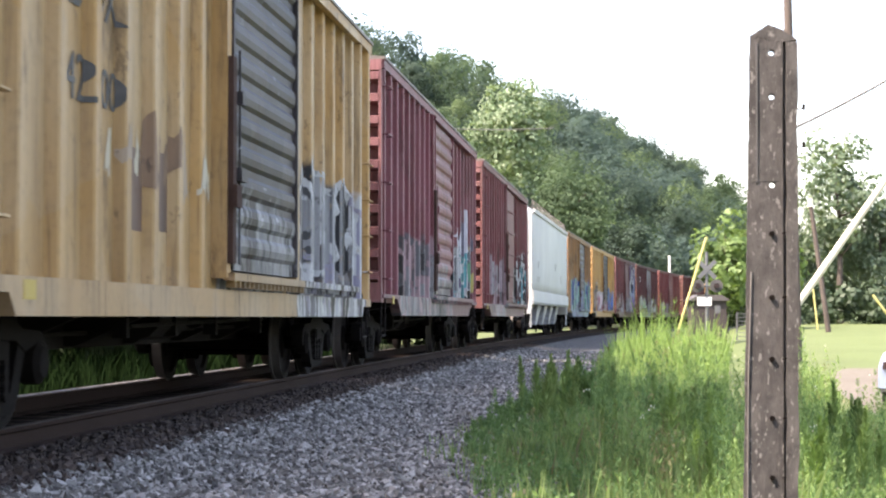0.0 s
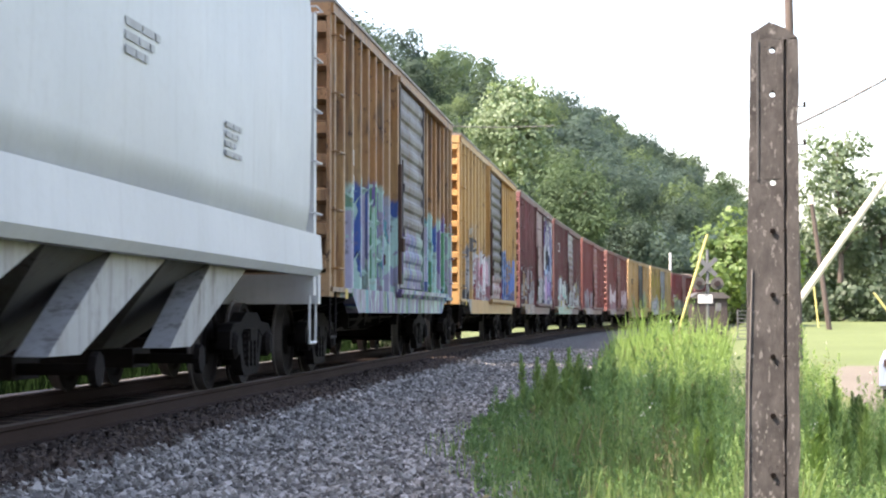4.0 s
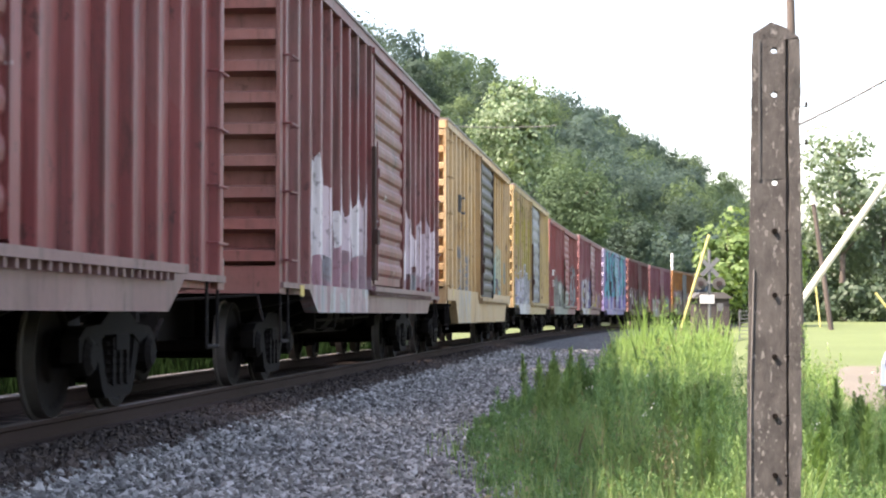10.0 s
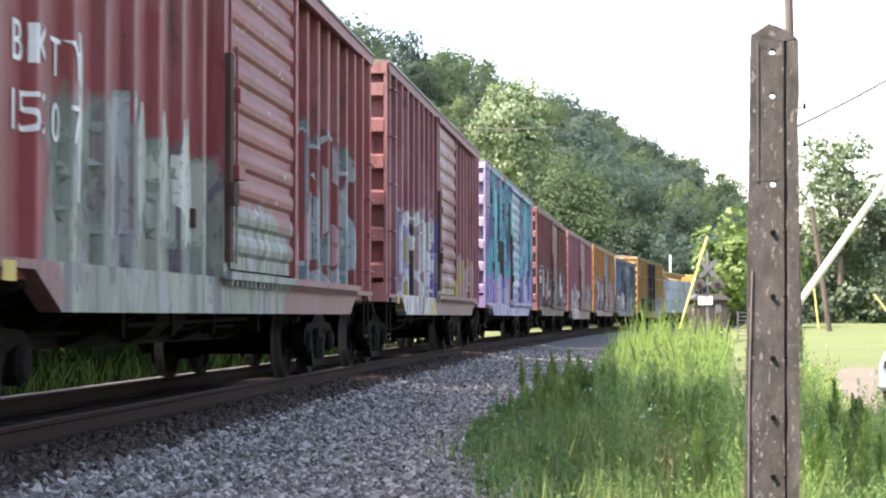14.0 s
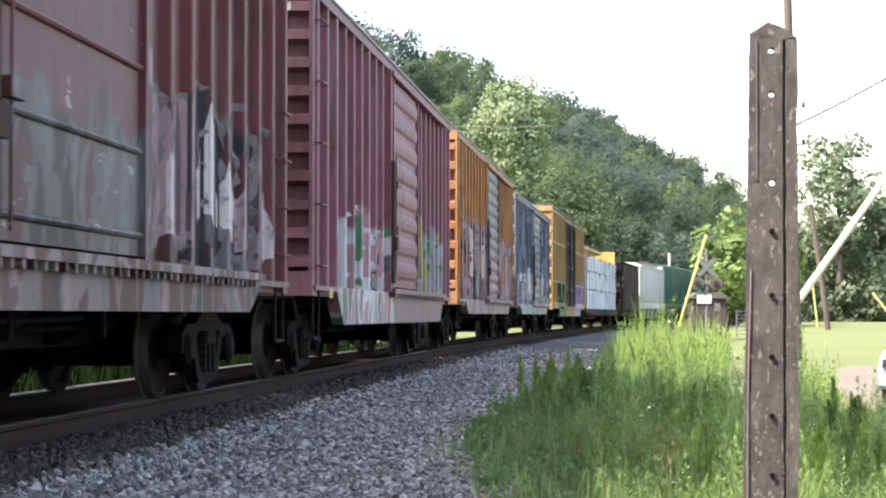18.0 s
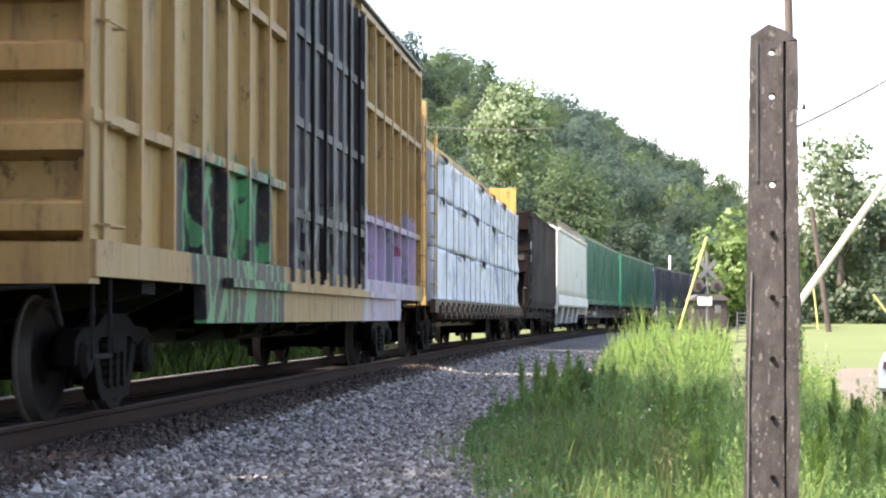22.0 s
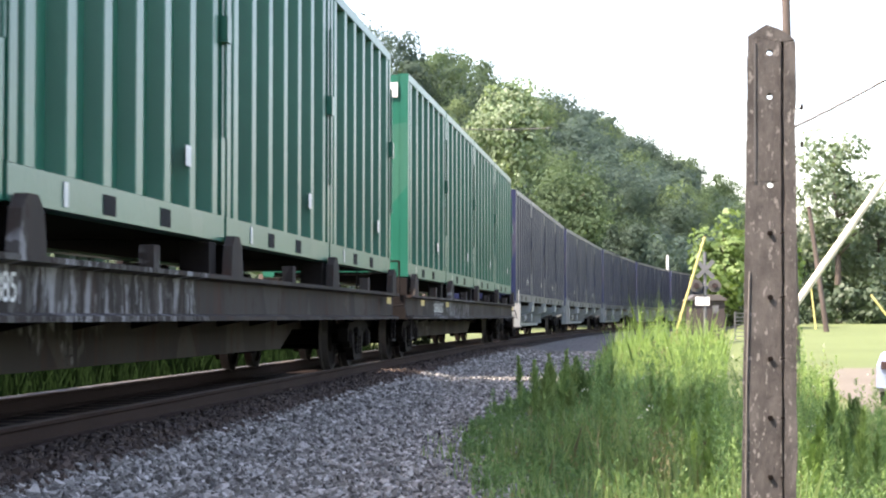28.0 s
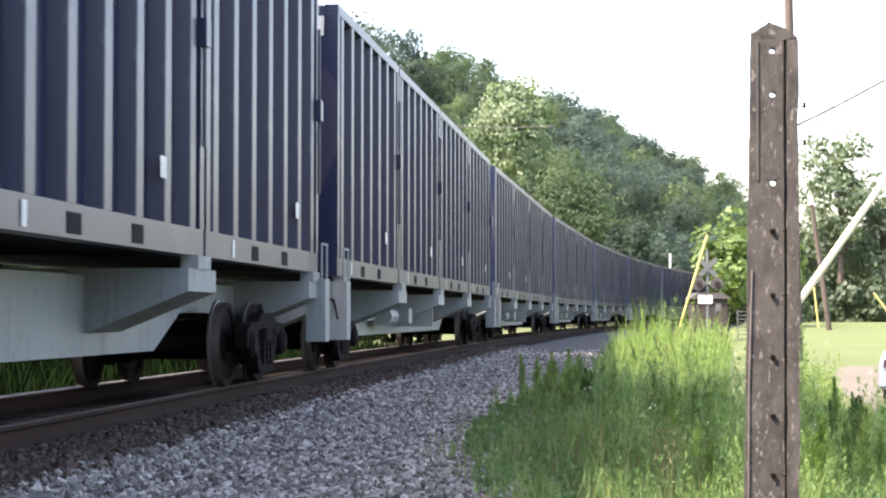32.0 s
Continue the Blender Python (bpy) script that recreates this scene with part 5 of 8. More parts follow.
    for sx in (1, -1):
        z = 1.12
        for h in heights:
            for i in range(n):
                pack = bare("lumber_pack")
                tagged(pack, "lumber pack in white plastic wrap on the flatcar", "lumber pack", "lumber packs on the flatcar")
                w, l = 1.22, run - rng.uniform(0.03, 0.1)
                gap = 0.03
                bm = bmesh.new()
                bmesh.ops.create_cube(bm, size=1.0)
                bmesh.ops.subdivide_edges(bm, edges=bm.edges[:], cuts=11, use_grid_fill=True)
                for v in bm.verts:
                    p = Vector((v.co.x * w, v.co.y * l, (v.co.z + 0.5) * (h - gap)))
                    q = p + Vector((mid + sx, i * 5.0, z * 3))
                    k = 0.06 * noise.noise(q * 1.0) + 0.11 * (0.22 - abs(noise.noise(q * 1.5))) + 0.05 * (0.2 - abs(noise.noise(q * 3.1)))
                    p.x += k * (1 if v.co.x > 0 else -1) + rng.uniform(-0.004, 0.004)
                    p.z += 0.03 * noise.noise(Vector((q.x, q.y * 1.6, 3.1))) if v.co.z > 0.2 else 0.0
                    if v.co.z < -0.49 and z < 1.2 and sx * v.co.x > 0.4:
                        p.z -= 0.07 + 0.09 * noise.noise(Vector((q.y * 1.5, 2.0, 7.0)))
                        p.x += sx * 0.06
                    v.co = p
                for f in bm.faces:
                    f.smooth = True
                part("wrap", bm, wrap, pack, "wrinkled white plastic wrap")
                for k in (-0.32, 0.02, 0.34)[:rng.choice((2, 3, 3))]:
                    y = k * l + rng.uniform(-0.4, 0.4)
                    bm = bmesh.new()
                    e, lean = sx * (w / 2 + 0.06), rng.uniform(-0.06, 0.06)
                    prism(bm, ((y - 0.017, 0.0), (y + 0.017, 0.0), (y + 0.017 + lean, h), (y - 0.017 + lean, h)), "x", e - 0.006, e + 0.006)
                    part("strap", bm, strap, pack)
                if rng.random() < 0.6:
                    # torn wrap at the upper seam, dark timber ends behind
                    y = rng.uniform(-0.42, 0.25) * l
                    t = rng.uniform(0.6, 1.7)
                    bm = bmesh.new()
                    e = sx * (w / 2 + 0.062)
                    prism(bm, ((y, h - 0.01), (y + t * 0.4, h - 0.05), (y + t * 0.8, h - rng.uniform(0.12, 0.26)), (y + t, h - 0.07), (y + t * 0.95, h)), "x", e - 0.012, e)
                    part("tear", bm, VOID, pack, "torn wrap showing the dark timber")
                RIDERS.append((pack, mid, reach, Matrix.Translation((sx * 0.78, -half + 0.2 + run * (i + 0.5), z))))
            z += h


lumber_car(200.15, 23.7)


def gondola(mid, length):
    half, top = length / 2, 4.28
    dark = painted("dark_brown_hopper_paint", (0.0085, 0.006, 0.0056), (0.015, 0.012, 0.0115), 0.05, (), 31.0, 0.75, (0.0085, 0.006, 0.0056), gloss=0.04)
    # paler than the sides: light caught on the ribs put into the paint
    ribp = painted("lit_rib_paint", (0.03, 0.026, 0.025), (0.075, 0.066, 0.064), 0.3, (), 32.0, 0.5, gloss=0.4)
    car = tagged(bare("open_hopper"), "dark brown open-top hopper car with ribbed sides", "hopper car", "cars of the passing train")
    for sx in (-1, 1):
        bm = bmesh.new()
        prism(bm, [(sx * x, z) for x, z in ((1.4, top), (1.44, top), (1.44, 1.35), (1.15, 0.75), (1.1, 0.77), (1.39, 1.36))], "y", -half + 1.4, half - 0.62)
        part("side_wall", bm, dark, car, "slab side bent in at the bottom")
        for i in range(15):
            y = -half + 2.75 + i * (length - 3.6) / 14
            bm = bmesh.new()
            for a, b in (((1.445, top - 0.1), (1.445, 1.34)), ((1.445, 1.34), (1.155, 0.74))):
                d = 0.09
                v = [(sx * (a[0]), y - 0.04, a[1]), (sx * (a[0] + d), y - 0.022, a[1]), (sx * (a[0] + d), y + 0.022, a[1]), (sx * a[0], y + 0.04, a[1]),
                     (sx * b[0], y - 0.04, b[1]), (sx * (b[0] + d), y - 0.022, b[1]), (sx * (b[0] + d), y + 0.022, b[1]), (sx * b[0], y + 0.04, b[1])]
                v = [bm.verts.new(p) for p in v]
                f = [bm.faces.new([v[k] for k in q]) for q in ((0, 1, 5, 4), (1, 2, 6, 5), (2, 3, 7, 6), (0, 3, 2, 1), (4, 5, 6, 7))]
                bmesh.ops.recalc_face_normals(bm, faces=f)
            part("side_rib", bm, ribp, car)
        bm = bmesh.new()
        box(bm, min(sx * 1.38, sx * 1.52), max(sx * 1.38, sx * 1.52), -half + 1.3, half - 0.55, top - 0.1, top + 0.06)
        part("top_chord", bm, dark, car)
    for sy, inset in ((-1, 1.4), (1, 0.62)):
        # upright upper sheet, a ledge, then the slope sheet running in under the load
        y = sy * (half - inset)
        bm = bmesh.new()
        prism(bm, ((y, top + 0.02), (y, 2.3), (y - sy * 0.3, 2.2), (y - sy * 1.7, 0.95), (y - sy * 1.8, 1.05), (y - sy * 0.4, 2.3), (y - sy * 0.1, 2.42), (y - sy * 0.1, top + 0.02)), "x", -1.43, 1.43)
        part("end_wall", bm, dark, car, "upright end sheet above a slope sheet")
        for z, out, h in ((3.72, 0.24, 0.34), (3.0, 0.1, 0.14), (2.3, 0.12, 0.12)):
            bm = bmesh.new()
            box(bm, -1.45, 1.45, min(y + sy * out, y - sy * 0.02), max(y + sy * out, y - sy * 0.02), z, z + h)
            part("end_beam", bm, dark, car)
        bm = bmesh.new()
        box(bm, -1.3, 1.3, min(y - sy * 0.32, y - sy * 0.4), max(y - sy * 0.32, y - sy * 0.4), 1.05, 2.32)
        part("lower_end_sheet", bm, dark, car, "set-back lower end sheet")
        for x in (-1.36, -0.5, 0.5, 1.36):
            bm = bmesh.new()
            prism(bm, ((y + sy * 0.1, 2.3), (y + sy * 0.02, 3.72), (y - sy * 0.02, 3.72), (y - sy * 0.3, 2.2), (y - sy * 0.3, 1.1), (y, 1.1)), "x", x - 0.06, x + 0.06)
            part("end_post", bm, dark, car)
        bm = bmesh.new()
        box(bm, -1.45, 1.45, min(sy * half, sy * (half - 0.2)), max(sy * half, sy * (half - 0.2)), 0.9, 1.15)
        box(bm, -1.2, 1.2, min(sy * half, sy * (half - inset)), max(sy * half, sy * (half - inset)), 1.02, 1.08)
        part("end_platform", bm, dark, car)
        bm = bmesh.new()
        rod(bm, (1.38, sy * (half - 0.12), 1.1), (1.38, sy * (half - 0.12), 1.75), 0.016, 5)
        rod(bm, (1.38, sy * (half - 0.12), 1.75), (1.38, y, 1.75), 0.016, 5)
        part("hand_rail", bm, ribp, car)
        rungs(car, ribp, 1.44, sy * (half - inset - 0.35) - 0.2, sy * (half - inset - 0.35) + 0.2, [1.45 + 0.42 * k for k in range(6)], "ladder_rung")
    bm = bmesh.new()
    box(bm, -0.25, 0.25, -half, half, 0.75, 1.1)
    box(bm, -1.1, 1.1, -half + 2.6, half - 2.6, 0.72, 0.8)
    part("centre_sill", bm, STEEL, car)
    coal = surface("black_load", (0.02, 0.02, 0.02), (0.04, 0.038, 0.036), 2, 20, 0.9)
    bm = bmesh.new()
    box(bm, -1.39, 1.39, -half + 1.36, half - 1.36, 2.7, 3.0)
    part("load", bm, coal, car)
    bm = bmesh.new()
    box(bm, 1.438, 1.47, -half + 1.75, -half + 2.5, 2.45, 3.6)
    part("number_panel", bm, dark, car)
    letter(car, "1678", -half + 2.12, 2.75, 0.36, FAINT_MARK, 1.474, 0.8)
    bars(car, -half + 1.85, 3.35, 1, 0.55, 0.26, FAINT_MARK, 1.474)
    steps(car, dark, half, 1.4, 1.0, 0.45)
    underframe(car, half - 1.6)
    add_trucks(car, mid, half - 2.0)
    add_couplers(car, half)
    RIDERS.append((car, mid, half - 2.0, None))


gondola(222.3, 15.4)


# ---- container flats ----
def container_parts(paint, height, length=6.3):
    """Meshes of one ribbed waste container, base at z = 0."""
    half = length / 2
    out = []
    for sx in (-1, 1):
        bm = bmesh.new()
        box(bm, min(sx * 1.12, sx * 1.16), max(sx * 1.12, sx * 1.16), -half + 0.1, half - 0.1, 0.2, height - 0.1)
        out.append(("side_panel", mesh_of("side_panel", bm, paint), None))
        bm = bmesh.new()
        prism(bm, [(sx * x, z) for x, z in ((1.1, 0.26), (1.16, 0.29), (1.3, 0.26), (1.3, 0.02), (1.1, 0.02))], "y", -half, half)
        out.append(("bottom_rail", mesh_of("bottom_rail", bm, paint), None))
        bm = bmesh.new()
        box(bm, min(sx * 1.12, sx * 1.31), max(sx * 1.12, sx * 1.31), -half, half, height - 0.13, height)
        out.append(("top_rail", mesh_of("top_rail", bm, paint), None))
        bm = bmesh.new()
        hump = ((1.158, -0.15), (1.294, -0.115), (1.302, -0.1), (1.302, 0.1), (1.294, 0.115), (1.158, 0.15))
        prism(bm, [(sx * x, y) for x, y in hump], "z", 0.262, height - 0.131)
        rib = mesh_of("side_rib", bm, paint)
        for i in range(7):
            out.append(("side_rib", rib, Matrix.Translation((0, -half + 0.42 + i * (length - 0.84) / 6, 0))))
        for y in (-half + 0.08, half - 0.08):
            bm = bmesh.new()
            box(bm, min(sx * 1.14, sx * 1.305), max(sx * 1.14, sx * 1.305), y - 0.08, y + 0.08, 0.262, height - 0.131)
            out.append(("corner_post", mesh_of("corner_post", bm, paint), None))
        # black blocks on the rail, standing for the shade inside fork openings
        for y in (-0.85, 0.85):
            bm = bmesh.new()
            box(bm, min(sx * 1.28, sx * 1.306), max(sx * 1.28, sx * 1.306), y - 0.17, y + 0.17, 0.05, 0.2)
            out.append(("fork_pocket", mesh_of("fork_pocket", bm, VOID), None))
        bm = bmesh.new()
        rod(bm, (sx * 1.33, half - 0.1, 1.0), (sx * 1.33, half - 0.1, height - 0.6), 0.02, 5)
        box(bm, min(sx * 1.3, sx * 1.37), max(sx * 1.3, sx * 1.37), half - 0.2, half - 0.02, 1.9, 2.15)
        out.append(("door_latch", mesh_of("door_latch", bm, paint), None))
    for sy in (-1, 1):
        bm = bmesh.new()
        y = sy * half
        box(bm, -1.16, 1.16, min(y, y - sy * 0.05), max(y, y - sy * 0.05), 0.1, height - 0.02)
        out.append(("end_panel", mesh_of("end_panel", bm, paint), None))
        bm = bmesh.new()
        box(bm, -0.05, 0.05, min(y - sy * 0.002, y + sy * 0.03), max(y - sy * 0.002, y + sy * 0.03), 0.2, height - 0.2)
        rib = mesh_of("end_rib", bm, paint)
        for x in (-0.8, 0.0, 0.8):
            out.append(("end_rib", rib, Matrix.Translation((x, 0, 0))))
    for name, dims in (("label_plate", (1.303, 1.306, 1.55, 1.75, 0.62, 0.8)), ("label_plate", (1.306, 1.309, -2.0, -1.9, 0.05, 0.22)), ("number_plate", (0.75, 1.12, -half - 0.037, -half - 0.031, height - 0.42, height - 0.16))):
        bm = bmesh.new()
        box(bm, *dims)
        out.append((name, mesh_of(name, bm, WHITE_MARK), None))
    bm = bmesh.new()
    box(bm, -1.19, 1.19, -half + 0.05, half - 0.05, height - 0.09, height - 0.05)
    out.append(("lid", mesh_of("lid", bm, paint), None))
    bm = bmesh.new()
    box(bm, -1.17, 1.17, -half + 0.05, half - 0.05, 0.05, 0.12)
    out.append(("floor_plate", mesh_of("floor_plate", bm, STEEL), None))
    return out


def load_containers(kit, mid, reach, half, base, label, name="waste_container", gap=0.1):
    n, length = 4, 6.3
    pitch = min(length + gap, (2 * half - length) / (n - 1))
    for i in range(n):
        c = bare(name)
        tagged(c, label, "container", "containers on the flatcars")
        for nm, me, m in kit:
            share(nm, me, c, m)
        RIDERS.append((c, mid, reach, Matrix.Translation((0, (i - (n - 1) / 2) * pitch, base))))


def flat_car(mid, length):
    half, reach = length / 2, length / 2 - 2.3
    car = tagged(bare("container_flatcar"), "grimy grey flatcar carrying green waste containers", "flatcar", "cars of the passing train")
    bm = bmesh.new()
    box(bm, -1.25, 1.25, -half, half, 0.98, 1.06)
    box(bm, -0.4, 0.4, -half, half, 0.6, 0.98)
    prism(bm, ((-half + 4.2, 0.62), (-half + 5.2, 0.34), (half - 5.2, 0.34), (half - 4.2, 0.62)), "x", -0.4, 0.4)
    part("deck", bm, FLAT_PAINT, car)
    for sx in (-1, 1):
        bm = bmesh.new()
        prism(bm, [(sx * x, z) for x, z in ((1.25, 1.16), (1.42, 1.16), (1.42, 1.12), (1.3, 1.1), (1.3, 0.8), (1.42, 0.78), (1.42, 0.74), (1.25, 0.74))], "y", -half, half)
        part("side_sill", bm, FLAT_PAINT, car, "grimy channel side sill with sprayed marks")
        for k in range(9):
            y = -half + 0.6 + k * (length - 1.2) / 8
            bm = bmesh.new()
            if k % 2 == 0:
                prism(bm, ((y - 0.28, 1.16), (y - 0.22, 1.44), (y - 0.1, 1.54), (y + 0.1, 1.54), (y + 0.22, 1.44), (y + 0.28, 1.16)), "x", sx * 1.33, sx * 1.42)
            else:
                box(bm, min(sx * 1.3, sx * 1.42), max(sx * 1.3, sx * 1.42), y - 0.1, y + 0.1, 1.16, 1.34)
            part("side_stake", bm, FLAT_PAINT, car)
        for k in range(4):
            y = -half + 3.2 + k * (length - 6.4) / 3
            for dy in (-2.8, 2.8):
                bm = bmesh.new()
                box(bm, min(sx * 1.0, sx * 1.28), max(sx * 1.0, sx * 1.28), y + dy - 0.14, y + dy + 0.14, 1.06, 1.47)
                part("container_pedestal", bm, STEEL, car)
    for y in (-half + 1.2, -half + 5.5, half - 1.6):
        bm = bmesh.new()
        box(bm, 1.421, 1.424, y, y + 0.5, 0.98, 1.08)
        part("reflector", bm, YELLOW_TAPE, car)
    for sy in (-1, 1):
        bm = bmesh.new()
        box(bm, -1.3, 1.3, min(sy * half, sy * (half + 0.12)), max(sy * half, sy * (half + 0.12)), 0.74, 1.16)
        rod(bm, (1.2, sy * (half + 0.15), 1.1), (1.2, sy * (half + 0.15), 1.75), 0.018, 5)
        rod(bm, (0.7, sy * (half + 0.15), 1.1), (0.7, sy * (half + 0.15), 1.75), 0.018, 5)
        rod(bm, (0.7, sy * (half + 0.15), 1.75), (1.2, sy * (half + 0.15), 1.75), 0.018, 5)
        part("end_sill", bm, STEEL, car)
    steps(car, STEEL, half, 1.36, 0.8, 0.4)
    for k in range(-5, 6):
        bm = bmesh.new()
        prism(bm, ((-1.25, 0.98), (-1.25, 0.85), (-0.4, 0.66), (0.4, 0.66), (1.25, 0.85), (1.25, 0.98)), "y", k * 1.9 - 0.05, k * 1.9 + 0.05)
        part("cross_bearer", bm, STEEL, car)
    add_trucks(car, mid, reach)
    add_couplers(car, half, 0.1)
    RIDERS.append((car, mid, reach, None))
    return car, half, reach


def spine_car(mid, length):
    half, reach = length / 2, length / 2 - 2.2
    car = tagged(bare("spine_car"), "pale grey-green spine car carrying navy waste containers", "flatcar", "cars of the passing train")
    bm = bmesh.new()
    prism(bm, ((-half, 1.12), (half, 1.12), (half, 0.8), (reach - 1.5, 0.8), (reach - 2.6, 0.42), (-reach + 2.6, 0.42), (-reach + 1.5, 0.8), (-half, 0.8)), "x", -0.42, 0.42)
    part("spine", bm, SPINE_PAINT, car, "deep fish-bellied centre spine")
    for k in range(5):
        y = -half + 0.55 + k * (length - 1.1) / 4
        bm = bmesh.new()
        w = 0.55 if 0 < k < 4 else 0.4
        prism(bm, ((-1.34, 1.18), (1.34, 1.18), (1.34, 0.98), (0.45, 0.62), (-0.45, 0.62), (-1.34, 0.98)), "y", y - w, y + w)
        part("bolster", bm, SPINE_PAINT, car, "tapered container bolster")
        for sx in (-1, 1):
            bm = bmesh.new()
            box(bm, min(sx * 1.2, sx * 1.36), max(sx * 1.2, sx * 1.36), y - 0.25, y + 0.25, 1.181, 1.3)
            part("container_shoe", bm, SPINE_PAINT, car)
    for y in (-half + 0.2, half - 0.2):
        for sx in (-1, 1):
            bm = bmesh.new()
            box(bm, min(sx * 1.2, sx * 1.44), max(sx * 1.2, sx * 1.44), y - 0.16, y + 0.16, 0.45, 1.22)
            part("corner_plate", bm, SPINE_PAINT, car)
            bm = bmesh.new()
            rod(bm, (sx * 1.4, y - 0.2, 1.2), (sx * 1.4, y - 0.2, 1.65), 0.016, 5)
            rod(bm, (sx * 1.4, y + 0.2, 1.2), (sx * 1.4, y + 0.2, 1.65), 0.016, 5)
            rod(bm, (sx * 1.4, y - 0.2, 1.65), (sx * 1.4, y + 0.2, 1.65), 0.016, 5)
            part("grab_iron", bm, SPINE_PAINT, car)
    bm = bmesh.new()
    rod(bm, (0.7, -4.0, 0.75), (0.7, -3.0, 0.75), 0.17, 10)
    box(bm, 0.5, 1.0, -2.6, -2.1, 0.62, 0.9)
    rod(bm, (0.45, -6, 0.7), (0.9, 2.0, 0.7), 0.025, 5)
    rod(bm, (0.6, 1.0, 0.78), (0.6, 1.6, 0.78), 0.14, 10)
    box(bm, 0.45, 1.2, -0.4, -0.3, 0.55, 0.95)
    part("brake_gear", bm, SPINE_PAINT, car)
    add_trucks(car, mid, reach)
    add_couplers(car, half)
    RIDERS.append((car, mid, reach, None))
    return car, half, reach


FLAT_PAINT = painted("grimy_flatcar_paint", (0.04, 0.036, 0.034), (0.065, 0.058, 0.053), 0.5, ((-9, -1, 0.75, 1.3, ((0.045, 0.04, 0.038), (0.07, 0.062, 0.058), (0.045, 0.04, 0.038), LG), (0.12, 0.115, 0.11), 3.0),), 41.0, 0.8, gloss=0.05)
SPINE_PAINT = painted("pale_spine_paint", (0.26, 0.3, 0.315), (0.32, 0.355, 0.36), 0.15, (), 42.0, 0.5, (0.2, 0.18, 0.16))
GREEN_PAINT = painted("green_container_paint", (0.009, 0.12, 0.078), (0.014, 0.148, 0.098), 0.05, (), 43.0, 0.34, (0.01, 0.08, 0.06), 0.32)
NAVY_PAINT = painted("navy_container_paint", (0.009, 0.015, 0.052), (0.014, 0.022, 0.066), 0.05, (), 44.0, 0.36, (0.012, 0.016, 0.045), 0.4)


def build_container_train():
    green = container_parts(GREEN_PAINT, 3.62)
    navy = container_parts(NAVY_PAINT, 3.64)
    for n, (mid, length) in enumerate(((264.86, 26.0), (292.85, 26.0))):
        car, half, reach = flat_car(mid, length)
        letter(car, ("USWX 63885", "USWX 63837")[n], (-half + 6.0, -half + 5.2)[n], 0.95, 0.27, WHITE_MARK, 1.303, 1.1)
        load_containers(green, mid, reach, half, 1.47, "dark green ribbed steel waste container on a flatcar")
    for k in range(9):
        mid = 320.45 + 27.1 * k
        car, half, reach = spine_car(mid, 25.7)
        load_containers(navy, mid, reach, half, 1.3 - 0.02, "navy blue ribbed steel waste container on a spine car")


build_container_train()


# ---- vegetation ----
def poly_mesh(name, pts, material, kinds=None):
    """One mesh of many separate polygons: pts is (count, corners, 3)."""
    n, k, _ = pts.shape
    me = bpy.data.meshes.new(name)
    me.vertices.add(n * k)
    me.vertices.foreach_set("co", pts.reshape(-1).astype(np.float32))
    me.loops.add(n * k)
    me.loops.foreach_set("vertex_index", np.arange(n * k, dtype=np.int32))
    me.polygons.add(n)
    me.polygons.foreach_set("loop_start", np.arange(0, n * k, k, dtype=np.int32))
    me.polygons.foreach_set("loop_total", np.full(n, k, dtype=np.int32))
    me.update(calc_edges=True)
    for mat in material if isinstance(material, tuple) else (material,):
        me.materials.append(mat)
    if kinds is not None:
        me.polygons.foreach_set("material_index", kinds.astype(np.int32))
    return me


def leaf_material(name, colours, rough=0.6, through=0.35, patch=0.15, spread=1.0, warm=0.5, gloss=0.5):
    m = Net(name, rough)
    m.bsdf.inputs["Specular IOR Level"].default_value = gloss
    c = m.ramp(m.math("ADD", m.math("MULTIPLY", m.island(), spread), (1 - spread) / 2), colours, False)
    c = m.mix(m.step(m.noise(m.coord, patch, 3), 0.35, 0.65), c, m.mix(0.55, c, colours[0]))
    m.base(c)
    tr = m.tree.nodes.new("ShaderNodeBsdfTranslucent")
    m.put(tr.inputs["Color"], m.mix(warm, c, (0.16, 0.22, 0.02)))
    mx = m.tree.nodes.new("ShaderNodeMixShader")
    mx.inputs[0].default_value = through
    m.tree.links.new(m.bsdf.outputs[0], mx.inputs[1])
    m.tree.links.new(tr.outputs[0], mx.inputs[2])
    m.tree.links.new(mx.outputs[0], m.tree.nodes["Material Output"].inputs["Surface"])
    return m.mat


# greens shifted to blue, so distance haze is put into the leaf colour
HAZY_HILL_LEAVES = (
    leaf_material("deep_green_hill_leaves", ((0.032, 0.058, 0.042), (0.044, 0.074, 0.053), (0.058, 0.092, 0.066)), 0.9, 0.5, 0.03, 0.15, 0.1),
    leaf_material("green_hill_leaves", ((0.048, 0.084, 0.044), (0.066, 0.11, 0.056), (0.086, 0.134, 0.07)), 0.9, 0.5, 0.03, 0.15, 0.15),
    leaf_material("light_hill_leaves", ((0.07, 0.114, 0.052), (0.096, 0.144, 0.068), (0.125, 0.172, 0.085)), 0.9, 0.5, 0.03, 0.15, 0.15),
    leaf_material("haze_blue_green_hill_leaves", ((0.044, 0.077, 0.064), (0.06, 0.099, 0.082), (0.078, 0.12, 0.1)), 0.9, 0.5, 0.03, 0.15, 0.08))
LEAF_PALE = leaf_material("pale_sycamore_leaves", ((0.095, 0.145, 0.088), (0.135, 0.19, 0.122), (0.195, 0.245, 0.17)), through=0.4)
LEAF_SYCAMORE = leaf_material("white_backed_sycamore_leaves", ((0.1, 0.165, 0.085), (0.18, 0.255, 0.145), (0.33, 0.4, 0.275)), through=0.4)
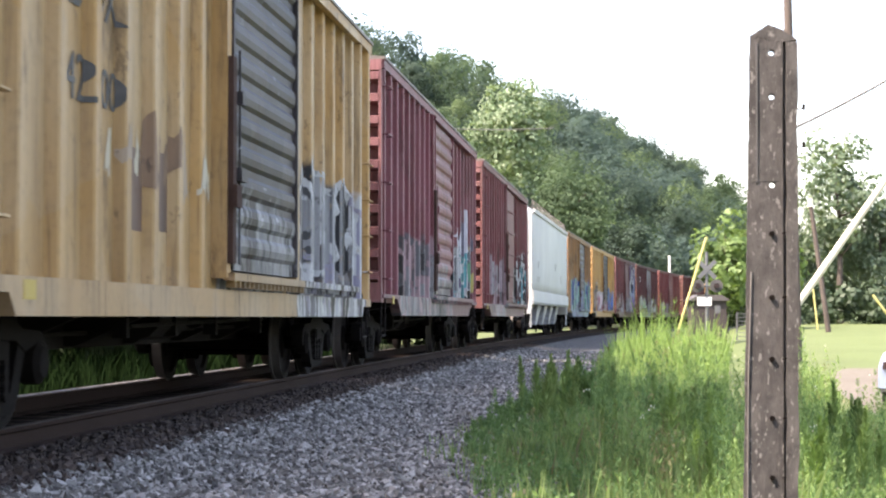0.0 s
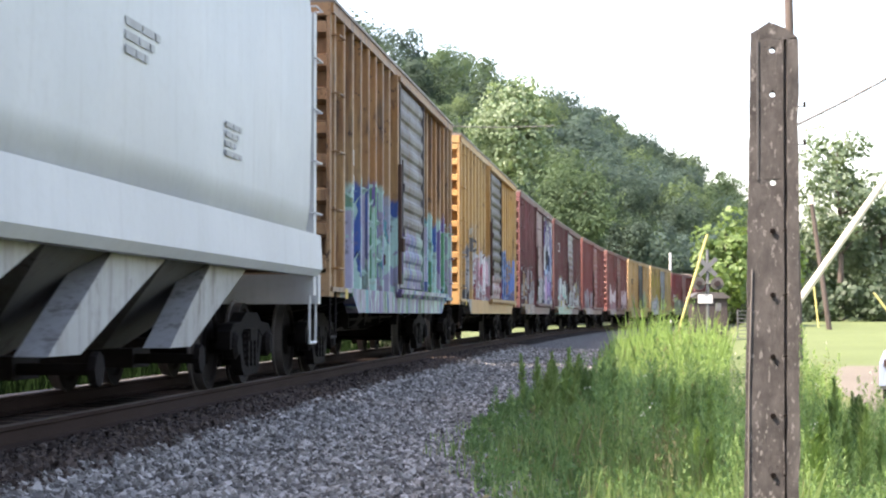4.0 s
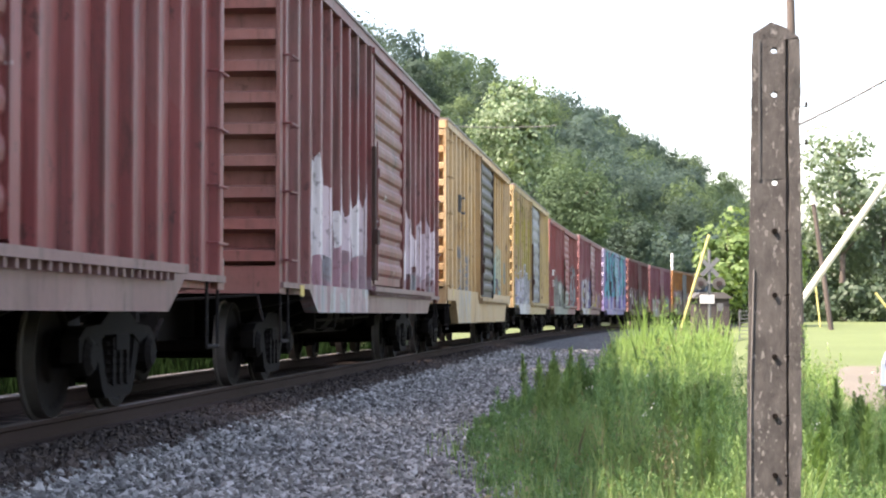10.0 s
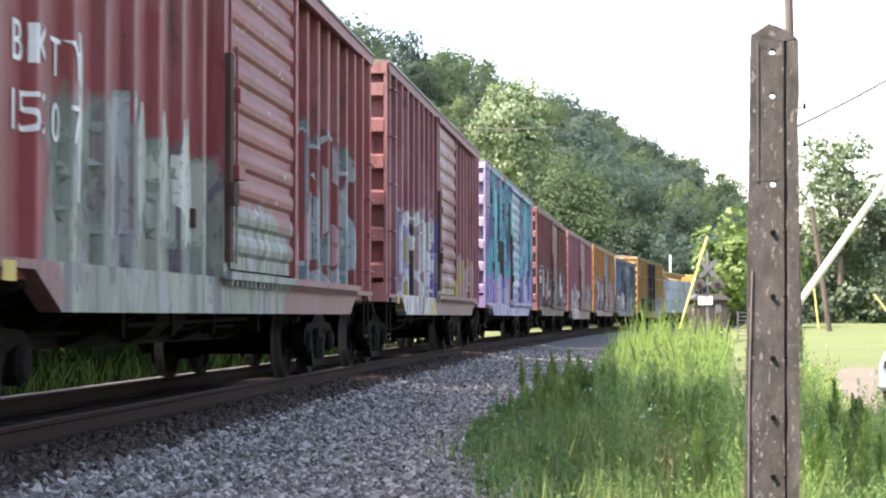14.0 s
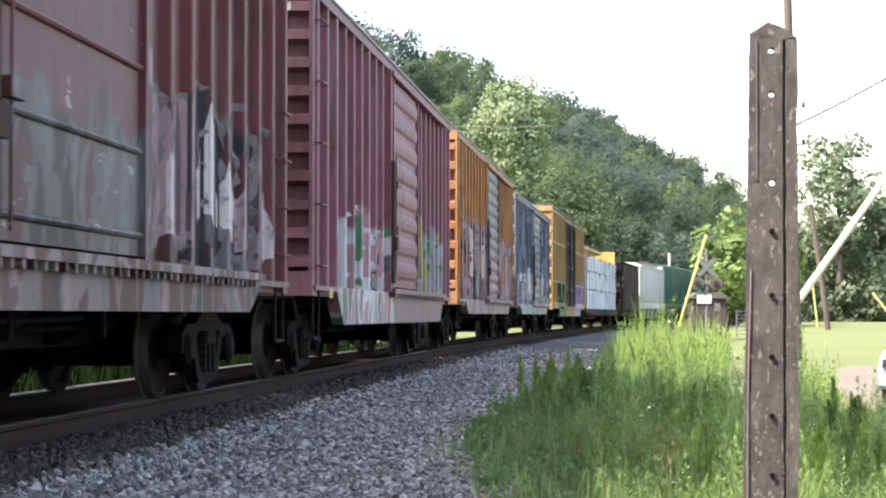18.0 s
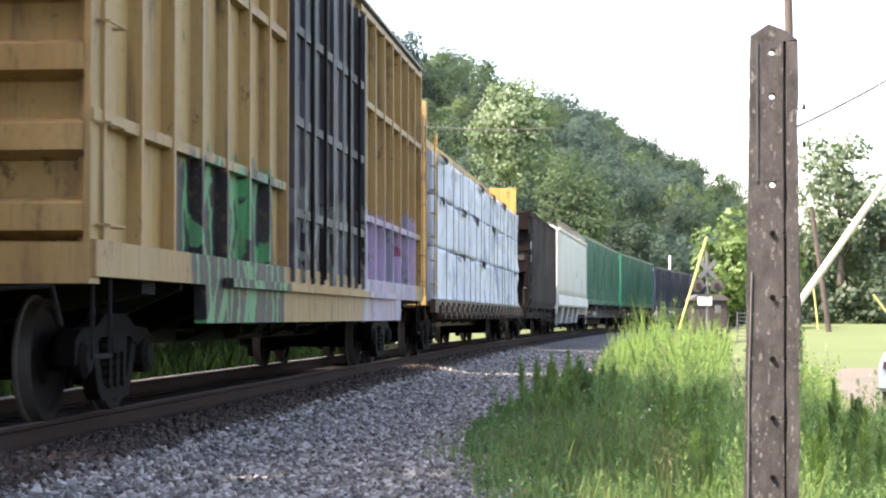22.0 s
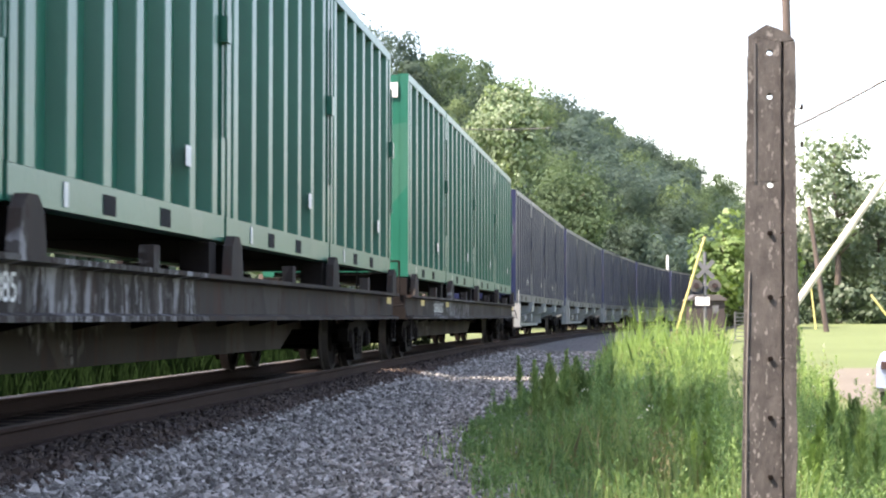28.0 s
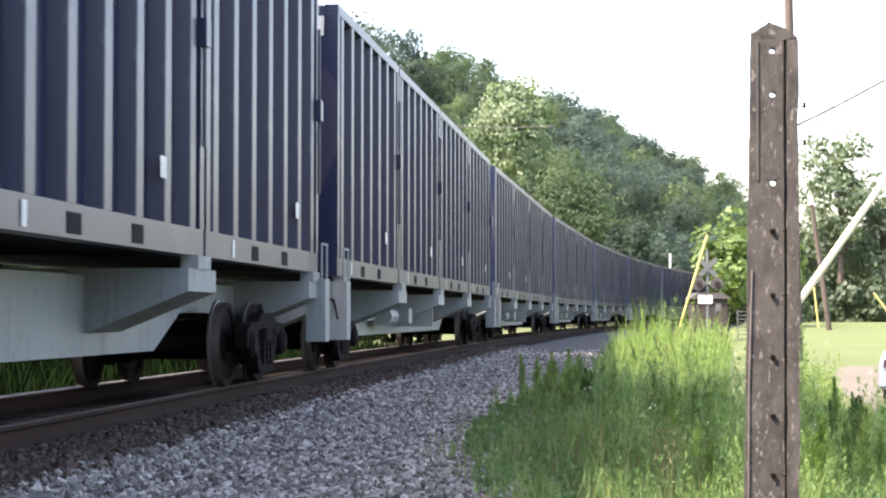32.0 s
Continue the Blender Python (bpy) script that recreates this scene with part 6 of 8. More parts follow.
LEAF_BRIGHT = leaf_material("bright_bush_leaves", ((0.08, 0.145, 0.04), (0.115, 0.19, 0.055), (0.155, 0.235, 0.075)), through=0.4)
LEAF_DARK = leaf_material("dark_wood_leaves", ((0.028, 0.052, 0.026), (0.045, 0.075, 0.038), (0.07, 0.105, 0.052)), through=0.3, warm=0.1)
BARK = surface("grey_brown_bark", (0.05, 0.04, 0.032), (0.09, 0.073, 0.058), 2, 16, 0.9, 0, 0.8, 0.03, (1, 1, 0.3))


def unit(n, rng):
    v = rng.normal(size=(n, 3))
    return v / np.linalg.norm(v, axis=1, keepdims=True)


def leaf_cards(centres, size, rng, out=None, scatter_out=0.75):
    """Small four-cornered leaf sprays round the given centres, facing outwards where a direction is given."""
    n = len(centres)
    if out is None:
        out = unit(n, rng)
    else:
        out = out + unit(n, rng) * scatter_out
        out /= np.linalg.norm(out, axis=1, keepdims=True) + 1e-9
    u = np.cross(out, unit(n, rng))
    u /= np.linalg.norm(u, axis=1, keepdims=True) + 1e-9
    v = np.cross(out, u)
    s = size * rng.uniform(0.55, 1.25, (n, 1))
    a, b = u * s, v * s * 0.7
    return np.stack([centres - a, centres + b * 0.9 - a * 0.1, centres + a, centres - b * 0.9 + a * 0.15], axis=1)


def crown(base, height, spread, clumps, per, rng, low, size, scatter_out=0.75):
    """One crown: clumps of leaf sprays set over an uneven egg, with gaps between."""
    d = unit(clumps, rng)
    d[:, 2] = d[:, 2] * 0.9 + 0.12
    mid = np.array([0, 0, height * (low + 1) / 2])
    reach = np.array([spread, spread, height * (1 - low) / 2 * 0.82])
    c = mid + d * reach * rng.uniform(0.45, 1.0, (clumps, 1))
    r = spread * rng.uniform(0.26, 0.48, clumps)
    way = unit(clumps * per, rng).reshape(clumps, per, 3)
    pts = c[:, None, :] + way * (r[:, None, None] * rng.uniform(0.6, 1.05, (clumps, per, 1))) * np.array([1, 1, 0.8])
    out = way * 0.7 + d[:, None, :] * 0.5
    return leaf_cards(pts.reshape(-1, 3) + np.array(base), size, rng, out.reshape(-1, 3), scatter_out)


def tree(x, y, height, spread, leaf, label, clumps=26, per=60, size=0.3, base=GROUND_Z, low=0.2, seed=1, name="tree"):
    rng = np.random.default_rng(seed)
    t = bare(name)
    t.location = (x, y, base)
    tagged(t, label, name.replace("_", " "), "trees along the line")
    bm = bmesh.new()
    top = height * 0.8
    pts = [(0, 0, -0.15)]
    for k in range(1, 6):
        pts.append((rng.normal() * 0.05 * height * 0.2 * k / 5, rng.normal() * 0.05 * height * 0.2 * k / 5, top * k / 5))
    r0 = max(0.08, height * 0.018)
    for k, (a, b) in enumerate(zip(pts, pts[1:])):
        rod(bm, a, b, r0 * (1 - k / 5.6), 8, r0 * (1 - (k + 1) / 5.6))
    for k in range(9):
        z = top * rng.uniform(0.25, 0.95)
        f = z / top * 5
        i = min(4, int(f))
        p = Vector(pts[i]).lerp(Vector(pts[i + 1]), f - i)
        ang = rng.uniform(0, 2 * math.pi)
        q = p + Vector((math.cos(ang), math.sin(ang), rng.uniform(0.4, 0.9))) * spread * rng.uniform(0.4, 0.75)
        rod(bm, p, q, r0 * 0.4 * (1 - z / top * 0.6), 6, r0 * 0.1)
    part("trunk", bm, BARK, t, "tapered trunk with spreading limbs")
    cards = crown((0, 0, 0), height, spread, clumps, per, rng, low, size)
    top_part = new("crown", poly_mesh("crown", cards, leaf))
    top_part.parent = t
    tagged(top_part, "loose leafy crown with gaps")
    return t


FOOT = np.array([(-130, 60), (-70, 130), (-28, 190), (10, 270), (55, 380), (120, 560), (185, 800), (330, 1200)], float)
RIDGE = np.array([(-330, 120, 90), (-170, 230, 80), (-52, 300, 74), (-13, 380, 62), (19, 520, 71), (44, 610, 75), (103, 800, 57.5), (190, 1120, 53)], float)


def slope_at(u, w):
    """The hillside: u along the valley 0 to 7, w from the foot 0 to the crest 1."""
    k = np.arange(8)
    f = np.stack([np.interp(u, k, FOOT[:, 0]), np.interp(u, k, FOOT[:, 1])], -1)
    r = np.stack([np.interp(u, k, RIDGE[:, 0]), np.interp(u, k, RIDGE[:, 1])], -1)
    h = np.interp(u, k, RIDGE[:, 2]) - 17.0
    p = f + (r - f) * w[..., None]
    z = GROUND_Z + h * np.clip(w, 0, 1) ** 0.92
    return np.concatenate([p, z[..., None]], -1)


def build_hill():
    us, ws = np.linspace(0, 7, 60), np.linspace(0, 1, 14)
    bm = bmesh.new()
    rows = []
    for u in us:
        g = slope_at(np.full(14, u), ws)
        for j in range(14):
            g[j, 2] += 2.5 * noise.noise(Vector(g[j]) * 0.02) * (0.1 if j == 0 else 1)
        back = g[-1] + np.array([-160, 120, -45])
        rows.append([bm.verts.new(p) for p in (*g, back)])
    for a, b in zip(rows, rows[1:]):
        for j in range(14):
            bm.faces.new((a[j], a[j + 1], b[j + 1], b[j]))
    forest_floor = surface("forest_floor", (0.03, 0.04, 0.015), (0.05, 0.055, 0.025), 0.1, 2, 0.95)
    tagged(part("hillside", bm, forest_floor, None, "steep wooded hillside across the valley"), kind="structure")
    rng = np.random.default_rng(11)
    parts, kinds, stood = [], [], []
    for _ in range(9000):
        u, w = rng.uniform(1.2, 7.0), rng.uniform(0, 1.0) ** 0.85
        p = slope_at(np.array([u]), np.array([w]))[0]
        ang = p[0] / max(p[1], 1.0)
        if p[1] < 120 or not -0.12 < ang < 0.24:
            continue
        h = rng.uniform(12, 24) * (0.75 + 0.2 * rng.uniform() if w > 0.9 else 1.0)
        sp = h * rng.uniform(0.3, 0.44)
        if any((p[0] - q[0]) ** 2 + (p[1] - q[1]) ** 2 < (0.95 * (sp + q[2])) ** 2 * 0.55 for q in stood):
            continue
        stood.append((p[0], p[1], sp))
        dist = math.hypot(p[0], p[1])
        per = 150 if dist < 450 else 100 if dist < 700 else 60
        size = 0.15 + dist * 0.00034
        cards = crown((p[0], p[1], p[2] - 1.0), h, sp, 15, per, rng, 0.2, size, 0.22)
        inner = crown((p[0], p[1], p[2] - 1.2), h * 0.96, sp * 0.93, 16, 34, rng, 0.2, size * 2.0, 0.15)
        # far trees take more of the bluer haze tones
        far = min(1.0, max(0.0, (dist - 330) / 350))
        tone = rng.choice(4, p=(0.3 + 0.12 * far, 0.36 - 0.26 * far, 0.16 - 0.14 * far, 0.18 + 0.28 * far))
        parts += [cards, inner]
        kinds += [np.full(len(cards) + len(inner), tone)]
    woods = new("hillside_woods", poly_mesh("hillside_woods", np.concatenate(parts), HAZY_HILL_LEAVES, np.concatenate(kinds)))
    tagged(woods, "dense green broadleaf woods covering the hillside", "woods", kind="stuff")


def build_trees():
    tree(8.7, 232, 32.8, 4.8, LEAF_SYCAMORE, "tall pale-leaved sycamore rising behind the train", 90, 100, 0.3, seed=3, low=0.42)
    tree(1.5, 240, 20.0, 4.5, HAZY_HILL_LEAVES[1], "leafy green tree behind the train", 50, 110, 0.3, seed=4)
    tree(17.5, 250, 23, 5.5, HAZY_HILL_LEAVES[1], "broad green tree below the hillside", 60, 120, 0.3, seed=5)
    tree(27, 270, 17.0, 4.5, HAZY_HILL_LEAVES[0], "deep green tree below the hillside", 50, 100, 0.3, seed=6)
    tree(32, 300, 16.0, 5.5, HAZY_HILL_LEAVES[0], "broad dark tree below the hillside", 40, 70, 0.5, seed=7)
    tree(39, 320, 17.0, 5.0, HAZY_HILL_LEAVES[3], "blue-green tree below the hillside", 40, 70, 0.5, seed=8)
    tree(46, 330, 16.0, 6.0, HAZY_HILL_LEAVES[3], "dark green tree at the foot of the hill", 40, 70, 0.5, seed=9)
    tree(53, 345, 17.0, 6.0, HAZY_HILL_LEAVES[1], "dark green tree at the foot of the hill", 40, 70, 0.5, seed=10)
    # bushes and trees beyond the field
    tree(20.0, 131, 9.4, 2.6, LEAF_BRIGHT, "bright green bushy tree beside the crossing", 40, 90, 0.22, seed=12, low=0.02)
    tree(24.0, 136, 8.6, 2.6, LEAF_BRIGHT, "bright green bushy tree at the field's edge", 36, 80, 0.22, seed=13, low=0.02)
    tree(22.2, 140, 7.0, 2.2, LEAF_DARK, "dark bush at the field's edge", 30, 70, 0.22, seed=14, low=0.0)
    tree(35.3, 165, 20.6, 3.6, LEAF_PALE, "tall airy poplar beyond the field", 60, 80, 0.26, seed=15, low=0.12)
    tree(39.5, 168, 14.5, 3.6, LEAF_PALE, "airy pale tree beyond the field", 50, 80, 0.26, seed=16, low=0.05)
    tree(32.5, 172, 12.5, 3.2, LEAF_DARK, "dark leafy tree beyond the field", 36, 70, 0.28, seed=17, low=0.05)
    tree(37.0, 178, 11.0, 3.8, LEAF_DARK, "dark leafy tree beyond the field", 36, 70, 0.28, seed=18, low=0.0)
    tree(42.5, 176, 11.0, 3.8, LEAF_DARK, "dark leafy tree beyond the field", 36, 70, 0.28, seed=19, low=0.0)
    tree(46.5, 182, 13.0, 4.2, LEAF_DARK, "dark leafy tree beyond the field", 36, 70, 0.3, seed=20, low=0.0)
    tree(28.5, 168, 10.0, 3.2, LEAF_DARK, "dark leafy tree beyond the field", 36, 70, 0.28, seed=21, low=0.0)
    # low growth closing the wood's edge along the line
    rng = np.random.default_rng(21)
    parts = []
    for s in np.arange(146, 330, 1.6):
        p = on_line(s, rng.uniform(6.5, 11.0))
        parts.append(crown((p.x, p.y, GROUND_Z), rng.uniform(6.5, 10.5), rng.uniform(2.2, 3.2), 12, 70, rng, -0.05, 0.3))
    for x in np.arange(23, 58, 1.7):
        parts.append(crown((x, 150 + 0.25 * x + rng.uniform(-3, 3), GROUND_Z), rng.uniform(4.0, 6.5), rng.uniform(1.8, 2.6), 11, 70, rng, -0.05, 0.28))
    edge = new("thicket", poly_mesh("thicket", np.concatenate(parts), LEAF_DARK))
    tagged(edge, "dense dark thicket along the far side of the field", "thicket", kind="stuff")
    # far bank woods: tall unseen ones added to shade the train's near end
    parts = []
    for y in (-5.0, -2.0, 1.0, 5.5, 7.2, 10.0, 12.2, 14.4, 16.2):
        parts.append(crown((-12.0 - rng.uniform(0, 3), y, GROUND_Z), rng.uniform(14.5, 16) if 5 < y < 8 else rng.uniform(29, 32) if y > 9 else rng.uniform(17, 19), rng.uniform(3.4, 4.4), 44, 60, rng, 0.25, 0.5))
    for k in range(30):
        y = 21 + k * 3.2
        parts.append(crown((line_x(y) - 8.8 - rng.uniform(0, 4), y, GROUND_Z), rng.uniform(4, 6), rng.uniform(2.2, 3.0), 20, 46, rng, 0.0, 0.4))
    for k in range(60):
        y = -10 + k * 2.2
        parts.append(crown((line_x(y) - 8.5 - rng.uniform(0, 3), y, GROUND_Z), rng.uniform(3, 5), rng.uniform(1.6, 2.4), 9, 50, rng, -0.1, 0.3))
    # unseen woods behind the camera's stand, added to cut the light from there
    for k in range(14):
        a = radians(-70 + k * 8)
        r = rng.uniform(26, 34)
        parts.append(crown((r * math.sin(a) * 0.9 + 12, -r * math.cos(a) - 2, GROUND_Z), rng.uniform(5.5, 8), rng.uniform(3.4, 4.6), 24, 50, rng, 0.0, 0.5))
    bank = new("bank_woods", poly_mesh("bank_woods", np.concatenate(parts), LEAF_DARK))
    tagged(bank, "leafy woods around the line, mostly unseen, added for their shade", "woods", kind="stuff")


# ---- grass ----
GRASS = leaf_material("green_grass_blades", ((0.125, 0.2, 0.058), (0.195, 0.285, 0.09), (0.3, 0.4, 0.165)), 0.55, 0.5, 0.5, 1.0, 0.15)
WEED = leaf_material("green_weed_leaves", ((0.125, 0.215, 0.06), (0.2, 0.315, 0.09), (0.32, 0.45, 0.165)), 0.6, 0.5, 0.9, 1.0, 0.15)
FIELD_BLADE = leaf_material("mown_field_blades", ((0.1, 0.15, 0.045), (0.13, 0.19, 0.06), (0.16, 0.22, 0.08)), 0.7, 0.3, 0.1, 0.6)
GRASS_DRY = leaf_material("dry_grass_blades", ((0.15, 0.14, 0.06), (0.21, 0.19, 0.09), (0.29, 0.26, 0.14)), 0.7, 0.3, 0.5)
# near-black greens: shade on the far bank put into the blades
BANK_SHADE = leaf_material("shade_dark_bank_grass", ((0.004, 0.01, 0.003), (0.007, 0.017, 0.0045), (0.012, 0.026, 0.008)), 0.9, 0.1, 0.5, 1.0, 0.0, 0.03)
# lighter weed tone that stands for leaves in the sun
TALL = leaf_material("sunlit_yellow_green_weeds", ((0.17, 0.28, 0.065), (0.25, 0.385, 0.1), (0.36, 0.5, 0.17)), 0.6, 0.5, 0.5, 1.0, 0.15)
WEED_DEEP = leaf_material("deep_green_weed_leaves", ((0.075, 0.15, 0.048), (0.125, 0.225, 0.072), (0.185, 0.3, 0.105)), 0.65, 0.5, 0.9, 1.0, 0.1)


def blades(xy, z, height, width, rng, bend=0.35):
    n = len(xy)
    ang = rng.uniform(0, 2 * math.pi, n)
    side = np.stack([np.cos(ang), np.sin(ang), np.zeros(n)], 1)
    lean_dir = rng.uniform(0, 2 * math.pi, n)
    lean = np.stack([np.cos(lean_dir), np.sin(lean_dir), np.zeros(n)], 1) * (rng.uniform(0.05, bend, n) * height)[:, None]
    root = np.stack([xy[:, 0], xy[:, 1], z], 1)
    w = (width * rng.uniform(0.6, 1.3, n))[:, None] * side
    up = np.stack([np.zeros(n), np.zeros(n), height], 1)
    m = root + up * 0.55 + lean * 0.35
    tip = root + up + lean
    return np.stack([root - w, root + w, m + w * 0.8, tip, m - w * 0.8], 1)


def ground_under(xy):
    """Height of bed or ground beneath points on the camera's side of the line."""
    off = xy[:, 0] - np.interp(xy[:, 1], LINE_Y, LINE_X)
    return np.maximum(np.interp(off, [b[0] for b in BED], [b[1] for b in BED]), GROUND_Z), off


def scatter(n, y0, y1, rng, far_bias=1.0):
    """Points spread over the view's wedge between two distances."""
    y = y0 + (y1 - y0) * rng.uniform(0, 1, n) ** far_bias
    x = y * rng.uniform(-0.03, 0.262, n)
    return np.stack([x, y], 1)


def patchy(xy, scale, seed):
    return np.array([noise.noise(Vector((x * scale, y * scale, seed))) for x, y in xy])


def on_drive(xy):
    return (xy[:, 1] > 28) & (xy[:, 1] < 71) & (xy[:, 0] > np.interp(xy[:, 1], (28, 30, 44, 56, 68), (6.7, 7.0, 9.2, 11.9, 15.6)))


def mown_field(xy):
    """The mown field, but for the weeds left standing beside the driveway."""
    uncut = (xy[:, 0] > 0.18 * xy[:, 1]) & (xy[:, 0] < 0.213 * xy[:, 1]) & (xy[:, 1] < 37 + 2.0 * np.sin(xy[:, 0] * 2.3))
    return (xy[:, 1] > 27) & (xy[:, 0] > 0.153 * xy[:, 1]) & ~uncut


def build_grass():
    rng = np.random.default_rng(5)
    verge = 3.5
    for n, y0, y1, w, name, mat, hmin, hmax, label in (
            (13000, 11, 46, 0.0075, "verge_grass", GRASS, 0.35, 0.95, "long green verge grass in the train's shade"),
            (3500, 11, 40, 0.006, "dry_grass", GRASS_DRY, 0.3, 0.8, "dry straw-coloured stalks among the grass"),
            (26000, 42, 92, 0.012, "tall_weeds", TALL, 0.45, 1.0, "tall weeds with sunlight put into their yellow-green tone")):
        xy = scatter(n, y0, y1, rng)
        z, off = ground_under(xy)
        edge = verge + 0.9 * np.clip((xy[:, 1] - 22) / 12, 0, 1) + 0.35 * patchy(xy, 0.25, 3.0) + 0.3 * patchy(xy, 1.1, 8.0) + np.clip((17 - xy[:, 1]) * 0.14, 0, 1)
        keep = off > edge
        drive = on_drive(xy)
        mown = mown_field(xy)
        keep &= ~drive & ~mown
        xy, z, off = xy[keep], z[keep], off[keep]
        grow = np.clip((off - verge) / 1.6, 0.25, 1.0)
        tuft = 0.75 + 0.5 * patchy(xy, 0.45, 1.0)
        h = rng.uniform(hmin, hmax, len(xy)) * grow * tuft
        if name == "tall_weeds":
            hump = np.exp(-((xy[:, 0] - 6.3) / 1.7) ** 2 - ((xy[:, 1] - 51) / 9.0) ** 2)
            h = h * (1 + 1.75 * hump)
        h = np.where(xy[:, 0] > 0.195 * xy[:, 1], h * 0.6, h)
        ob = new(name, poly_mesh(name, blades(xy, z - 0.03, np.maximum(h, 0.08), w, rng), mat))
        tagged(ob, label, "grass", kind="stuff")
    # leafy weeds: clumps of upright stems, each with long leaves up its height
    sites = np.concatenate([scatter(620, 11.5, 34, rng), scatter(560, 30, 66, rng)])
    many = rng.integers(3, 13, len(sites))
    lush = np.repeat(rng.choice((0.45, 0.6, 0.8, 1.25), len(sites), p=(0.3, 0.3, 0.25, 0.15)) * rng.uniform(0.85, 1.15, len(sites)), many)
    tone_of = np.repeat(rng.uniform(size=len(sites)), many)
    xy = np.repeat(sites, many, 0) + rng.normal(size=(many.sum(), 2)) * np.repeat(rng.uniform(0.1, 0.34, len(sites)), many)[:, None] * (1 + np.repeat(sites[:, 1:2], many, 0) / 60)
    z, off = ground_under(xy)
    bare_near = np.clip((17 - xy[:, 1]) * 0.14, 0, 1) + 0.9 * np.clip((xy[:, 1] - 22) / 12, 0, 1)
    keep = (off > verge + 0.1 + bare_near + 0.35 * patchy(xy, 0.6, 4.0)) & ~mown_field(xy) & ~on_drive(xy)
    xy, z, off, lush, tone_of = xy[keep], z[keep], off[keep], lush[keep], tone_of[keep]
    hump = np.exp(-((xy[:, 0] - 6.0) / 1.8) ** 2 - ((xy[:, 1] - 50) / 10.0) ** 2)
    h = (0.95 * lush + 0.7 * hump) * rng.uniform(0.6, 1.2, len(xy)) * np.clip((off - verge - bare_near[keep]) / 1.7, 0.25, 1.0)
    h = np.where(xy[:, 0] > 0.195 * xy[:, 1], h * 0.7, h)
    big = 0.85 + np.clip((xy[:, 1] - 18) / 34, 0, 1.0)
    per = 56
    f = rng.uniform(0.05, 1.0, (len(xy), per)) ** 0.8
    ang = rng.uniform(0, 2 * math.pi, (len(xy), per))
    reach = 0.06 * (1.12 - f) ** 0.6 * rng.uniform(0.4, 1.0, f.shape) * (0.6 + 0.7 * h[:, None])
    way = np.stack([np.cos(ang), np.sin(ang), rng.uniform(0.1, 2.2, f.shape)], -1)
    c = np.stack([xy[:, 0, None] + np.cos(ang) * reach, xy[:, 1, None] + np.sin(ang) * reach, z[:, None] + h[:, None] * f], -1).reshape(-1, 3)
    way = way.reshape(-1, 3)
    w = np.cross(way, unit(len(way), rng))
    w /= np.linalg.norm(w, axis=1, keepdims=True)
    grown = np.repeat(big, per)[:, None]
    long = way * (0.017 * grown * rng.uniform(0.5, 1.4, (len(c), 1)))
    w *= 0.0058 * grown * rng.uniform(0.6, 1.4, (len(c), 1))
    # sun and shade put into tone: far and drive-side lit, near left deep
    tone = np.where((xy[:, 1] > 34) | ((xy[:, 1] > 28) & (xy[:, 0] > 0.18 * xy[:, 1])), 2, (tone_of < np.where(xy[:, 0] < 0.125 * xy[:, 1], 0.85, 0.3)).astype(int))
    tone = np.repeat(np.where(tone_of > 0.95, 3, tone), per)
    cards = np.stack([c - long, c + w, c + long, c - w], 1)
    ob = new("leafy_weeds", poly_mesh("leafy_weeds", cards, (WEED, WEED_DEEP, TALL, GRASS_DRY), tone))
    tagged(ob, "upright leafy green weeds standing in clumps in the verge", "weeds", kind="stuff")
    # low tangled cover between the stems
    xy = scatter(60000, 11, 44, rng)
    z, off = ground_under(xy)
    keep = (off > verge + 0.25 + np.clip((17 - xy[:, 1]) * 0.14, 0, 1) + 0.9 * np.clip((xy[:, 1] - 22) / 12, 0, 1) + 0.6 * patchy(xy, 0.9, 14.0) + 0.35 * patchy(xy, 3.1, 2.0)) & (patchy(xy, 1.5, 6.0) > -0.2) & ~mown_field(xy) & ~(on_drive(xy))
    xy, z, off = xy[keep], z[keep], off[keep]
    c = np.stack([xy[:, 0], xy[:, 1], z + rng.uniform(0.0, 0.24, len(xy)) * np.clip((off - verge) / 1.2, 0.3, 1.0)], 1)
    field = patchy(xy, 0.5, 17.0) + rng.normal(size=len(xy)) * 0.2
    rim = off - verge - np.clip((17 - xy[:, 1]) * 0.14, 0, 1) - 0.9 * np.clip((xy[:, 1] - 22) / 12, 0, 1)
    field += 0.35 * np.clip(1.1 - rim, 0, 1)
    kind = np.where(field > 0.24, 1, np.where(field < 0.1, 2, 0))
    ob = new("low_weeds", poly_mesh("low_weeds", leaf_cards(c, 0.024, rng), (WEED, GRASS_DRY, WEED_DEEP), kind))
    tagged(ob, "low tangled weeds with dry tan patches", "weeds", kind="stuff")
    # short grass round the camera's stand
    n = 9000
    xy = np.stack([rng.uniform(1.0, 11.0, n), rng.uniform(-8, 12.3, n)], 1)
    z, off = ground_under(xy)
    keep = off > verge + 0.3
    xy, z = xy[keep], z[keep]
    ob = new("foot_grass", poly_mesh("foot_grass", blades(xy, z - 0.02, rng.uniform(0.06, 0.22, len(xy)), 0.007, rng), GRASS))
    tagged(ob, "short green grass beside the ballast", "grass", kind="stuff")
    # mown field
    xy = scatter(30000, 28, 150, rng, 0.8)
    keep = (xy[:, 0] > 0.15 * xy[:, 1] + 0.3) & ~(on_drive(xy)) & (xy[:, 1] < 66)
    xy = xy[keep]
    ob = new("field_grass", poly_mesh("field_grass", blades(xy, np.full(len(xy), GROUND_Z), rng.uniform(0.03, 0.08, len(xy)), 0.015, rng, 0.8), FIELD_BLADE))
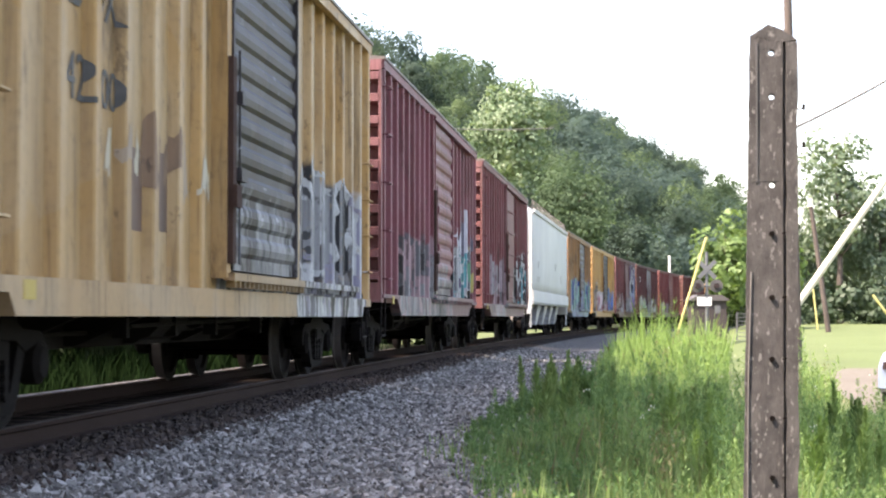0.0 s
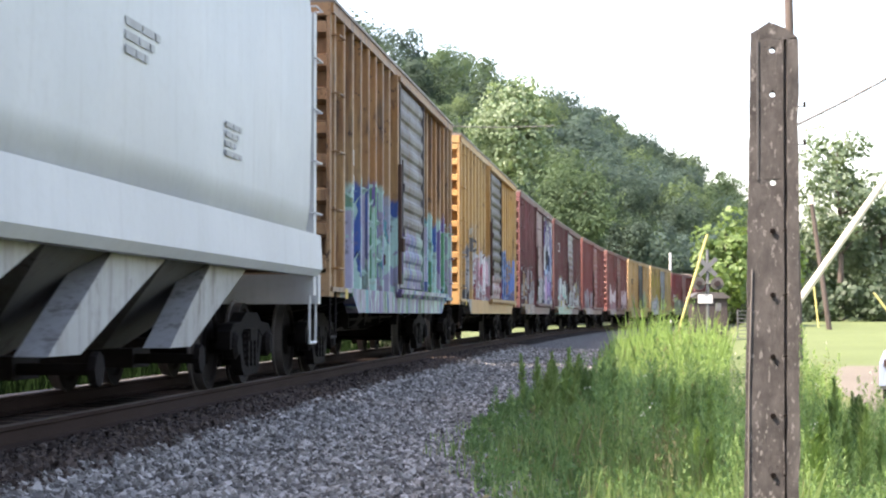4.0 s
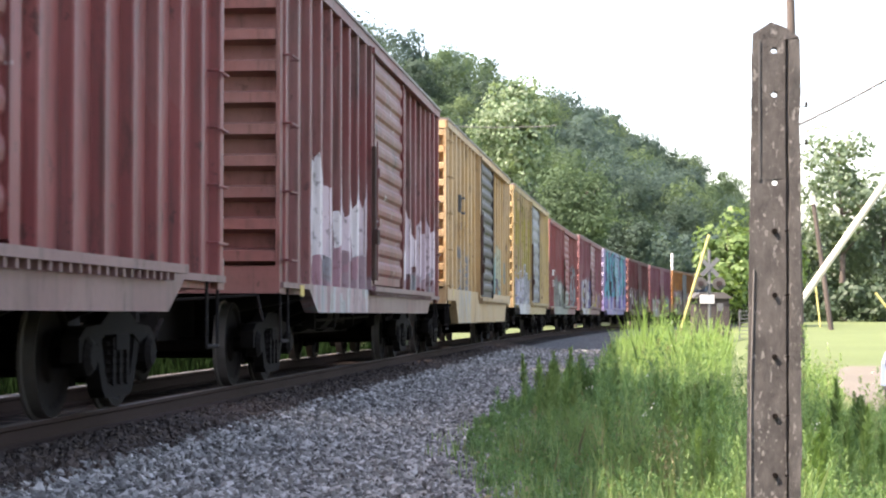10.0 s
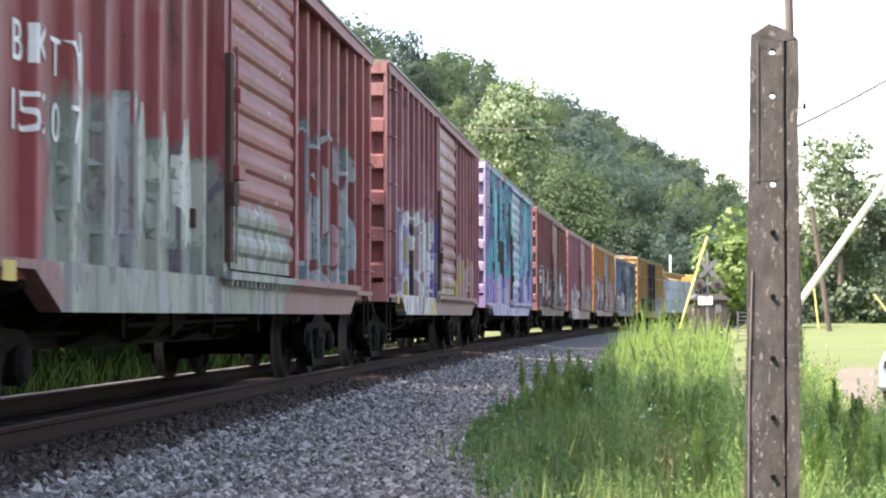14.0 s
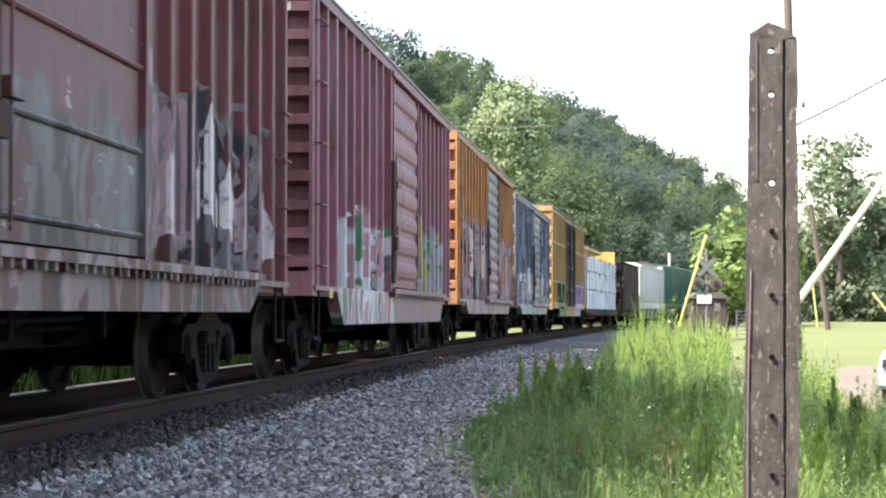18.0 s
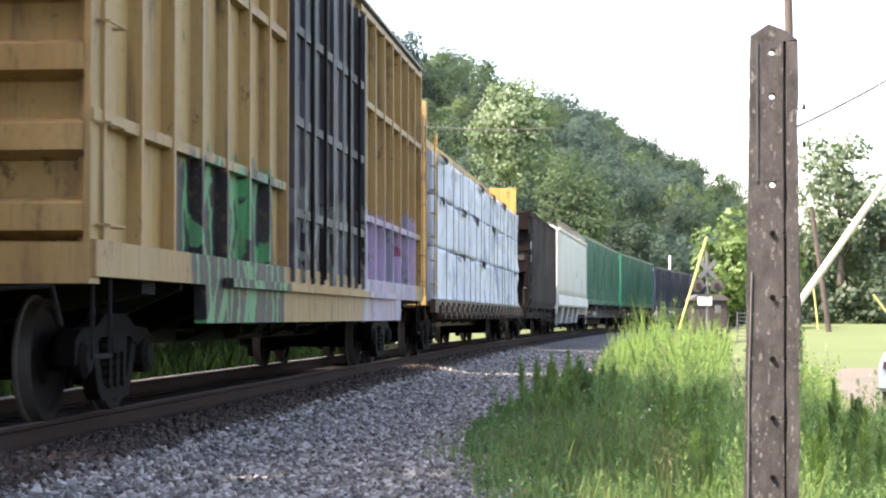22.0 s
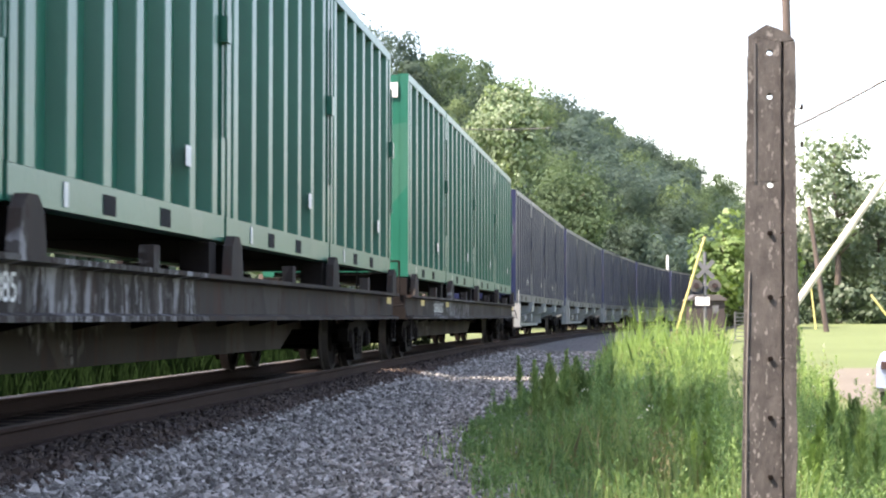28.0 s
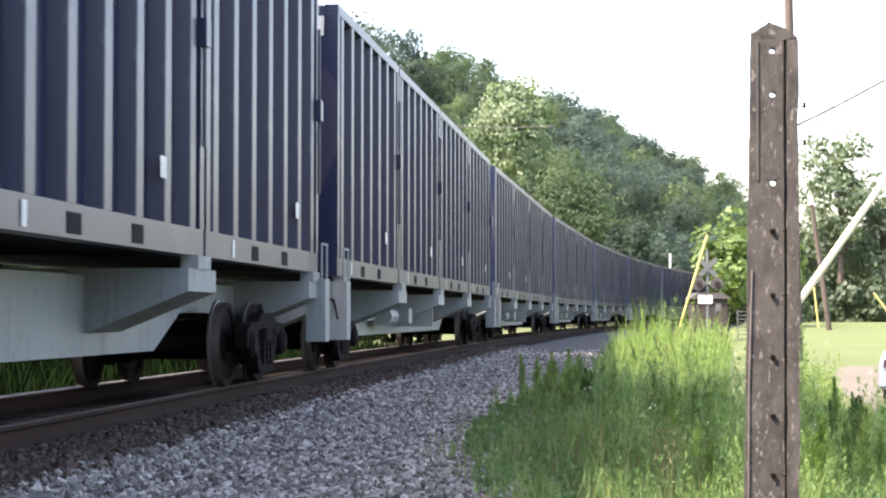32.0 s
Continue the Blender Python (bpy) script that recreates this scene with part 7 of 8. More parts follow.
    tagged(ob, "short mown field grass in full sun", "grass", kind="stuff")
    # grass across the line, seen beneath the cars; the bank's shade is put into its colour
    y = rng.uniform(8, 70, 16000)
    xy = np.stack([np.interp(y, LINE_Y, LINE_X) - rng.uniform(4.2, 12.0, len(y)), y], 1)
    ob = new("bank_grass", poly_mesh("bank_grass", blades(xy, np.full(len(xy), GROUND_Z - 0.02), rng.uniform(0.4, 1.1, len(xy)), 0.02, rng, 0.5), BANK_SHADE))
    tagged(ob, "grass on the bank across the line, its green darkened for shade", "grass", kind="stuff")
    # white flower heads
    xy = scatter(110, 14, 60, rng)
    z, off = ground_under(xy)
    keep = (off > 4.6) & ~(on_drive(xy))
    xy, z = xy[keep], z[keep]
    c = np.stack([xy[:, 0], xy[:, 1], z + rng.uniform(0.45, 1.0, len(xy))], 1)
    c = np.repeat(c, 4, 0) + rng.normal(size=(len(c) * 4, 3)) * 0.015
    flower = surface("white_petals", (0.7, 0.7, 0.62), (0.6, 0.62, 0.5), 5, 30, 0.7)
    ob = new("wild_flowers", poly_mesh("wild_flowers", leaf_cards(c, 0.012, rng), flower))
    tagged(ob, "small white wild flowers among the grass", "flowers", kind="stuff")


# ---- loose stones ----
def tall_weed(height, width, leaf, label, rng):
    """One upright plant: a stem crowded with narrow drooping leaves, thinning to the tip."""
    plant = tagged(bare("tall_weed"), label, "weed", "tall weeds in the verge")
    bm = bmesh.new()
    lean = rng.normal(size=2) * 0.03 * height
    rod(bm, (0, 0, -0.05), (lean[0] * 0.4, lean[1] * 0.4, height * 0.5), 0.006, 5, 0.005)
    rod(bm, (lean[0] * 0.4, lean[1] * 0.4, height * 0.5), (lean[0], lean[1], height), 0.005, 5, 0.002)
    part("stem", bm, WEED_DEEP, plant)
    n = int(260 * height)
    f = rng.uniform(0.12, 1.0, n) ** 0.75
    ang = rng.uniform(0, 2 * math.pi, n)
    reach = width * (0.35 + 0.65 * np.sin(np.clip(f * 1.15, 0, 1) * math.pi) ** 0.7) * rng.uniform(0.5, 1.1, n)
    root = np.stack([lean[0] * f * f, lean[1] * f * f, height * f], 1)
    way = np.stack([np.cos(ang), np.sin(ang), rng.uniform(0.5, 2.4, n)], 1)
    tip = root + way * reach[:, None] * 0.8
    mid = (root + tip) / 2 + np.array([0, 0, 0.012])
    side = np.stack([-np.sin(ang), np.cos(ang), rng.normal(size=n) * 0.4], 1) * (0.009 * rng.uniform(0.6, 1.4, n))[:, None]
    leaves = new("leaves", poly_mesh("leaves", np.stack([root, mid + side, tip, mid - side], 1), leaf))
    leaves.parent = plant
    tagged(leaves, "narrow leaves crowded up the stem")
    return plant


def plant_weeds():
    rng = np.random.default_rng(31)
    dark = [tall_weed(h, w, m, "tall green weed with leaves crowded up its stem", rng) for h, w, m in ((0.86, 0.14, WEED), (0.76, 0.13, GRASS), (0.92, 0.12, WEED), (0.7, 0.15, WEED_DEEP))]
    # paler copies of the plant: sunlight put into the leaf colour
    pale = [tall_weed(h, w, TALL, "tall weed with sunlight put into its pale yellow-green leaves", rng) for h, w in ((0.85, 0.12), (0.72, 0.14))]
    used = set()
    spots = []
    for centre, dist, many, spread, kind in ((190, 19.8, 5, 24, dark), (255, 22.5, 5, 14, dark), (300, 23.0, 3, 8, dark), (375, 22.0, 5, 16, dark), (425, 20.0, 9, 16, dark), (470, 23.5, 5, 14, dark),
                                             (210, 18.0, 5, 22, dark), (330, 17.0, 5, 30, dark), (480, 18.0, 5, 12, pale), (455, 15.5, 3, 18, pale),
                                             (660, 14.5, 4, 14, pale), (690, 19.5, 6, 26, dark), (740, 16.5, 4, 20, dark), (410, 17.0, 3, 14, pale)):
        for _ in range(many):
            y = dist + rng.uniform(-1.2, 1.2)
            spots.append((at_view(centre + rng.normal() * spread, y), y, kind))
    for x, y, kind in spots:
        z = float(ground_under(np.array([[x, y]]))[0][0])
        k = int(rng.integers(len(kind)))
        m = Matrix.Translation((x, y, z)) @ Matrix.Rotation(rng.uniform(0, 6.28), 4, "Z") @ Matrix.Scale(rng.uniform(0.82, 1.1), 4)
        key = (kind is pale, k)
        if key in used:
            copy_thing(kind[k], m)
        else:
            used.add(key)
            kind[k].matrix_world = m


def build_stones():
    rng = np.random.default_rng(9)
    t = (1 + 5 ** 0.5) / 2
    ico = np.array([(1, 1, 1), (1, -1, -1), (-1, 1, -1), (-1, -1, 1), (1.2, -0.2, 0.9), (-0.9, 0.3, 1.1), (0.1, 1.2, -0.6), (-0.2, -1.2, 0.4)], float) * 0.62
    faces = ((0, 4, 5), (5, 4, 3), (0, 5, 6), (6, 5, 2), (2, 5, 3), (0, 1, 4), (0, 6, 1), (1, 6, 2), (1, 7, 4), (4, 7, 3), (3, 7, 2), (2, 7, 1))
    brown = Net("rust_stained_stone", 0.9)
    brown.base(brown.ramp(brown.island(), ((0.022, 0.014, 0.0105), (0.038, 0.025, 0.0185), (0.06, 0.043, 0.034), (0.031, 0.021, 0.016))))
    for name, mat, n, lo, hi, label in (("ballast_stones", stone_material(), 48000, 1.56, 4.75, "loose grey crushed-stone ballast"),
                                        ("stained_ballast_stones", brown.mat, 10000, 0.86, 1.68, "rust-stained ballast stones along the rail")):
        y = 10 + 48 * rng.uniform(0, 1, n) ** 1.5
        off = rng.uniform(lo, hi, n) ** 1.0
        z = np.interp(off, [b[0] for b in BED], [b[1] for b in BED])
        x = np.interp(y, LINE_Y, LINE_X) + off
        r = rng.uniform(0.02, 0.042, n) * (1 + np.clip((y - 25) / 40, 0, 0.7))
        rot = unit(n, rng)
        b = unit(n, rng)
        c = np.cross(rot, b)
        c /= np.linalg.norm(c, axis=1, keepdims=True)
        d = np.cross(c, rot)
        axes = np.stack([rot, c, d], 1) * (r[:, None] * rng.uniform(0.65, 1.25, (n, 3)))[..., None]
        v = np.einsum("kj,njc->nkc", ico, axes) + np.stack([x, y, z + r * rng.uniform(-0.1, 0.5, n)], 1)[:, None, :]
        me = bpy.data.meshes.new(name)
        me.vertices.add(n * 8)
        me.vertices.foreach_set("co", v.reshape(-1).astype(np.float32))
        idx = (np.array(faces)[None] + (np.arange(n) * 8)[:, None, None]).reshape(-1).astype(np.int32)
        me.loops.add(len(idx))
        me.loops.foreach_set("vertex_index", idx)
        me.polygons.add(n * 12)
        me.polygons.foreach_set("loop_start", np.arange(0, len(idx), 3, dtype=np.int32))
        me.polygons.foreach_set("loop_total", np.full(n * 12, 3, dtype=np.int32))
        me.polygons.foreach_set("use_smooth", np.zeros(n * 12, dtype=bool))
        me.update(calc_edges=True)
        me.materials.append(mat)
        tagged(new(name, me), label, "ballast", kind="stuff")


build_hill()
build_trees()
build_grass()
build_stones()


# ---- beside the line ----
def at_view(px, dist):
    """x of a point at a given distance, a small angle (in 1/3298.7 rad) right of the middle."""
    return px / 3298.7 * dist


def old_post():
    """A weathered concrete-like post: two flanges with a groove, bolt holes through it."""
    mat = surface("weathered_grey_concrete", (0.022, 0.02, 0.019), (0.078, 0.072, 0.067), 11, 60, 0.9, 0, 0.6, 0.007, (1.6, 1.6, 0.8), (0.15, 0.142, 0.132))
    post = tagged(bare("lineside_post"), "weathered grey grooved post with bolt holes, leaning slightly", "post")
    d = 7.3
    post.matrix_world = Matrix.Translation((at_view(586, d), d, GROUND_Z - 0.1)) @ Matrix.Rotation(radians(0.2), 4, "Y") @ Matrix.Rotation(radians(-8), 4, "Z")
    h = 2.86
    bm = bmesh.new()
    holes = [2.76, 2.587, 2.24]
    # wide flange in slabs between the holes, tapering upwards
    def w_at(z):
        return 0.135 - 0.045 * z / h
    cuts = sorted(holes)
    edges = [0.0]
    for z in cuts:
        edges += [z - 0.014, z + 0.014]
    edges.append(h - 0.03)
    for a, b in zip(edges, edges[1:]):
        n = max(1, int((b - a) / 0.12))
        hole = abs(b - a - 0.028) < 1e-6
        for k in range(n):
            z0, z1 = a + (b - a) * k / n, a + (b - a) * (k + 1) / n
            if not hole:
                box(bm, -w_at(z0), 0.035, -0.03, 0.03, z0, z1)
                continue
            # a slab with a round hole through it
            l, r, cx, cz = -w_at(z0), 0.035, -0.0075, (z0 + z1) / 2
            turns = sorted([2 * math.pi * q / 16 for q in range(16)] + [math.atan2(zz - cz, xx - cx) % (2 * math.pi) for xx in (l, r) for zz in (z0, z1)])
            ring = []
            for w in turns:
                c, q = math.cos(w), math.sin(w)
                k = min(((r if c > 0 else l) - cx) / c if abs(c) > 1e-6 else 9, ((z1 if q > 0 else z0) - cz) / q if abs(q) > 1e-6 else 9)
                ring.append([bm.verts.new((cx + u * c, y, cz + u * q)) for y in (-0.03, 0.03) for u in (0.0118, k)])
            for p, q in zip(ring, ring[1:] + ring[:1]):
                for i, j in ((0, 1), (3, 2), (2, 0)):
                    bm.faces.new((p[i], p[j], q[j], q[i]))
    bmesh.ops.remove_doubles(bm, verts=bm.verts[:], dist=0.0005)
    for v in bm.verts:
        q = v.co * 9
        v.co.x += 0.003 * noise.noise(q)
        v.co.y += 0.004 * noise.noise(q + Vector((5, 0, 0)))
    part("wide_flange", bm, mat, post, "pitted face with a row of bolt holes")
    bm = bmesh.new()
    n = 26
    for k in range(n):
        z0, z1 = (h - 0.06) * k / n, (h - 0.06) * (k + 1) / n
        box(bm, 0.046, 0.09, -0.055, 0.03, z0, z1)
    bmesh.ops.remove_doubles(bm, verts=bm.verts[:], dist=0.0005)
    for v in bm.verts:
        q = v.co * 9
        v.co.x += 0.009 * noise.noise(q * 1.6)
        v.co.y += 0.007 * noise.noise(q + Vector((3, 1, 0)))
    part("narrow_flange", bm, mat, post, "ragged narrow edge of the post")
    bm = bmesh.new()
    box(bm, 0.034, 0.047, 0.0, 0.025, 0.0, h - 0.05)
    part("groove", bm, BLACK_MARK, post, "dark groove down the post")
    bm = bmesh.new()
    box(bm, -0.07, -0.062, -0.036, -0.028, 2.25, h - 0.06)
    part("groove", bm, BLACK_MARK, post, "dark groove down the post")
    bm = bmesh.new()
    prism(bm, ((-0.09, h - 0.032), (-0.02, h + 0.012), (0.035, h - 0.01), (0.09, h - 0.05), (0.03, h - 0.06)), "y", -0.03, 0.03)
    part("cap", bm, mat, post, "worn pointed top")
    for z in (2.05, 1.8, 1.56, 1.33, 1.1):
        bm = bmesh.new()
        rod(bm, (-0.01, -0.03, z), (-0.008, -0.043, z), 0.011, 6)
        rod(bm, (0.03, -0.028, z), (0.05, -0.04, z + 0.004), 0.003, 6)
        part("bolt", bm, WHEEL, post, "rusty bolt")
    bm = bmesh.new()
    pts = [(-0.088, -0.034, 1.9), (-0.1, -0.036, 1.5), (-0.104, -0.036, 1.0), (-0.1, -0.036, 0.5), (-0.106, -0.036, 0.05)]
    for a, b in zip(pts, pts[1:]):
        rod(bm, a, b, 0.0035, 5)
    part("wire", bm, ROOF, post, "thin grey wire stapled down the edge")
    bm = bmesh.new()
    bmesh.ops.create_icosphere(bm, subdivisions=2, radius=0.035)
    for v in bm.verts:
        v.co = Vector((v.co.x * 1.1, v.co.y * 0.8, v.co.z * 0.55)) + Vector((0.045, -0.05, 0.93)) + Vector((0, 0, 0.004 * noise.noise(v.co * 60)))
    part("insulator", bm, WHITE_MARK, post, "small white insulator")


def utility_poles():
    wood = surface("weathered_pole_wood", (0.055, 0.043, 0.037), (0.09, 0.073, 0.063), 2, 20, 0.9, 0, 0.6, 0.02, (1, 1, 0.2))
    pale = surface("bleached_pole_wood", (0.5, 0.46, 0.38), (0.62, 0.58, 0.5), 2, 20, 0.85, 0, 0.5, 0.02, (1, 1, 0.2))
    d = 64.0
    pole = tagged(bare("utility_pole"), "tall brown wooden utility pole beside the field", "utility pole", "poles beside the field")
    bm = bmesh.new()
    rod(bm, (at_view(629, d), d, GROUND_Z - 0.2), (at_view(614, d), d, 14.5), 0.19, 12, 0.14)
    part("pole", bm, wood, pole)
    for z in (7.9, 6.6):
        bm = bmesh.new()
        x = at_view(626, d)
        rod(bm, (x, d - 0.1, z), (x + 0.32, d - 0.12, z + 0.06), 0.025, 6)
        rod(bm, (x + 0.32, d - 0.12, z), (x + 0.32, d - 0.12, z + 0.2), 0.05, 8)
        part("insulator_bracket", bm, STEEL, pole)
    d = 74.0
    brace = tagged(bare("leaning_pole"), "bleached pale pole leaning up from the field", "leaning pole", "poles beside the field")
    bm = bmesh.new()
    rod(bm, (at_view(560, d), d, GROUND_Z - 0.1), (at_view(930, d), d, 10.7), 0.15, 10, 0.12)
    part("pole", bm, pale, brace)
    d = 120.0
    p = tagged(bare("utility_pole"), "thin reddish-brown leaning utility pole by the woods", "utility pole", "poles beside the field")
    bm = bmesh.new()
    rod(bm, (at_view(688, d), d, GROUND_Z - 0.2), (at_view(655, d), d, 8.0), 0.18, 10, 0.14)
    part("pole", bm, wood, p)
    bm = bmesh.new()
    rod(bm, (at_view(655, d), d - 0.05, 7.9), (at_view(654, d), d - 0.05, 8.45), 0.16, 10)
    part("cap", bm, pale, p, "pale metal cap")
    guard = surface("yellow_plastic_guard", (0.46, 0.42, 0.15), (0.4, 0.36, 0.14), 2, 20, 0.5)
    for name, d, x0, z0, x1, z1, r, label in (
            ("guy_guard", 66.0, 402, -0.85, 470, 3.62, 0.047, "slanting yellow plastic guard on a guy wire"),
            ("guy_guard", 90.0, 764, 1.85, 820, -0.2, 0.06, "slanting yellow plastic guard by the woods"),
            ("guy_guard", 118.0, 657, 3.0, 666, 0.0, 0.06, "slim yellow guard beside the leaning pole")):
        g = tagged(bare(name), label, "guy guard", "yellow guards on guy wires")
        bm = bmesh.new()
        rod(bm, (at_view(x0, d), d, z0), (at_view(x1, d), d, z1), r, 8)
        part("sleeve", bm, guard, g)
    white = tagged(bare("white_pole"), "slim white pole standing beyond the train", "pole", "poles beside the field")
    bm = bmesh.new()
    rod(bm, (at_view(405, 215), 215, GROUND_Z), (at_view(404, 215), 215, 7.9), 0.13, 8)
    part("pole", bm, WHITE_MARK, white)
    wire = surface("black_wire", (0.05, 0.05, 0.05), (0.08, 0.08, 0.08), 2, 20, 0.7)
    for name, a, b, sag in (("overhead_wire", (at_view(626, 64), 64, 7.28), (at_view(980, 60), 60, 10.5), 0.15),
                            ("overhead_wire", (at_view(-60, 190), 190, 20.4), (at_view(200, 186), 186, 19.7), 0.3)):
        w = tagged(bare(name), "thin dark wire strung between poles", "wire", "overhead wires")
        bm = bmesh.new()
        A, B = Vector(a), Vector(b)
        pts = [A.lerp(B, k / 10) - Vector((0, 0, sag * 4 * (k / 10) * (1 - k / 10))) for k in range(11)]
        rr = 0.05 if a[1] < 100 else 0.05
        rings = [[bm.verts.new(p0 + Vector((0, rr * math.cos(q * 1.5708), rr * math.sin(q * 1.5708)))) for q in range(4)] for p0 in pts]
        for r0, r1 in zip(rings, rings[1:]):
            for q in range(4):
                bm.faces.new((r0[q], r0[(q + 1) % 4], r1[(q + 1) % 4], r1[q]))
        part("strand", bm, wire, w)


def crossing():
    d = 85.0
    x = at_view(470, d)
    silver = surface("galvanised_mast", (0.11, 0.115, 0.12), (0.08, 0.085, 0.09), 2, 20, 0.75, 0.0)
    red = surface("dark_red_lens", (0.02, 0.009, 0.009), (0.015, 0.007, 0.007), 2, 20, 0.6)
    s = tagged(bare("crossing_signal"), "silver level-crossing signal with crossbuck and dark lamps", "crossing signal")
    s.location = (x, d, -0.25)
    bm = bmesh.new()
    rod(bm, (0, 0, -0.62), (0, 0, 4.0), 0.075, 10)
    rod(bm, (0, 0, -0.62), (0, 0, 0.1), 0.2, 10)
    part("mast", bm, silver, s)
    for a in (45, -45):
        bm = bmesh.new()
        c, q = math.cos(radians(a)), math.sin(radians(a))
        v = [bm.verts.new((u * c - w * q, -0.1 - (0.012 if a > 0 else 0.0), 3.2 + u * q + w * c)) for u, w in ((-0.55, -0.1), (0.55, -0.1), (0.55, 0.1), (-0.55, 0.1))]
        f = bm.faces.new(v)
        ext = bmesh.ops.extrude_face_region(bm, geom=[f])
        for g in ext["geom"]:
            if isinstance(g, bmesh.types.BMVert):
                g.co.y += 0.01
        part("crossbuck_blade", bm, silver, s, "dull silver crossbuck blade")
    bm = bmesh.new()
    rod(bm, (-0.5, -0.05, 2.45), (0.5, -0.05, 2.45), 0.04, 8)
    part("lamp_bar", bm, silver, s)
    for lx in (-0.42, 0.42):
        bm = bmesh.new()
        turned(bm, ((0, 0.02), (0.0, 0.3), (0.03, 0.3), (0.05, 0.02)), 0, (0, 0), 16)
        for v in bm.verts:
            v.co = Vector((v.co.y + lx, -0.12 + v.co.x, v.co.z + 2.45))
        b = part("lamp_backplate", bm, BLACK_MARK, s, "round black lamp backplate")
        bm = bmesh.new()
        rod(bm, (lx, -0.13, 2.45), (lx, -0.3, 2.45), 0.13, 12)
        part("lens", bm, red, b)
    bm = bmesh.new()
    box(bm, -0.45, 0.2, -0.11, -0.09, 1.55, 1.95)
    part("plate", bm, WHITE_MARK, s, "white plate below the lamps")
    bm = bmesh.new()
    box(bm, 0.35, 0.6, -0.12, 0.05, 1.2, 1.55)
    part("junction_box", bm, silver, s)
    # equipment hut
    wall = surface("brown_hut_wall", (0.03, 0.024, 0.024), (0.05, 0.04, 0.038), 2, 20, 0.8)
    roofm = surface("pale_hut_roof", (0.08, 0.072, 0.07), (0.06, 0.055, 0.052), 2, 20, 0.7)
    hut = tagged(bare("equipment_hut"), "small brown equipment hut with a shallow roof", "hut")
    hd = 94.0
    hut.location = (at_view(470, hd), hd, GROUND_Z)
    bm = bmesh.new()
    box(bm, -0.85, 0.85, -0.9, 0.9, 0, 2.45)
    part("wall", bm, wall, hut)
    bm = bmesh.new()
    prism(bm, ((-1.05, 2.45), (-0.6, 2.75), (0.6, 2.75), (1.05, 2.45)), "y", -1.05, 1.05)
    part("roof", bm, roofm, hut)
    bm = bmesh.new()
    box(bm, -0.35, 0.35, -0.93, -0.9, 0.1, 1.6)
    part("door", bm, wall, hut)
    gate = tagged(bare("fence_panel"), "grey mesh fence panel beside the bush", "fence")
    gd = 98.0
    gate.location = (at_view(533, gd), gd, GROUND_Z)
    for gx in (-0.3, 0.3):
        bm = bmesh.new()
        rod(bm, (gx, 0, 0), (gx, 0, 1.9), 0.035, 6)
        part("post", bm, silver, gate)
    for k in range(9):
        bm = bmesh.new()
        box(bm, -0.3, 0.3, -0.01, 0.01, 0.2 + k * 0.2, 0.24 + k * 0.2)
        part("bar", bm, silver, gate)


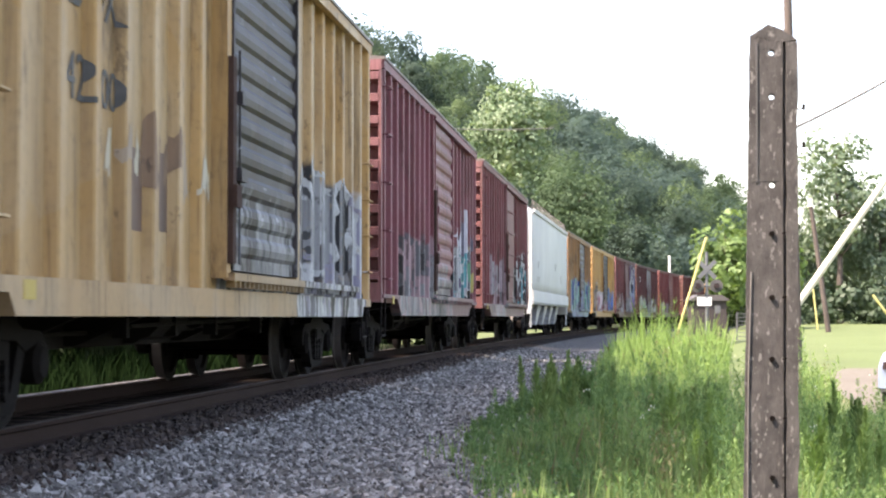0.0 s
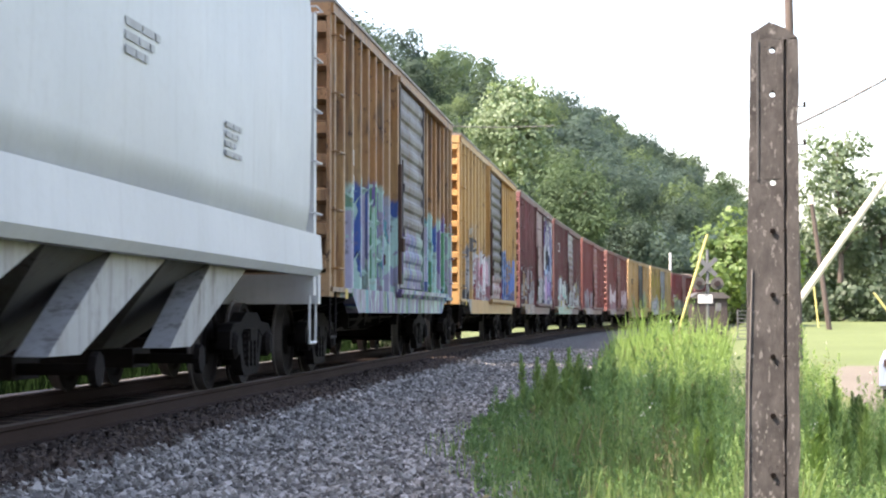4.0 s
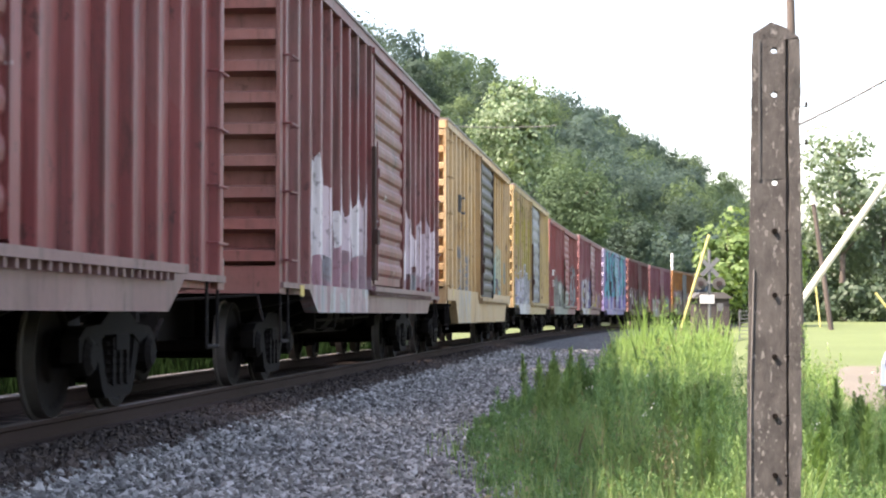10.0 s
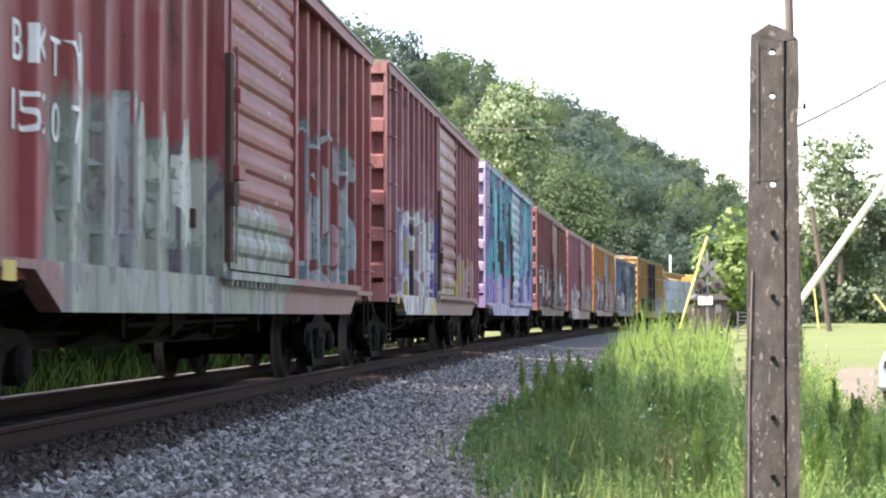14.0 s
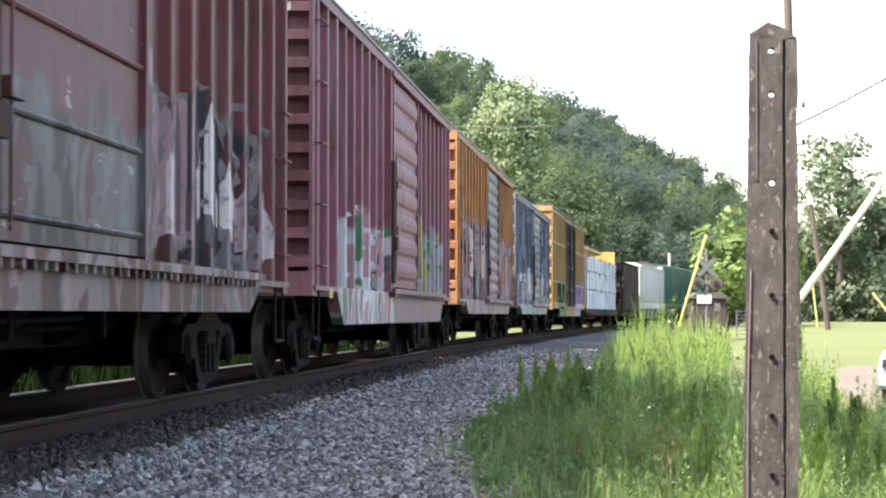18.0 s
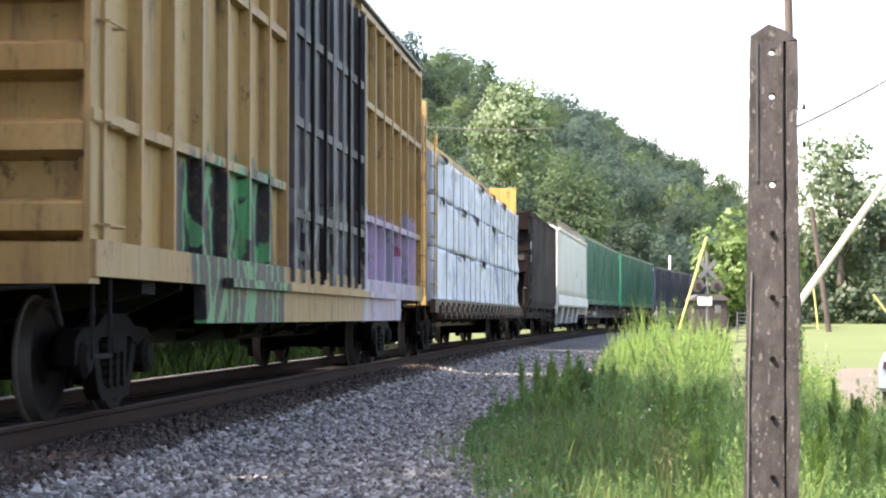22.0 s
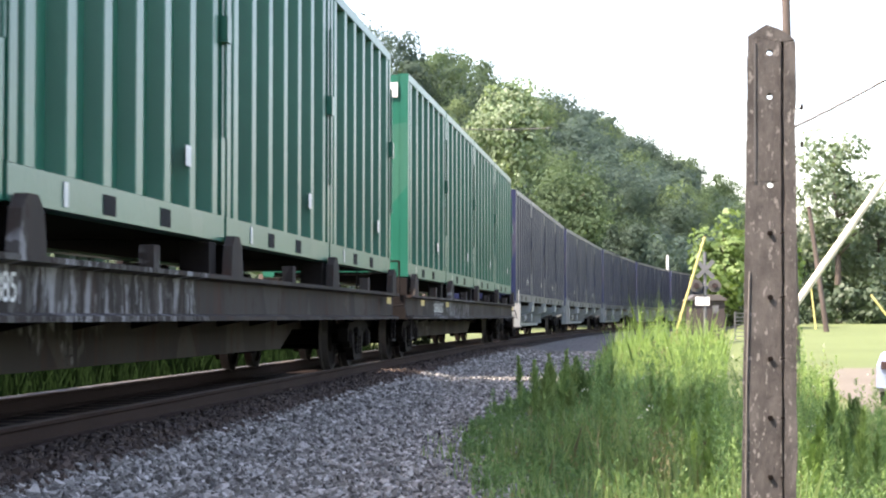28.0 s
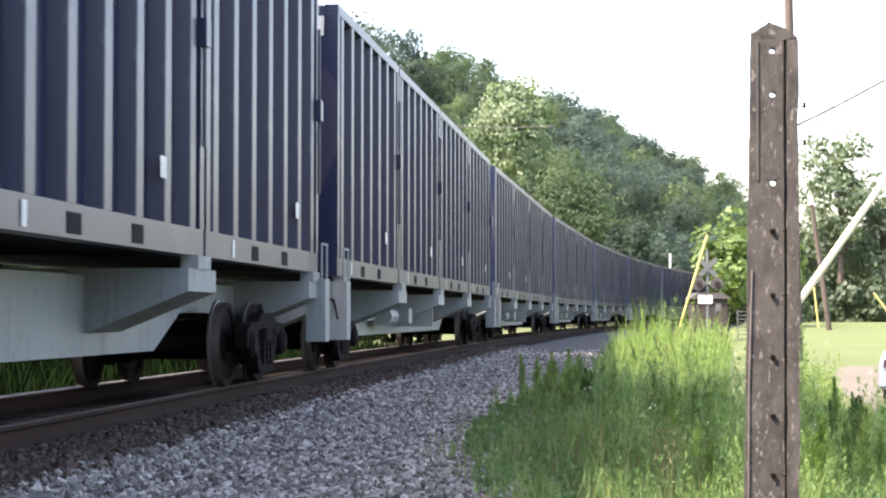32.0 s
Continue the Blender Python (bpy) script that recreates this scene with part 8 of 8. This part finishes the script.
def driveway_and_car():
    dirt = surface("tan_gravel", (0.095, 0.083, 0.062), (0.12, 0.107, 0.084), 0.4, 20, 0.95, 0, 0.6, 0.02)
    bm = bmesh.new()
    pts = ((7.0, 29.5), (7.7, 35), (9.2, 44), (11.9, 56), (15.6, 68), (26, 71), (26, 60), (17, 46), (13, 29.5))
    bm.faces.new([bm.verts.new((x, y, GROUND_Z + 0.02)) for x, y in pts])
    tagged(part("driveway", bm, dirt, None, "tan gravel driveway beside the grass"), kind="structure")
    # parked car, its tail towards the line
    blue = Net("silver_blue_car_paint", 0.35, 0.3)
    blue.base(blue.mix(blue.noise(blue.coord, 3, 3), (0.2, 0.25, 0.33), (0.24, 0.29, 0.37)))
    glass = surface("dark_car_glass", (0.02, 0.025, 0.03), (0.03, 0.035, 0.04), 1, 5, 0.08)
    tyre = surface("black_rubber", (0.02, 0.02, 0.02), (0.035, 0.035, 0.035), 4, 30, 0.85)
    alloy = surface("grey_alloy_rim", (0.3, 0.3, 0.31), (0.4, 0.4, 0.41), 3, 20, 0.4, 0.8)
    lamp = surface("red_tail_lamp", (0.05, 0.03, 0.03), (0.04, 0.025, 0.025), 3, 20, 0.35)
    car = tagged(bare("parked_car"), "silver-blue saloon car parked on the gravel driveway", "car")
    car.matrix_world = Matrix.Translation((9.39, 32.46, GROUND_Z + 0.02)) @ Matrix.Rotation(radians(72), 4, "Z")
    bm = bmesh.new()
    side = ((0.0, 0.35), (0.05, 0.75), (0.25, 0.95), (1.0, 0.98), (3.4, 0.9), (4.3, 0.78), (4.4, 0.4), (4.2, 0.28), (0.2, 0.28))
    vs = prism(bm, side, "x", 0.0, 1.75)
    for v in vs:
        if v.co.z > 0.8:
            v.co.x += 0.06 if v.co.x < 0.5 else -0.06
    for v in vs:
        v.co = Vector((v.co.y, v.co.x, v.co.z))
    bmesh.ops.recalc_face_normals(bm, faces=bm.faces[:])
    part("body", bm, blue.mat, car)
    bm = bmesh.new()
    vs = prism(bm, ((0.55, 0.96), (1.1, 1.4), (2.4, 1.44), (3.3, 0.92)), "x", 0.12, 1.63)
    for v in vs:
        if v.co.z > 1.2:
            v.co.x += 0.14 if v.co.x < 0.8 else -0.14
        v.co = Vector((v.co.y, v.co.x, v.co.z))
    bmesh.ops.recalc_face_normals(bm, faces=bm.faces[:])
    part("cabin", bm, glass, car, "dark glazed cabin")
    bm = bmesh.new()
    vs = prism(bm, ((1.05, 1.4), (1.15, 1.45), (2.35, 1.48), (2.5, 1.42)), "x", 0.26, 1.49)
    for v in vs:
        v.co = Vector((v.co.y, v.co.x, v.co.z))
    bmesh.ops.recalc_face_normals(bm, faces=bm.faces[:])
    part("roof", bm, blue.mat, car)
    for wx in (0.85, 3.5):
        for wy in (0.02, 1.55):
            bm = bmesh.new()
            rod(bm, (wx, wy, 0.31), (wx, wy + 0.18, 0.31), 0.31, 18)
            w = part("wheel", bm, tyre, car)
            bm = bmesh.new()
            rod(bm, (wx, wy - 0.005, 0.31), (wx, wy + 0.185, 0.31), 0.19, 14)
            part("rim", bm, alloy, w)
    for y in (0.08, 1.42):
        bm = bmesh.new()
        box(bm, -0.02, 0.06, y, y + 0.25, 0.68, 0.82)
        part("tail_lamp", bm, lamp, car)


def bird():
    dark = surface("dark_feathers", (0.02, 0.02, 0.022), (0.04, 0.04, 0.04), 4, 20, 0.8)
    b = tagged(bare("bird"), "small dark bird gliding across the pale sky", "bird")
    bm = bmesh.new()
    bmesh.ops.create_icosphere(bm, subdivisions=2, radius=0.09)
    for v in bm.verts:
        v.co = Vector((v.co.x * 2.2, v.co.y * 0.8, v.co.z * 0.9))
    part("body", bm, dark, b)
    for s in (-1, 1):
        bm = bmesh.new()
        prism(bm, ((-0.12, 0), (0.1, 0), (0.02, s * 0.32), (-0.1, s * 0.3)), "z", 0.02, 0.035)
        part("wing", bm, dark, b)
    d = 95.0
    rows = []
    for t, px, py in ((0, -4000, 900), (20, -900, 640), (24.5, 256, 426), (25.0, 352, 450), (25.5, 430, 471), (27.5, 820, 560), (32, 3000, 1000)):
        rows.append((t, Matrix.Translation((at_view(px, d), d, EYE[2] + py / 3298.7 * d))))
    BIRD.append((b, rows))


BIRD = []
plant_weeds()
old_post()
utility_poles()
crossing()
driveway_and_car()
bird()


# ---- what moves ----
def car_pose(mid, reach, t):
    s = mid - travelled(t)
    a, b = on_line(s - reach), on_line(s + reach)
    d = b - a
    return Matrix.Translation((a + b) / 2) @ Matrix.Rotation(-math.atan2(d.x, d.y), 4, "Z")


def motions():
    times = [i * 0.5 for i in range(65)]
    for thing, mid, reach, off in RIDERS:
        walk(thing, [(t, car_pose(mid, reach, t) @ (off or Matrix())) for t in times])
    for thing, rows in BIRD:
        walk(thing, rows)
    for wheel, rest, mid in SPINNERS:
        # the wheels turn while their car rolls past
        near = [k / FPS for k in range(0, 32 * FPS + 1) if -42 < mid - travelled(k / FPS) < 40]
        if len(near) < 2:
            continue
        spin = [(t, rest @ Matrix.Rotation(travelled(t) / 0.457, 4, "X")) for t in near]
        walk(wheel, ([(0.0, spin[0][1])] if near[0] > 0 else []) + spin + ([(32.0, spin[-1][1])] if near[-1] < 32 else []))


motions()
